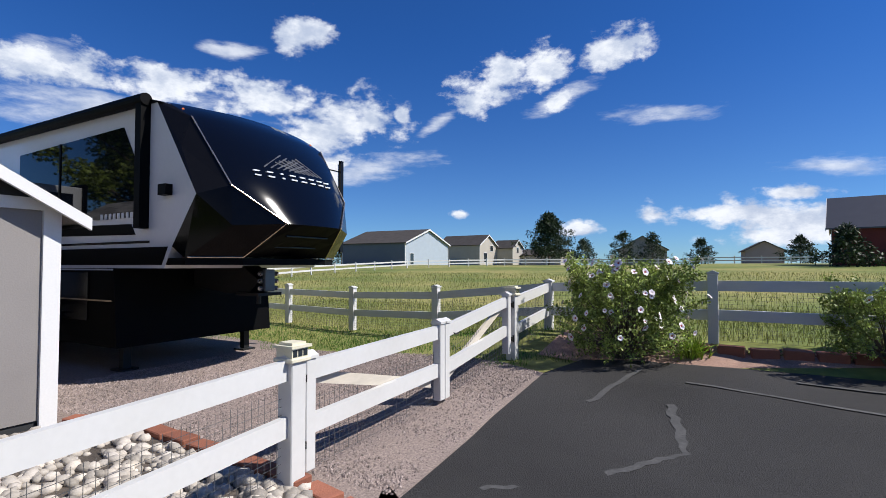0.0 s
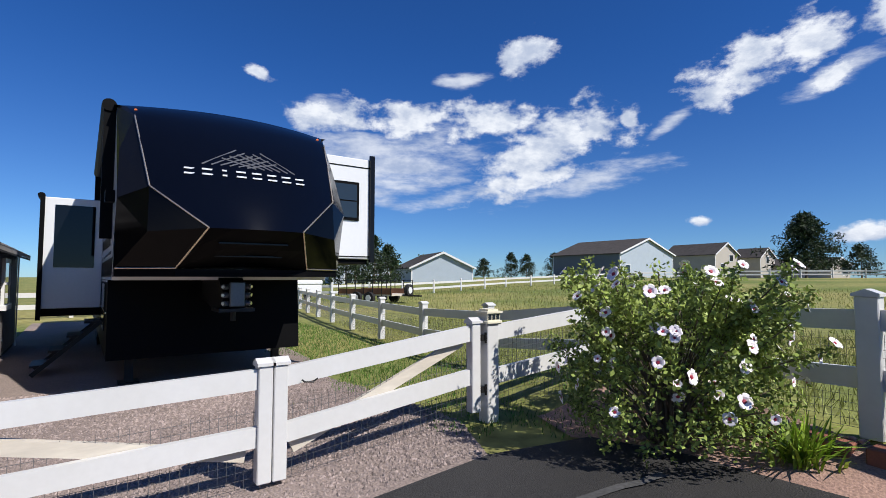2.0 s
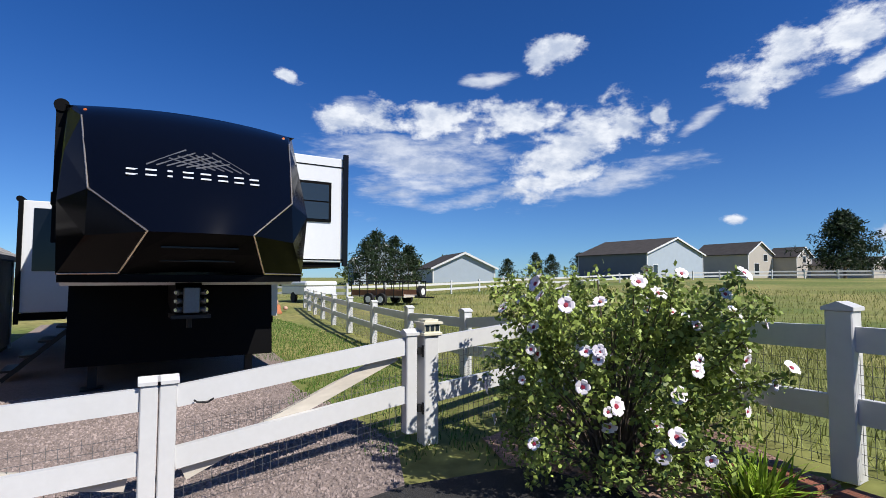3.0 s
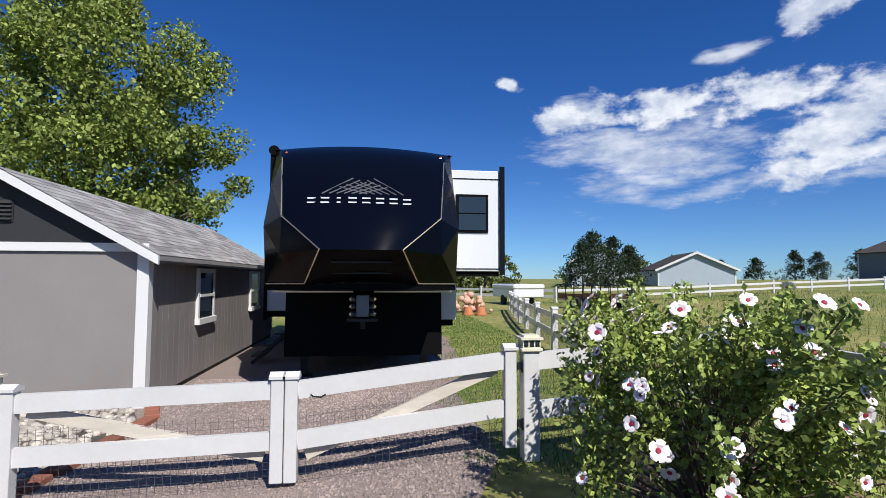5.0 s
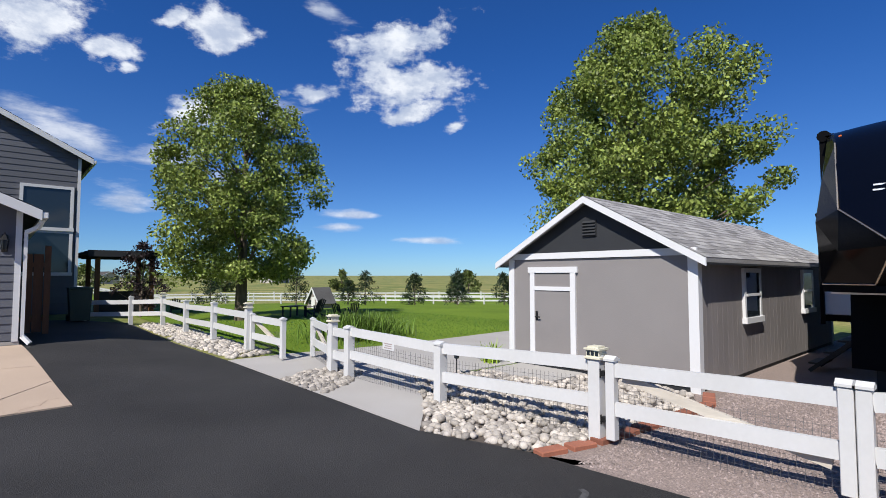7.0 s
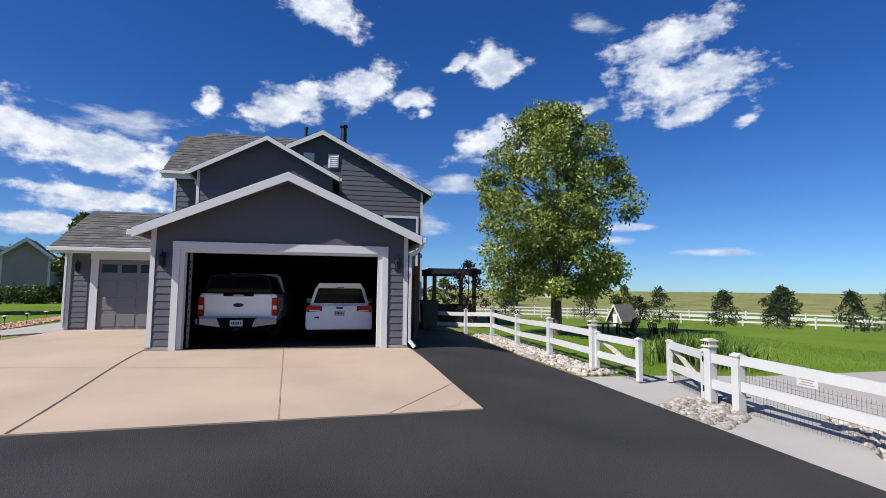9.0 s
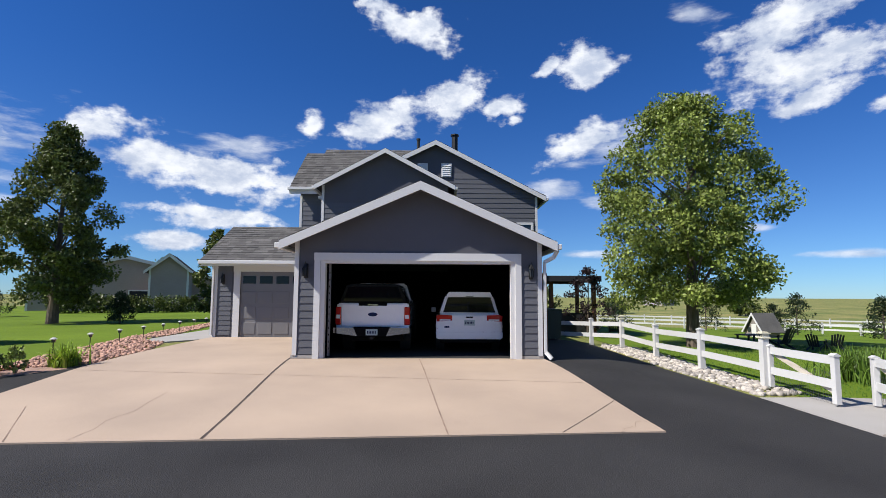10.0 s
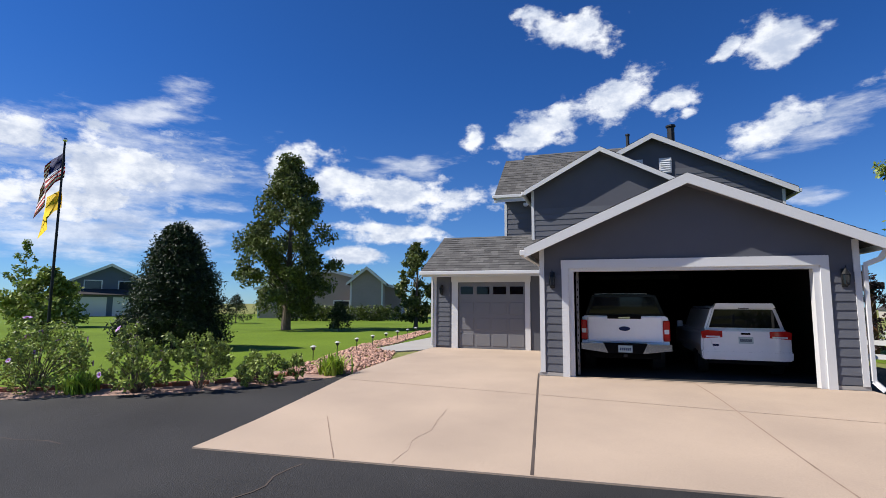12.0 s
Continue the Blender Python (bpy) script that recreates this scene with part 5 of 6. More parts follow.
def stone_bed(label, near, far, n_near, n_far, material, size, seed):
    bed = thing("rock_bed", label, "stones")
    shapes = [stone_mesh("river_stone", k + seed, material) for k in range(6)]
    rng = random.Random(seed)
    for x, y in (strew(near, n_near, seed) if near else []):
        s = size * rng.uniform(.6, 1.35)
        ob = new("river_stone", shapes[rng.randrange(6)])
        ob.parent = bed
        ob.matrix_basis = pose(x, y, G(x, y) + s * .28 + rng.uniform(0, .03), rng.uniform(-20, 20), rng.uniform(-20, 20), rng.uniform(0, 360)) @ Matrix.Scale(s, 4)
    base = shapes[0]
    co = np.array([v.co[:] for v in base.vertices])
    fc = np.array([p.vertices[:] for p in base.polygons])
    vs, fs = [], []
    for k, (x, y) in enumerate(strew(far, n_far, seed + 1)):
        s = size * rng.uniform(.5, 1.3)
        m = np.array((pose(0, 0, 0, rng.uniform(-30, 30), rng.uniform(-30, 30), rng.uniform(0, 360)) @ Matrix.Scale(s, 4)).to_3x3())
        vs.append(co @ m.T + np.array([x, y, G(x, y) + s * .25]))
        fs.append(fc + k * len(co))
    ob = mesh_from("loose_rubble", np.concatenate(vs), np.concatenate(fs).tolist(), material, bed, "stuff")
    for p in ob.data.polygons:
        p.use_smooth = True


BED = [(1.42, -1.3), (1.75, -2.35), (2.3, -2.6), (4.6, -2.7), (5.25, -2.4), (5.25, -.75), (4.35, -.8), (4.35, .6), (3.1, 1.0), (2.6, .2), (1.9, -.75)]
NEARBED = [(1.42, -1.3), (1.75, -2.35), (2.3, -2.6), (3.3, -2.65), (3.3, -.6), (1.9, -.75)]
stone_bed("bed of rounded tan and grey river rock", NEARBED, BED, 300, 2000, M_RIVER, .06, 11)
stone_bed("strip of pale river rock along the asphalt", None, [(1.5, 4.7), (2.4, 4.9), (2.5, 13), (1.9, 14), (1.5, 13), (1.3, 7.7)], 0, 1500, M_RIVER, .066, 31)
stone_bed("patch of pale river rock by the garden gate", None, [(1.42, .9), (2.0, 1.2), (2.7, 1.9), (2.6, 2.6), (1.9, 2.5), (1.42, 2.2)], 0, 420, M_RIVER, .06, 41)
stone_bed("strip of reddish landscaping rock beside the drive", None, [(-11.3, 6.7), (-11.45, 9.2), (-12.3, 11.6), (-13.4, 12.3), (-13.6, 15), (-15.2, 24), (-16, 24), (-14.6, 14), (-12.7, 6.0)], 0, 2200, M_REDROCK, .06, 51)
stone_bed("pinkish landscaping gravel under the bush", None, [(1.6, -6.85), (1.0, -7.05), (-2.5, -7.4), (-2.6, -7.75), (-.2, -7.6), (.9, -7.7), (1.7, -7.2)], 0, 1500, M_REDROCK, .022, 61)


def pebbles():
    """Loose gravel before and behind the gate."""
    rng = np.random.default_rng(9)
    poly = [(1.86, -2.85), (1.97, -4.5), (1.97, -6.0), (2.6, -6.3), (5.6, -6.4), (7, -6.6), (7, -2.6), (4.6, -2.85)]
    pts = strew(poly, 30000, 91)
    n = len(pts)
    octa = np.array([(1, 0, 0), (0, 1, 0), (-1, 0, 0), (0, -1, 0), (0, 0, 1)])
    tri = np.array([(0, 1, 4), (1, 2, 4), (2, 3, 4), (3, 0, 4)])
    s = rng.uniform(.007, .02, (n, 1, 1))
    a = rng.uniform(0, 6.283, n)
    R = np.zeros((n, 3, 3))
    R[:, 0, 0], R[:, 0, 1], R[:, 1, 0], R[:, 1, 1], R[:, 2, 2] = np.cos(a), -np.sin(a), np.sin(a), np.cos(a), 1
    jit = 1 + rng.normal(0, .25, (n, 5, 3))
    v = np.einsum("nij,nkj->nki", R, octa[None] * jit * s * np.array([1, .8, .8]))
    base = np.array([(x, y, G(x, y) + .002) for x, y in pts])
    v += base[:, None]
    f = (tri[None] + (np.arange(n) * 5)[:, None, None]).reshape(-1, 3).tolist()
    tagged(mesh_from("gravel_stones", v.reshape(-1, 3), f, M_PEBBLE), "loose pinkish grey crushed gravel by the gate", "gravel", kind="stuff")


pebbles()


# ---- brick edgings ----
def brick_row(label, spots, size, z=None):
    """Bricks laid end to end along a line."""
    e = thing("brick_edging", label, "edging")
    L, W, H = size
    bm = box((-L / 2 + .005, -W / 2, 0), (L / 2 - .005, W / 2, H), bevel=.008)
    me = bpy.data.meshes.new("brick")
    bm.to_mesh(me)
    bm.free()
    me.materials.append(M_BRICK)
    rng = random.Random(4)
    for (xa, ya), (xb, yb) in zip(spots, spots[1:]):
        d = math.hypot(xb - xa, yb - ya)
        n = max(1, int(d / L))
        ang = math.degrees(math.atan2(yb - ya, xb - xa))
        for i in range(n):
            k = (i + .5) / n
            x, y = xa + (xb - xa) * k, ya + (yb - ya) * k
            ob = new("brick", me)
            ob.parent = e
            ob.matrix_basis = pose(x, y, (G(x, y) if z is None else z) - .03 + rng.uniform(-.008, .008), rng.uniform(-2, 2), rng.uniform(-2, 2), ang + rng.uniform(-2, 2))


brick_row("row of red brick edging between gravel and rocks", [(1.72, -2.5), (2.4, -2.68), (3.4, -2.78), (4.7, -2.85), (5.3, -2.62)], (.3, .15, .08))
brick_row("low wall of red retaining blocks below the fence", [(.95, -7.55), (-.2, -7.5), (-2.5, -7.62), (-8, -8.0)], (.3, .2, .2), z=.02)


# ---- vehicles in the garage ----
M_CARWHITE = mat("white_car_paint", (.9, .9, .91), .15, var=.02, scale=1, fine=10, bump=0, coat=.8)
M_TAIL = mat("red_lamp", (.45, .012, .01), .12, var=.05, bump=0, coat=.5)
M_PLATE = mat("number_plate", (.45, .55, .55), .4, var=.1, bump=0)
M_BLUEBADGE = mat("blue_badge", (.01, .02, .08), .15, var=.05, bump=0)


def rounded(pts, axis, a, b, bevel):
    bm = prism(pts, axis, a, b)
    bmesh.ops.bevel(bm, geom=[e for e in bm.edges], offset=bevel, segments=2, affect="EDGES", clamp_overlap=True)
    return bm


def wheels(t, xs, ys, r, w):
    for y in ys:
        for s in (-1, 1):
            x = s * xs
            wh = part("wheel", rod((x - s * w, y, r), (x, y, r), r, n=24), M_RUBBER, t)
            part("rim", rod((x, y, r), (x + s * .01, y, r), r * .6, n=18), M_STEEL, wh)


def plate(t, y, z):
    p = part("number_plate", box((-.155, y - .012, z - .08), (.155, y, z + .08)), M_PLATE, t, "pale number plate with dark characters")
    for k in range(6):
        part("plate_mark", box((-.12 + k * .042, y - .015, z - .035), (-.095 + k * .042, y - .0125, z + .03)), M_BLUEBADGE, p)


def pickup():
    t = thing("pickup_truck", "white pickup truck with canopy parked in the garage", "truck", at=pose(-5.61, 8.5, .02) @ Matrix.Scale(.92, 4))
    part("body", rounded([(-.97, .62), (.97, .62), (.99, .9), (.98, 1.28), (.94, 1.36), (-.94, 1.36), (-.98, 1.28), (-.99, .9)], "y", .03, 5.8, .03), M_CARWHITE, t)
    part("tailgate", box((-.84, 0, .74), (.84, .05, 1.35), bevel=.02), M_CARWHITE, t, "white tailgate")
    part("tailgate_top", box((-.38, -.015, 1.29), (.38, .04, 1.37), bevel=.01), M_BLACK, t)
    part("handle", box((-.13, -.03, 1.3), (.13, -.016, 1.335)), M_CHROME, t)
    bm = bmesh.new()
    bmesh.ops.create_cone(bm, cap_ends=True, segments=28, radius1=1, radius2=.94, depth=1, matrix=pose(0, -.01, 1.06, 90) @ Matrix.Diagonal((.13, .055, .03, 1)))
    part("badge", bm, M_BLUEBADGE, t, "plain blue oval badge")
    for s in (-1, 1):
        l = part("tail_lamp", box((s * .92 - .075, -.005, .78), (s * .92 + .075, .1, 1.26), bevel=.02), M_TAIL, t, "red tail lamp")
        part("lens", box((s * .92 - .05, -.012, .95), (s * .92 + .05, -.0055, 1.05)), M_RVWHITE, l)
        part("bumper", prism([(s * .38, .5), (s * 1.0, .58), (s * 1.0, .72), (s * .48, .72)], "y", -.2, -.02), M_CHROME, t, "chrome bumper end")
    part("bumper_middle", box((-.5, -.17, .48), (.5, -.02, .73), bevel=.015), M_BLACK, t)
    plate(t, -.172, .6)
    c = part("canopy", rounded([(-.9, 1.36), (.9, 1.36), (.72, 1.84), (.52, 1.88), (-.52, 1.88), (-.72, 1.84)], "y", .06, 2.2, .03), M_GREYGLOSS, t, "dark bed canopy with a tinted window")
    part("rear_window", prism([(-.8, 1.41), (.8, 1.41), (.66, 1.8), (-.66, 1.8)], "y", .045, .058), M_TINT, c)
    for s in (-1, 1):
        part("canopy_edge", beam((s * .87, .05, 1.38), (s * .7, .05, 1.84), .03, .03), M_GREYGLOSS, c)
    part("cab", rounded([(-.93, 1.36), (.93, 1.36), (.75, 1.95), (-.75, 1.95)], "y", 2.3, 4.3, .06), M_CARWHITE, t)
    part("chassis", box((-.8, .2, .35), (.8, 5.6, .62)), M_BLACK, t)
    part("tow_bar", box((-.04, -.25, .42), (.04, .2, .48)), M_STEEL, t)
    wheels(t, .96, (1.3, 4.9), .4, .28)


def wagon():
    t = thing("sport_utility_car", "white sport utility car parked in the garage", "car", at=pose(-3.2, 8.85, .02) @ Matrix.Scale(.88, 4))
    part("body", rounded([(-.93, .42), (.93, .42), (.97, .7), (.95, 1.02), (.90, 1.12), (-.90, 1.12), (-.95, 1.02), (-.97, .7)], "y", .05, 4.7, .05), M_CARWHITE, t)
    part("cabin", rounded([(-.88, 1.08), (.88, 1.08), (.69, 1.66), (.55, 1.73), (-.55, 1.73), (-.69, 1.66)], "y", .16, 3.2, .05), M_CARWHITE, t)
    part("rear_window", prism([(-.76, 1.16), (.76, 1.16), (.62, 1.6), (-.62, 1.6)], "y", .14, .158), M_TINT, t, "dark rear window")
    part("spoiler", prism([(-.66, 1.64), (.66, 1.64), (.6, 1.75), (-.6, 1.75)], "y", .02, .22), M_CARWHITE, t)
    part("wiper", box((-.1, .125, 1.62), (.12, .14, 1.65)), M_BLACK, t)
    part("tailgate", prism([(-.66, .62), (.66, .62), (.74, .8), (.76, 1.08), (-.76, 1.08), (-.74, .8)], "y", .02, .055), M_CARWHITE, t)
    for s in (-1, 1):
        l = part("tail_lamp", prism([(s * .5, .93), (s * .94, .9), (s * .96, 1.06), (s * .84, 1.1), (s * .5, 1.08)], "y", .005, .08), M_TAIL, t, "red wrap-round tail lamp")
        part("lens", box((min(s * .55, s * .86), -.003, .925), (max(s * .55, s * .86), .0045, .965)), M_RVWHITE, l)
        part("reflector", box((s * .78 - .09, .035, .5), (s * .78 + .09, .06, .55)), M_TAIL, t)
        part("mirror", box((s * 1.05 - .08, 2.9, 1.08), (s * 1.05 + .08, 3.05, 1.25), bevel=.02), M_CARWHITE, t)
    part("bumper", rounded([(-.95, .4), (.95, .4), (.97, .62), (-.97, .62)], "y", -.02, .3, .03), M_CARWHITE, t)
    part("lower_trim", box((-.85, -.01, .3), (.85, .2, .4), bevel=.015), M_BLACK, t)
    part("badge", box((-.1, .012, 1.0), (.1, .0195, 1.045)), M_GREYGLOSS, t, "small grey badge")
    part("badge", box((-.72, .012, .72), (-.58, .0195, .77)), M_BLUEBADGE, t)
    plate(t, .0195, .87)
    wheels(t, .95, (1.0, 3.9), .37, .24)


pickup()
wagon()


# ---- joints, cracks and seams in the paving ----
def strip(points, w, z, material, name, parent):
    """A thin strip that follows points over the ground."""
    bm = bmesh.new()
    fine = []
    for (xa, ya), (xb, yb) in zip(points, points[1:]):
        n = max(1, int(math.hypot(xb - xa, yb - ya) / .5))
        fine += [(xa + (xb - xa) * i / n, ya + (yb - ya) * i / n) for i in range(n)]
    fine.append(points[-1])
    prev = None
    for i, (x, y) in enumerate(fine):
        a, b = fine[max(0, i - 1)], fine[min(len(fine) - 1, i + 1)]
        d = Vector((b[0] - a[0], b[1] - a[1], 0)).normalized()
        s = Vector((-d.y, d.x, 0)) * w / 2
        pair = [bm.verts.new((x + k * s.x, y + k * s.y, G(x, y) + z)) for k in (-1, 1)]
        if prev:
            bm.faces.new((prev[0], prev[1], pair[1], pair[0]))
        prev = pair
    return part(name, bm, material, parent)


def wander(a, b, n, amp, seed):
    rng = random.Random(seed)
    return [(a[0] + (b[0] - a[0]) * i / n + rng.uniform(-amp, amp), a[1] + (b[1] - a[1]) * i / n + rng.uniform(-amp, amp)) for i in range(n + 1)]


M_JOINT = mat("joint_filler", (.10, .075, .06), .9, var=.2)
M_SEAL = mat("crack_sealer", (.078, .077, .076), .85, var=.35, scale=5, second=(.045, .045, .045))
M_CUT = mat("saw_cut", (.38, .27, .20), .9, var=.2)
paving = {o.name: o for o in bpy.data.objects}
drive, road = paving["driveway"], paving["road"]
strip([(-6.75, 1.96), (-7.4, 7.9)], .035, .032, M_JOINT, "joint", drive)
strip([(-3.9, 2.15), (-4.43, 7.62)], .02, .032, M_CUT, "joint", drive)
strip([(-11.3, 6.0), (-1.45, 5.0)], .012, .032, M_CUT, "joint", drive)
strip([(-7.35, 7.62), (-1.6, 7.62)], .03, .032, M_JOINT, "joint", drive)
strip([(-8.9, 1.83), (-9.9, 3.4)], .012, .032, M_CUT, "joint", drive)
strip([(-2.5, 2.24), (-1.32, 3.8)], .012, .032, M_JOINT, "joint", drive)
for k, (a, b) in enumerate((((-8.2, 1.88), (-8.35, 4.2)), ((-1.75, 2.3), (-1.3, 2.75)))):
    strip(wander(a, b, 9, .06, k + 3), .006, .032, M_CUT, "crack", drive)
for k, (a, b, w) in enumerate((((0.9, -3.6), (0.3, -4.4), .05), ((0.3, -4.4), (0.5, -5.4), .06), ((1.2, -5.2), (0.9, -6.6), .05), ((0.4, -6.2), (-2.6, -5.4), .05), ((-.4, -4.0), (-1.8, -4.4), .03),
                               ((1.4, -3.2), (.9, -3.6), .04), ((-.6, -6.6), (-3.8, -6.2), .05))):
    strip(wander(a, b, 12, .018, k + 20), w * 1.3, .013, M_SEAL, "sealed_crack", road)
strip(wander((-9.1, 1.6), (-9.3, -.4), 9, .08, 51), .02, .013, M_JOINT, "crack", road)
strip(wander((-12.4, 1.4), (-14.5, 1.2), 9, .08, 52), .02, .013, M_JOINT, "crack", road)


# ---- yard things ----
M_CEDAR = mat("cedar", (.22, .10, .045), .8, var=.15, scale=3, fine=30, bump=.2, second=(.14, .06, .03), stretch=(1, 1, .2))
M_BIN = mat("green_bin_plastic", (.012, .035, .02), .5, var=.1)
M_CLAY = mat("terracotta", (.55, .20, .09), .85, var=.12, scale=6, fine=50, bump=.15)
M_BLUEWALL = mat("pale_blue_siding", (0.357, 0.4165, 0.476), .8, var=.04, scale=1, fine=8, bump=.1)
# navy house siding, also the barn's pale blue walls with shade painted in
M_NAVYSHADE = mat("navy_and_shaded_siding", (.11, .14, .18), .8, var=.05, scale=1, fine=8, bump=.1)
M_BEIGE = mat("beige_siding", (0.425, 0.391, 0.34), .8, var=.05, scale=1, fine=8, bump=.1)
M_GREYWALL = mat("grey_siding", (.38, .31, .295), .9, spec=.1, var=.05, scale=1, fine=8, bump=.1)
M_REDWALL = mat("barn_red", (0.187, 0.034, 0.0255), .8, var=.1, scale=1, fine=8, bump=.1)
M_METALROOF = mat("dark_metal_roof", (.10, .10, .11), .45, metal=.5, var=.06, scale=1, fine=20, bump=.05)
M_ROOF = mat("far_shingles", (0.085, 0.0782, 0.0748), .95, spec=.05, var=.15, scale=1, fine=9, bump=.2)
M_REDFLAG = mat("red_cloth", (.42, .02, .03), .8, var=.1, scale=6, bump=.1)
M_WHITEFLAG = mat("white_cloth", (.78, .78, .78), .8, var=.05, scale=6, bump=.1)
M_BLUEFLAG = mat("blue_cloth", (.02, .03, .13), .8, var=.1, scale=6, bump=.1)
M_YELLOWFLAG = mat("yellow_cloth", (.80, .58, .02), .8, var=.08, scale=6, bump=.1)


def pergola():
    p = thing("pergola", "dark stained wooden pergola behind the house", "pergola", at=pose(0, 0, G(2, 18.6)))
    for x, y in ((.95, 17.9), (2.8, 17.9), (.95, 20.5), (2.8, 20.5)):
        part("pergola_post", box((x - .08, y - .08, -.05), (x + .08, y + .08, 2.3)), M_CEDAR, p)
    for y in (17.9, 20.5):
        part("beam", box((.7, y - .05, 2.3), (2.95, y + .05, 2.46)), M_CHARCOAL, p)
    part("roof", box((.6, 17.5, 2.462), (3.0, 20.9, 2.56)), M_CHARCOAL, p)
    for y in (17.46, 20.902):
        part("fascia", box((.58, y, 2.34), (3.02, y + .038, 2.58)), M_CHARCOAL, p)
    part("screen", box((1.0, 17.95, .1), (2.9, 18.0, 1.0)), M_CHARCOAL, p)


def bin_():
    b = thing("wheelie_bin", "dark green plastic rubbish bin beside the fence", "bin", at=pose(.0, 13.75, G(0, 13.75)))
    part("body", prism([(-.24, .05), (.24, .05), (.3, 1.0), (-.3, 1.0)], "y", -.3, .3), M_BIN, b)
    part("lid", box((-.32, -.33, 1.0), (.32, .34, 1.07), bevel=.02), M_BIN, b)
    for s in (-1, 1):
        part("wheel", rod((s * .22, .3, .1), (s * .3, .3, .1), .1, n=14), M_RUBBER, b)


def side_gate():
    g = thing("wooden_gate", "narrow cedar plank gate beside the garage", "gate", at=pose(-1.1, 9.95, G(-1.1, 9.95)))
    for k in range(2):
        part("board", box((-.4 + k * .2, 0, .05), (-.22 + k * .2, .03, 1.9)), M_CEDAR, g)
    part("gate_post", box((-.55, -.05, 0), (-.43, .07, 2.1)), M_CEDAR, g)
    part("gate_post", box((.0, -.05, 0), (.12, .07, 2.1)), M_CEDAR, g)
    for z in (.3, 1.6):
        part("batten", box((-.42, .031, z), (.0, .06, z + .1)), M_CEDAR, g)


def playhouse():
    h = thing("playhouse", "small grey A-frame playhouse with white trim", "playhouse", at=pose(11.3, 19.8, G(11.3, 19.8), 0, 0, 10) @ Matrix.Scale(.65, 4))
    part("wall", box((-.55, -.7, 0), (.9, .9, .55)), M_GREYWALL, h)
    part("gable", prism([(-.75, 0), (.75, 0), (0, 1.7)], "x", -.6, -.552), M_SHEDSIDE, h)
    for s in (-1, 1):
        part("roof", prism([(s * .95, .38), (s * .9, .32), (0, 1.62), (0, 1.74)], "x", -.75, 1.1), M_SHINGLE_D, h)
        part("barge_board", prism([(s * .98, .36), (s * .88, .3), (0, 1.58), (0, 1.76)], "x", -.8, -.752), M_TRIM, h)
    part("door", box((-.63, -.24, 0), (-.602, .2, .95)), M_TRIM, h, "white door")
    part("window", box((-.63, .3, .35), (-.602, .55, .7)), M_WINDOW, h)


def adirondack():
    c = thing("adirondack_chair", "dark slatted Adirondack chair on the lawn", "chair", "lawn chairs", at=pose(7.45, 12.9, G(7.45, 12.9), 0, 0, 200) @ Matrix.Scale(.76, 4))
    for k in range(5):
        part("seat_slat", beam((-.26, -.2 + k * .11, .36 - k * .03), (.26, -.2 + k * .11, .36 - k * .03), .09, .02), M_CHARCOAL, c)
    for k in range(5):
        x = -.22 + k * .11
        part("back_slat", beam((x, .28, .25), (x * 1.2, .58, .95 - abs(k - 2) * .04), .09, .02), M_CHARCOAL, c)
    for s in (-1, 1):
        part("armrest", beam((s * .34, -.3, .55), (s * .34, .42, .55), .13, .02), M_CHARCOAL, c)
        part("leg", beam((s * .3, -.25, 0), (s * .3, -.25, .54), .08, .03), M_CHARCOAL, c)
        part("leg", beam((s * .3, .5, 0), (s * .3, -.25, .34), .03, .09), M_CHARCOAL, c)
    return c


def lawn_table(x, y):
    t = thing("lawn_table", "low dark slatted table on the lawn", "table", at=pose(x, y, G(x, y), 0, 0, 15) @ Matrix.Scale(.85, 4))
    for k in range(6):
        part("slat", box((-.5, -.33 + k * .115, .46), (.5, -.23 + k * .115, .49)), M_CHARCOAL, t)
    for sx in (-.42, .42):
        for sy in (-.27, .27):
            part("leg", box((sx - .03, sy - .03, 0), (sx + .03, sy + .03, .46)), M_CHARCOAL, t)


pergola()
bin_()
side_gate()
playhouse()
chair = adirondack()
copy_thing(chair, pose(8.25, 12.3, G(8.25, 12.3), 0, 0, 120) @ Matrix.Scale(.76, 4))
copy_thing(chair, pose(9.0, 12.5, G(9.0, 12.5), 0, 0, 160) @ Matrix.Scale(.76, 4))
copy_thing(chair, pose(3.9, 18.6, G(3.9, 18.6), 0, 0, 160) @ Matrix.Scale(.9, 4))
lawn_table(6.95, 13.6)
sg = thing("fence_sign", "small white sign hung on the fence rail", "sign", at=pose(2.29, .55, .38))
part("board", box((-.026, -.14, -.05), (-.022, .14, .06)), M_VINYL, sg)
for k, w in enumerate((.2, .16, .2)):
    part("text_bar", box((-.0285, -w / 2, .03 - k * .03), (-.0265, w / 2, .042 - k * .03)), M_GREYWALL, sg)


def path_lamp():
    l = thing("path_lamp", "small solar path lamp on a stake", "lamp", "path lamps", at=pose(-13.2, 8.3, G(-13.2, 8.3)))
    part("stake", rod((0, 0, -.05), (0, 0, .3), .012, n=6), M_STEEL, l)
    part("lens", rod((0, 0, .3), (0, 0, .38), .04, .05, n=10), M_WINDOW, l)
    part("cap", rod((0, 0, .38), (0, 0, .42), .085, .03, n=12), M_VINYL, l)
    return l


pl = path_lamp()
for k in range(1, 8):
    x, y = -13.2 - .2 * k, 8.3 + 1.6 * k
    copy_thing(pl, pose(x, y, G(x, y)))
for x, y in ((3.6, .55),):
    copy_thing(pl, pose(x, y, G(x, y)))


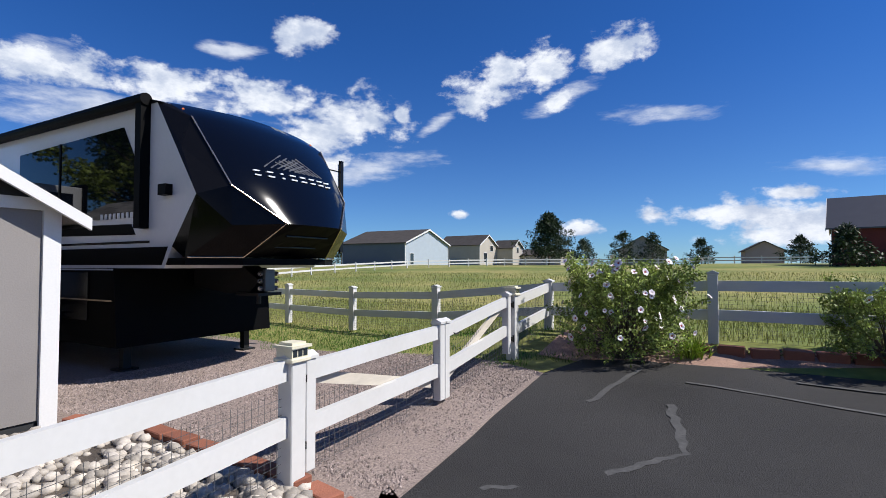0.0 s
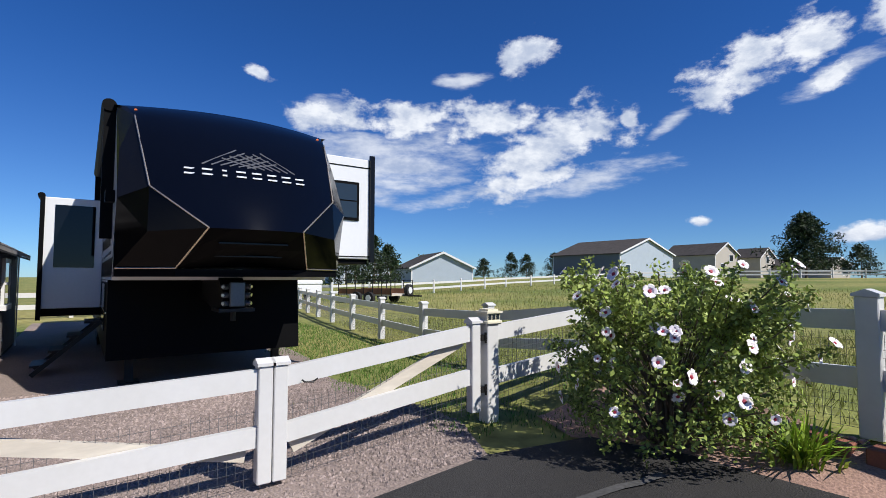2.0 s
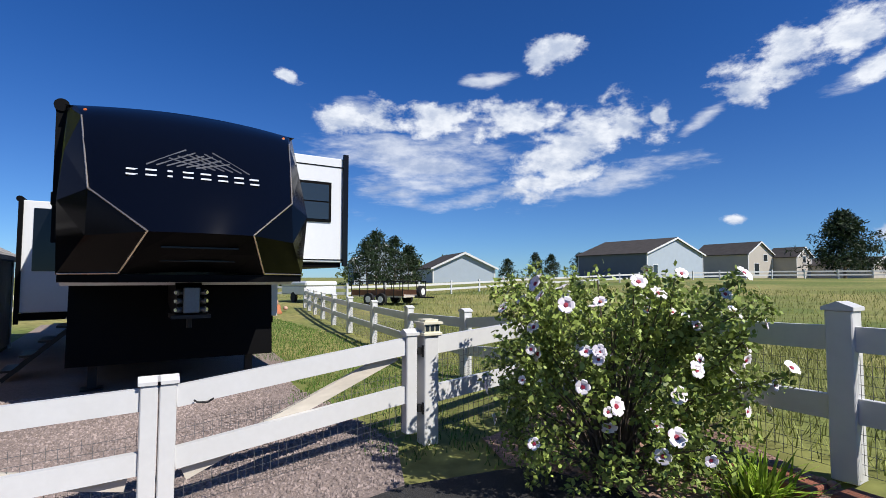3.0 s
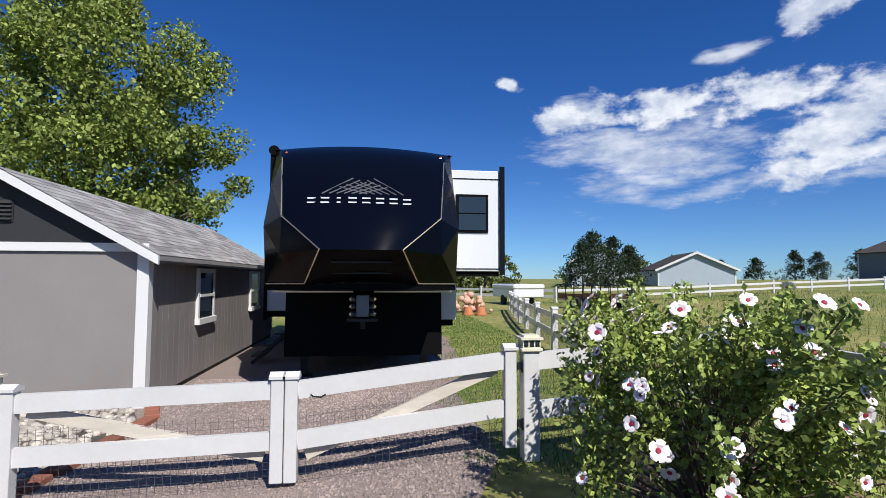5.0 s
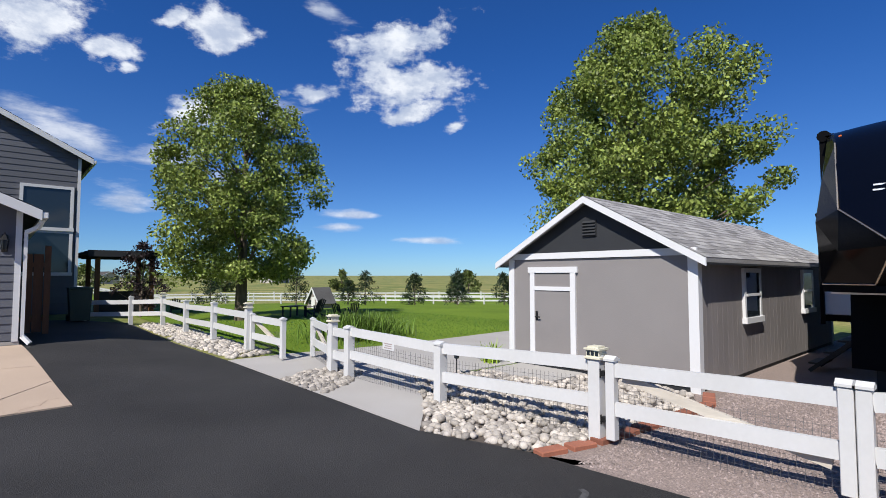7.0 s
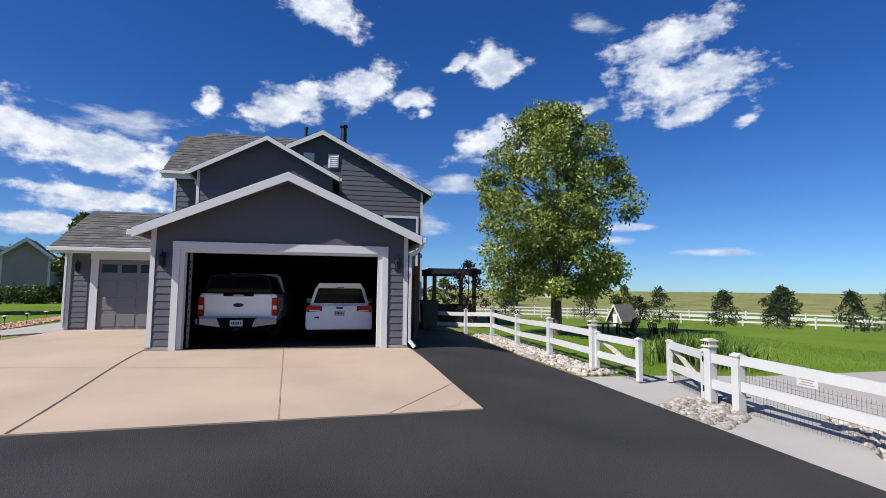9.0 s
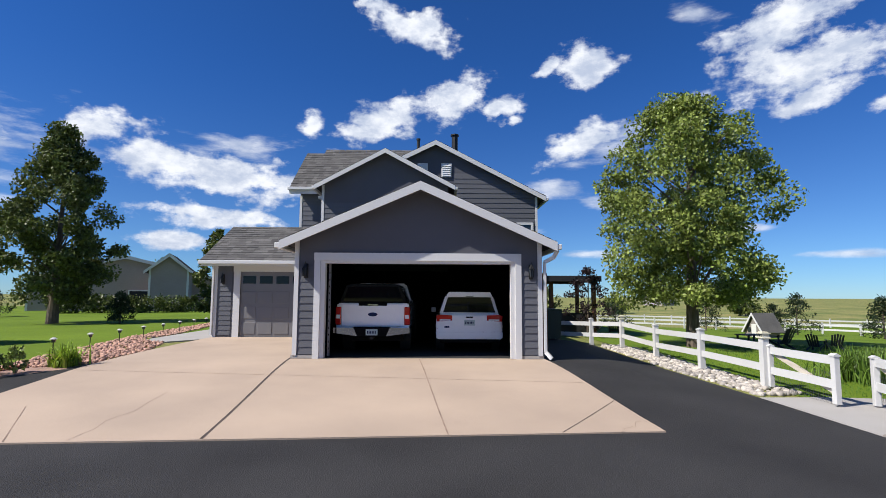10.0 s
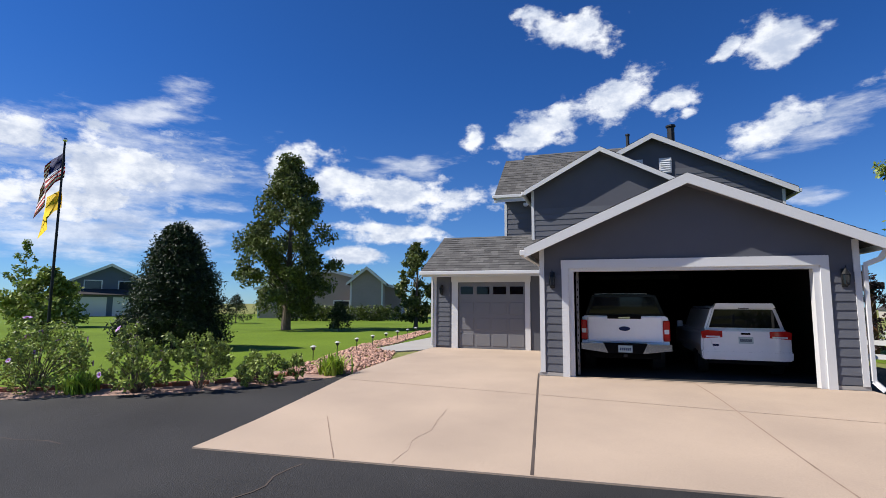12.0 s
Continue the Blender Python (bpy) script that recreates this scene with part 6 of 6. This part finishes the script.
def flagpole():
    x, y = -25.6, 10.25
    p = thing("flagpole", "tall dark flagpole with two drooping flags", "flagpole", at=pose(x, y, G(x, y)) @ Matrix.Scale(.78, 4))
    part("pole", rod((0, 0, -.2), (.0, 0, 9.9), .075, .045, n=10), M_STEEL, p)
    bm = bmesh.new()
    bmesh.ops.create_icosphere(bm, subdivisions=2, radius=.11, matrix=Matrix.Translation((0, 0, 9.98)))
    part("finial", bm, M_CHROME, p, smooth=True)

    def cloth(name, u0, u1, v0, v1, z_top, fly, hoist, m, label=""):
        bm = bmesh.new()
        g = []
        for i in range(5):
            u = u0 + (u1 - u0) * i / 4
            row = []
            for j in range(3):
                v = v0 + (v1 - v0) * j / 2
                d = u * fly
                row.append(bm.verts.new((-d * .42 + .12 * math.sin(u * 9), -.35 * d * .5 + .13 * math.sin(u * 8 + v * 2), z_top - v * hoist - d * .88 * u ** .35)))
            g.append(row)
        for a, b in zip(g, g[1:]):
            for j in range(2):
                bm.faces.new((a[j], a[j + 1], b[j + 1], b[j]))
        bmesh.ops.solidify(bm, geom=bm.faces[:], thickness=.006)
        return part(name, bm, m, p, label, smooth=True)
    for k in range(13):
        cloth("flag_stripe", .42 if k < 7 else 0, 1, k / 13, (k + 1) / 13, 9.6, 2.4, 1.5, M_REDFLAG if k % 2 == 0 else M_WHITEFLAG)
    cloth("flag_canton", 0, .42, 0, 7 / 13, 9.6, 2.4, 1.5, M_BLUEFLAG, "blue flag corner")
    cloth("lower_flag", 0, 1, 0, 1, 7.7, 1.8, 1.1, M_YELLOWFLAG, "yellow lower flag")


flagpole()

# ---- front garden ----
hibiscus("tall shrub with lilac flowers by the drive", -14.2, 4.0, 1.2, .55, 71, flowers=9, clumps=90, per=33, leaf=.065, white=False)
hibiscus("round dark shrub with lilac flowers by the drive", -16.2, 3.6, 1.3, .85, 72, flowers=16, clumps=130, per=39, leaf=.065, white=False)
hibiscus("loose leafy green shrub by the drive", -13.35, 4.6, 1.0, .55, 73, flowers=0, clumps=60, per=28, leaf=.065, shoots=12)
hibiscus("low spreading green shrub by the drive", -12.5, 5.3, .55, .5, 74, flowers=0, clumps=70, per=33, leaf=.065)
hibiscus("thin green garden plant by the drive", -12.0, 5.75, .44, .18, 75, flowers=0, clumps=16, per=16, leaf=.08)
blade_clump("day_lily", "green lily clump beside the drive", -11.6, 6.5, .35, .5, 220, 76, M_BLADE, w=.018)
blade_clump("day_lily", "green lily clump beside the drive", -15.2, 3.75, .4, .42, 260, 77, M_BLADE, w=.018)
brick_row("low brick edging of the front flower bed", [(-12.3, 6.3), (-12.8, 5.5), (-13.7, 4.75), (-15.5, 3.95), (-18, 2.8), (-22, 1.2)], (.3, .12, .1))
tree("round_tree", "broad rounded green tree across the lawn", -40, 20, 3.6, 2.7, .4, 81, clumps=110, per=60, leaf=.26, trunk_r=.15)
tree("young_tree", "thin young tree on the front lawn", -51, 25.6, 6.6, 1.4, 1.6, 82, clumps=50, per=36, leaf=.2, trunk_r=.06)
tree("round_tree", "green shade tree behind the lawn", -44, 50, 6.0, 3.0, 1, 83, clumps=70, per=50, leaf=.35, trunk_r=.2)
tree("round_tree", "green shade tree behind the lawn", -50, 60, 7.0, 4.5, 1, 84, clumps=80, per=50, leaf=.4, trunk_r=.2)
tree("round_tree", "green shade tree behind the lawn", -38, 60, 6.0, 4, 1, 85, clumps=80, per=50, leaf=.4, trunk_r=.2)
tree("rose_bush", "leafy rose bush at the end of the walk", -14.4, 24.5, 3.2, 1.2, .3, 86, clumps=60, per=40, leaf=.14, trunk_r=.04)


def hedge(label, a, b, h, w, seed, n=2600):
    rng = np.random.default_rng(seed)
    t = thing("hedge", label, "hedge")
    a, b = np.array(a), np.array(b)
    c = a + (b - a) * rng.uniform(0, 1, (n // 20, 1)) + rng.normal(0, w * .3, (n // 20, 2))
    z = np.array([G(*p) for p in c])[:, None] + rng.uniform(.15, h, (n // 20, 1))
    v, f = leaves(rng, np.concatenate([c, z], 1), np.full((n // 20, 3), .25), 30, .22)
    mesh_from("hedge_leaves", v, f, M_LEAF_D, t)


hedge("clipped dark green hedge before the neighbour's house", (-35, 38), (-25.5, 42.5), 1.2, 1.2, 5, 5000)


# ---- neighbouring buildings ----
def simple_house(name, label, x, y, z, rot, w, d, h, rise, wall, roof, category="house", wins=(), doors=(), side_wall=None, over=.4, trim=M_TRIM):
    """Ridge along local y, gable on local -y; windows are (face, u, z, w, h)."""
    t = thing(name, label, category, at=pose(x, y, z, 0, 0, rot))
    k = .2
    part("wall", box((-w / 2, -d / 2, -.5), (w / 2, -d / 2 + k, h)), wall, t)
    part("wall", box((-w / 2, d / 2 - k, -.5), (w / 2, d / 2, h)), wall, t)
    for s in (-1, 1):
        part("wall", box((min(s * w / 2, s * (w / 2 - k)), -d / 2 + k, -.5), (max(s * w / 2, s * (w / 2 - k)), d / 2 - k, h)), side_wall or wall, t)
        part("gable", prism([(-w / 2, h), (w / 2, h), (0, h + rise)], "y", s * d / 2 - (k if s > 0 else 0), s * d / 2 + (0 if s > 0 else k)), wall, t)
        e = h - rise * over / (w / 2)
        part("roof", prism([(s * (w / 2 + over), e + .1), (0, h + rise + .12), (0, h + rise - .02), (s * (w / 2 + over), e - .04)], "y", -d / 2 - over, d / 2 + over), roof, t)
        part("barge_board", prism([(s * (w / 2 + over), e + .12), (0, h + rise + .14), (0, h + rise - .2), (s * (w / 2 + over), e - .16)], "y", -d / 2 - over - .06, -d / 2 - over - .002), trim, t)
        part("corner_trim", box((min(s * (w / 2 + .02), s * (w / 2 - .16)), -d / 2 - .04, 0), (max(s * (w / 2 + .02), s * (w / 2 - .16)), -d / 2 - .001, h)), trim, t)
    for face, u, zz, ww, hh in wins:
        if face == "f":
            wn_ = part("window", box((u - ww / 2 - .12, -d / 2 - .06, zz - .12), (u + ww / 2 + .12, -d / 2 - .001, zz + hh + .12)), trim, t)
            part("pane", box((u - ww / 2, -d / 2 - .08, zz), (u + ww / 2, -d / 2 - .061, zz + hh)), M_WINDOW, wn_)
        else:
            s = -1 if face == "l" else 1
            X = s * w / 2
            wn_ = part("window", box((min(X, X + s * .06), u - ww / 2 - .12, zz - .12), (max(X + s * .001, X + s * .06), u + ww / 2 + .12, zz + hh + .12)), trim, t)
            part("pane", box((min(X + s * .061, X + s * .08), u - ww / 2, zz), (max(X + s * .061, X + s * .08), u + ww / 2, zz + hh)), M_WINDOW, wn_)
    return t


# the barn's long walls are coloured darker than its gable to paint their shade
simple_house("barn", "large blue-grey outbuilding across the meadow", 61.5, -89.4, 1.2, -90, 17, 15.6, 4.4, 2.9, M_BLUEWALL, M_ROOF, "barn", wins=(("f", -6.2, .1, 1.2, 2.2),), side_wall=M_NAVYSHADE)
simple_house("neighbour_house", "two-storey beige neighbour's house beyond the meadow", 62, -124, 1.4, -95, 9, 13, 5.2, 2.6, M_BEIGE, M_ROOF, wins=(("f", -1.5, .6, 1.6, 2.4), ("f", 1.8, 3.6, 1.4, 1.4), ("r", 0, 3.4, 1.5, 1.4)))
simple_house("neighbour_house", "lower beige wing of the neighbour's house", 53, -131, 1.4, -95, 6, 6, 4.6, 2.0, M_BEIGE, M_ROOF, wins=(("f", 0, 3.2, 1.0, 1.4),))
simple_house("neighbour_garage", "long low garage with a dark roof", 46, -137, 1.6, -95, 9, 16, 2.4, 1.6, M_BEIGE, M_ROOF, wins=(("f", 2, .2, 2.8, 1.8),))
simple_house("neighbour_house", "white-grey two-storey neighbour's house behind dark pines", 77, -41, -.8, -108, 9, 14, 4.9, 2.4, M_BLUEWALL, M_ROOF, wins=(("f", -2, .8, 1, 1.5), ("f", 0, .8, 1, 1.5), ("r", -4, 3.4, 1.2, 1.4)))
simple_house("neighbour_garage", "pale grey gabled garage beside the neighbour's house", 66, -49, .0, -108, 9.6, 12, 2.7, 2.2, M_BLUEWALL, M_ROOF)
simple_house("neighbour_house", "small far grey house among trees", 15.5, -112, 1.4, 10, 9, 8, 3.0, 2.6, M_BEIGE, M_ROOF, wins=(("f", 1, .8, 1.4, 1.4),))
simple_house("neighbour_house", "small far dark cabin on the rise", -5.6, -111, 1.5, 5, 6, 6, 2.4, 1.6, M_GREYWALL, M_ROOF, wins=(("f", 1, .8, 1.0, 1.0),))
simple_house("red_barn", "dark red barn with a ribbed metal roof", -17.5, -61, 1.2, 80, 8, 17, 3.6, 2.9, M_REDWALL, M_METALROOF, "barn", wins=(("l", 6.2, .8, 1.2, 1.2), ("l", 3.2, .8, 1.2, 1.2)))
simple_house("neighbour_house", "low grey neighbour's house across the lawn", -36.5, 51, -.4, 20, 16, 9, 3.6, 2.0, M_GREYWALL, M_ROOF, wins=(("f", 1.2, .9, 1.6, 1.3), ("f", 5.2, 0, 1.1, 2.0)))
simple_house("neighbour_porch", "white-trimmed gabled porch of the neighbour's house", -30.6, 47.3, -.4, 20, 3.4, 5, 4.3, 1.4, M_GREYWALL, M_ROOF)
simple_house("neighbour_house", "blue-grey two-storey house with white garage doors", -66, 45, -.1, 55, 7.4, 9, 4.2, 1.9, M_NAVYSHADE, M_ROOF, wins=(("f", -1.7, 2.9, 1.6, 1.2), ("f", 1.7, 2.9, 1.6, 1.2)))
nb = thing("garage_block", "white double garage front of the blue-grey house", "garage", at=pose(-61.8, 42, -.1, 0, 0, 55))
part("wall", box((-5, -1, -.3), (5, 1.5, 2.5)), M_NAVYSHADE, nb)
part("roof", prism([(-1.5, 2.5), (1.6, 3.5), (1.6, 3.4), (-1.5, 2.4)], "x", -5.3, 5.3), M_ROOF, nb)
for s in (-1, 1):
    part("garage_door", box((s * 2.4 - 2.1, -1.06, 0), (s * 2.4 + 2.1, -1.001, 2.2)), M_TRIM, nb, "white garage door")
for k, (x, y, r) in enumerate(((24, 190, 20), (34, 200, 0), (75, 175, 30))):
    simple_house("distant_house", "distant low house on the plain", x, y, -.9, r, 6, 8, 2.0, 1.4, (M_BEIGE, M_GREYWALL)[k % 2], M_ROOF, wins=(("f", -2, .8, 1.4, 1.3), ("f", 2, .8, 1.4, 1.3)))

# ---- far fences ----
FAR = "white rail fences"


def far_line(label, pts, gap=2.6, h=1.05, z=None):
    spots = []
    for (xa, ya), (xb, yb) in zip(pts, pts[1:]):
        n = max(1, int(math.hypot(xb - xa, yb - ya) / gap))
        spots += [(xa + (xb - xa) * i / n, ya + (yb - ya) * i / n) for i in range(n)]
    spots.append(pts[-1])
    fence_run(label, [(x, y, G(x, y)) for x, y in spots], h=h, rails=(.72, .32), rail_h=.16)


far_line("white rail fence on the far side of the meadow", [(40, -9), (30.5, -17), (31.5, -23), (35.5, -37), (35.5, -54), (28, -68), (18, -76), (-4, -80), (-30, -80)], 3.0)
far_line("white rail fence beyond the mown lawn", [(6, 57), (17, 52), (32, 43), (35, 38), (38, 33), (48, 24), (60, 12)], 2.7)
far_line("second white rail fence on the plain", [(4, 70), (24, 64), (44, 52), (60, 38)], 3.0)
far_line("white rail fence across the end of the yard", [(22, -6), (20, 2), (19, 8)], 2.5)

# ---- far trees ----
conifer("large wind-shaped pine on the meadow's edge", 25.5, -81, 8.2, 4.0, 91, clumps=240, per=40, leaf=.5, base=.14, rough=.45)
conifer("smaller pine on the meadow's edge", 20.5, -84, 4.2, 2.4, 92, clumps=90, per=26, leaf=.4)
for k, (x, y, h, r) in enumerate(((55.2, -30.5, 6.6, 3.4), (56, -33.5, 6.0, 2.8), (57, -36, 5.0, 2.4), (54.5, -29, 5.4, 2.6), (82, -86, 5, 2.4), (86, -85, 5.6, 2.4), (90, -80, 4.2, 2.2), (95, -76, 4, 2.2), (79, -92, 5.4, 2.6),
                                  (12.5, -104, 6, 3), (4, -100, 4.5, 2.4), (17, -100, 6.5, 3), (-9.5, -92, 4, 2.6), (-9, -55, 3.4, 2.0))):
    conifer("dark green pine among the neighbours' houses", x, y, h, r, 100 + k, clumps=110, per=26, leaf=.42, base=.05, rough=.3)
for k, (x, y, h, r) in enumerate(((24.2, 27.7, 2.6, 1.3), (26.9, 25.4, 2.9, 1.2), (25.2, 36.8, 3.2, 1.5), (24, 38, 2.4, 1.3), (30, 23, 2.6, 1.2), (20, 41, 3.4, 1.6), (13, 44, 2.6, 2.0), (40, 28, 3.4, 1.6), (34, 33, 2.8, 1.4))):
    conifer("young pine planted on the lawn", x, y, h, r, 130 + k, clumps=80, per=24, leaf=.22, base=.05)
for k, (x, y, h, r) in enumerate(((50, 84, 4, 3), (30, 92, 4, 3), (8, 88, 4, 4), (64, 62, 4, 3), (18, 100, 5, 4), (100, -60, 5, 4), (104, -48, 5, 4), (98, -68, 5, 4), (94, -30, 6, 4), (90, -22, 6, 4), (60, -14, 4, 3), (57, -18, 4.5, 2.5))):
    tree("far_tree", "distant rounded green tree", x, y, h, r, .4, 150 + k, clumps=50, per=30, leaf=.5, trunk_r=.15, material=M_LEAF_D)

# ---- parked trailers and oddments by the paddock ----
u = thing("utility_trailer", "black steel utility trailer with wooden sides", "trailer", at=pose(24.2, -16.9, G(24.2, -16.9), 0, 0, 115))
part("deck", box((-1.0, -1.8, .42), (1.0, 1.8, .5)), M_WOOD, u)
for s in (-1, 1):
    part("side_board", box((s * 1.0 - .02, -1.8, .5), (s * 1.0 + .02, 1.8, .78)), M_CEDAR, u)
    for k in range(7):
        part("stake", box((s * 1.03 - .015, -1.8 + k * .59, .4), (s * 1.03 + .015, -1.76 + k * .59, 1.25)), M_STEEL, u)
    part("rail", box((s * 1.03 - .015, -1.8, 1.22), (s * 1.03 + .015, 1.8, 1.26)), M_STEEL, u)
    for y in (-.4, .45):
        w_ = part("wheel", rod((s * 1.05, y, .3), (s * 1.25, y, .3), .32, n=18), M_RUBBER, u)
        part("rim", rod((s * 1.25, y, .3), (s * 1.26, y, .3), .17, n=14), M_TRIM, w_)
part("spare_wheel", rod((-.3, 1.9, .7), (-.3, 2.1, .7), .33, n=18), M_RUBBER, u, "spare tyre with white rim")
part("spare_rim", rod((-.3, 2.1, .7), (-.3, 2.115, .7), .18, n=14), M_TRIM, u)
part("drawbar", beam((0, 1.8, .42), (0, 3.0, .42), .08, .08), M_STEEL, u)
c = thing("camping_trailer", "low white folding camping trailer in the meadow", "trailer", at=pose(29.5, -14.1, G(29.5, -14.1), 0, 0, 100))
part("body", box((-1.0, -1.6, .45), (1.0, 1.6, .95), bevel=.05), M_RVWHITE, c)
part("roof", box((-1.05, -1.65, .955), (1.05, 1.65, 1.25), bevel=.08), M_RVWHITE, c)
for s in (-1, 1):
    part("wheel", rod((s * .85, 0, .3), (s * 1.02, 0, .3), .3, n=18), M_RUBBER, c)
for k in range(6):
    new("field_stone", stone_mesh("field_stone", k, M_REDROCK, .8))
pile = thing("stone_pile", "heap of red field stones by the fence", "stones", at=pose(22.4, -9.6, G(22.4, -9.6)))
loose = [o for o in bpy.data.objects if o.name.startswith("field_stone")]
rng = random.Random(12)
for k in range(34):
    o = loose[k] if k < len(loose) else new("field_stone", loose[k % 6].data)
    o.parent = pile
    q = rng.uniform(0, 1)
    o.matrix_basis = pose(rng.gauss(0, .45 * (1 - q * .6)), rng.gauss(0, .5 * (1 - q * .6)), .1 + q * .75, rng.uniform(0, 90), 0, rng.uniform(0, 360)) @ Matrix.Scale(rng.uniform(.14, .26), 4)


def pot(x, y):
    p = thing("flower_pot", "terracotta flower pot turned upside down", "pot", "terracotta pots", at=pose(x, y, G(x, y)))
    part("pot", rod((0, 0, 0), (0, 0, .36), .23, .16, n=18), M_CLAY, p)
    part("rim", rod((0, 0, 0), (0, 0, .08), .25, .245, n=18), M_CLAY, p)


pot(20.4, -9.3)
pot(20.3, -9.85)
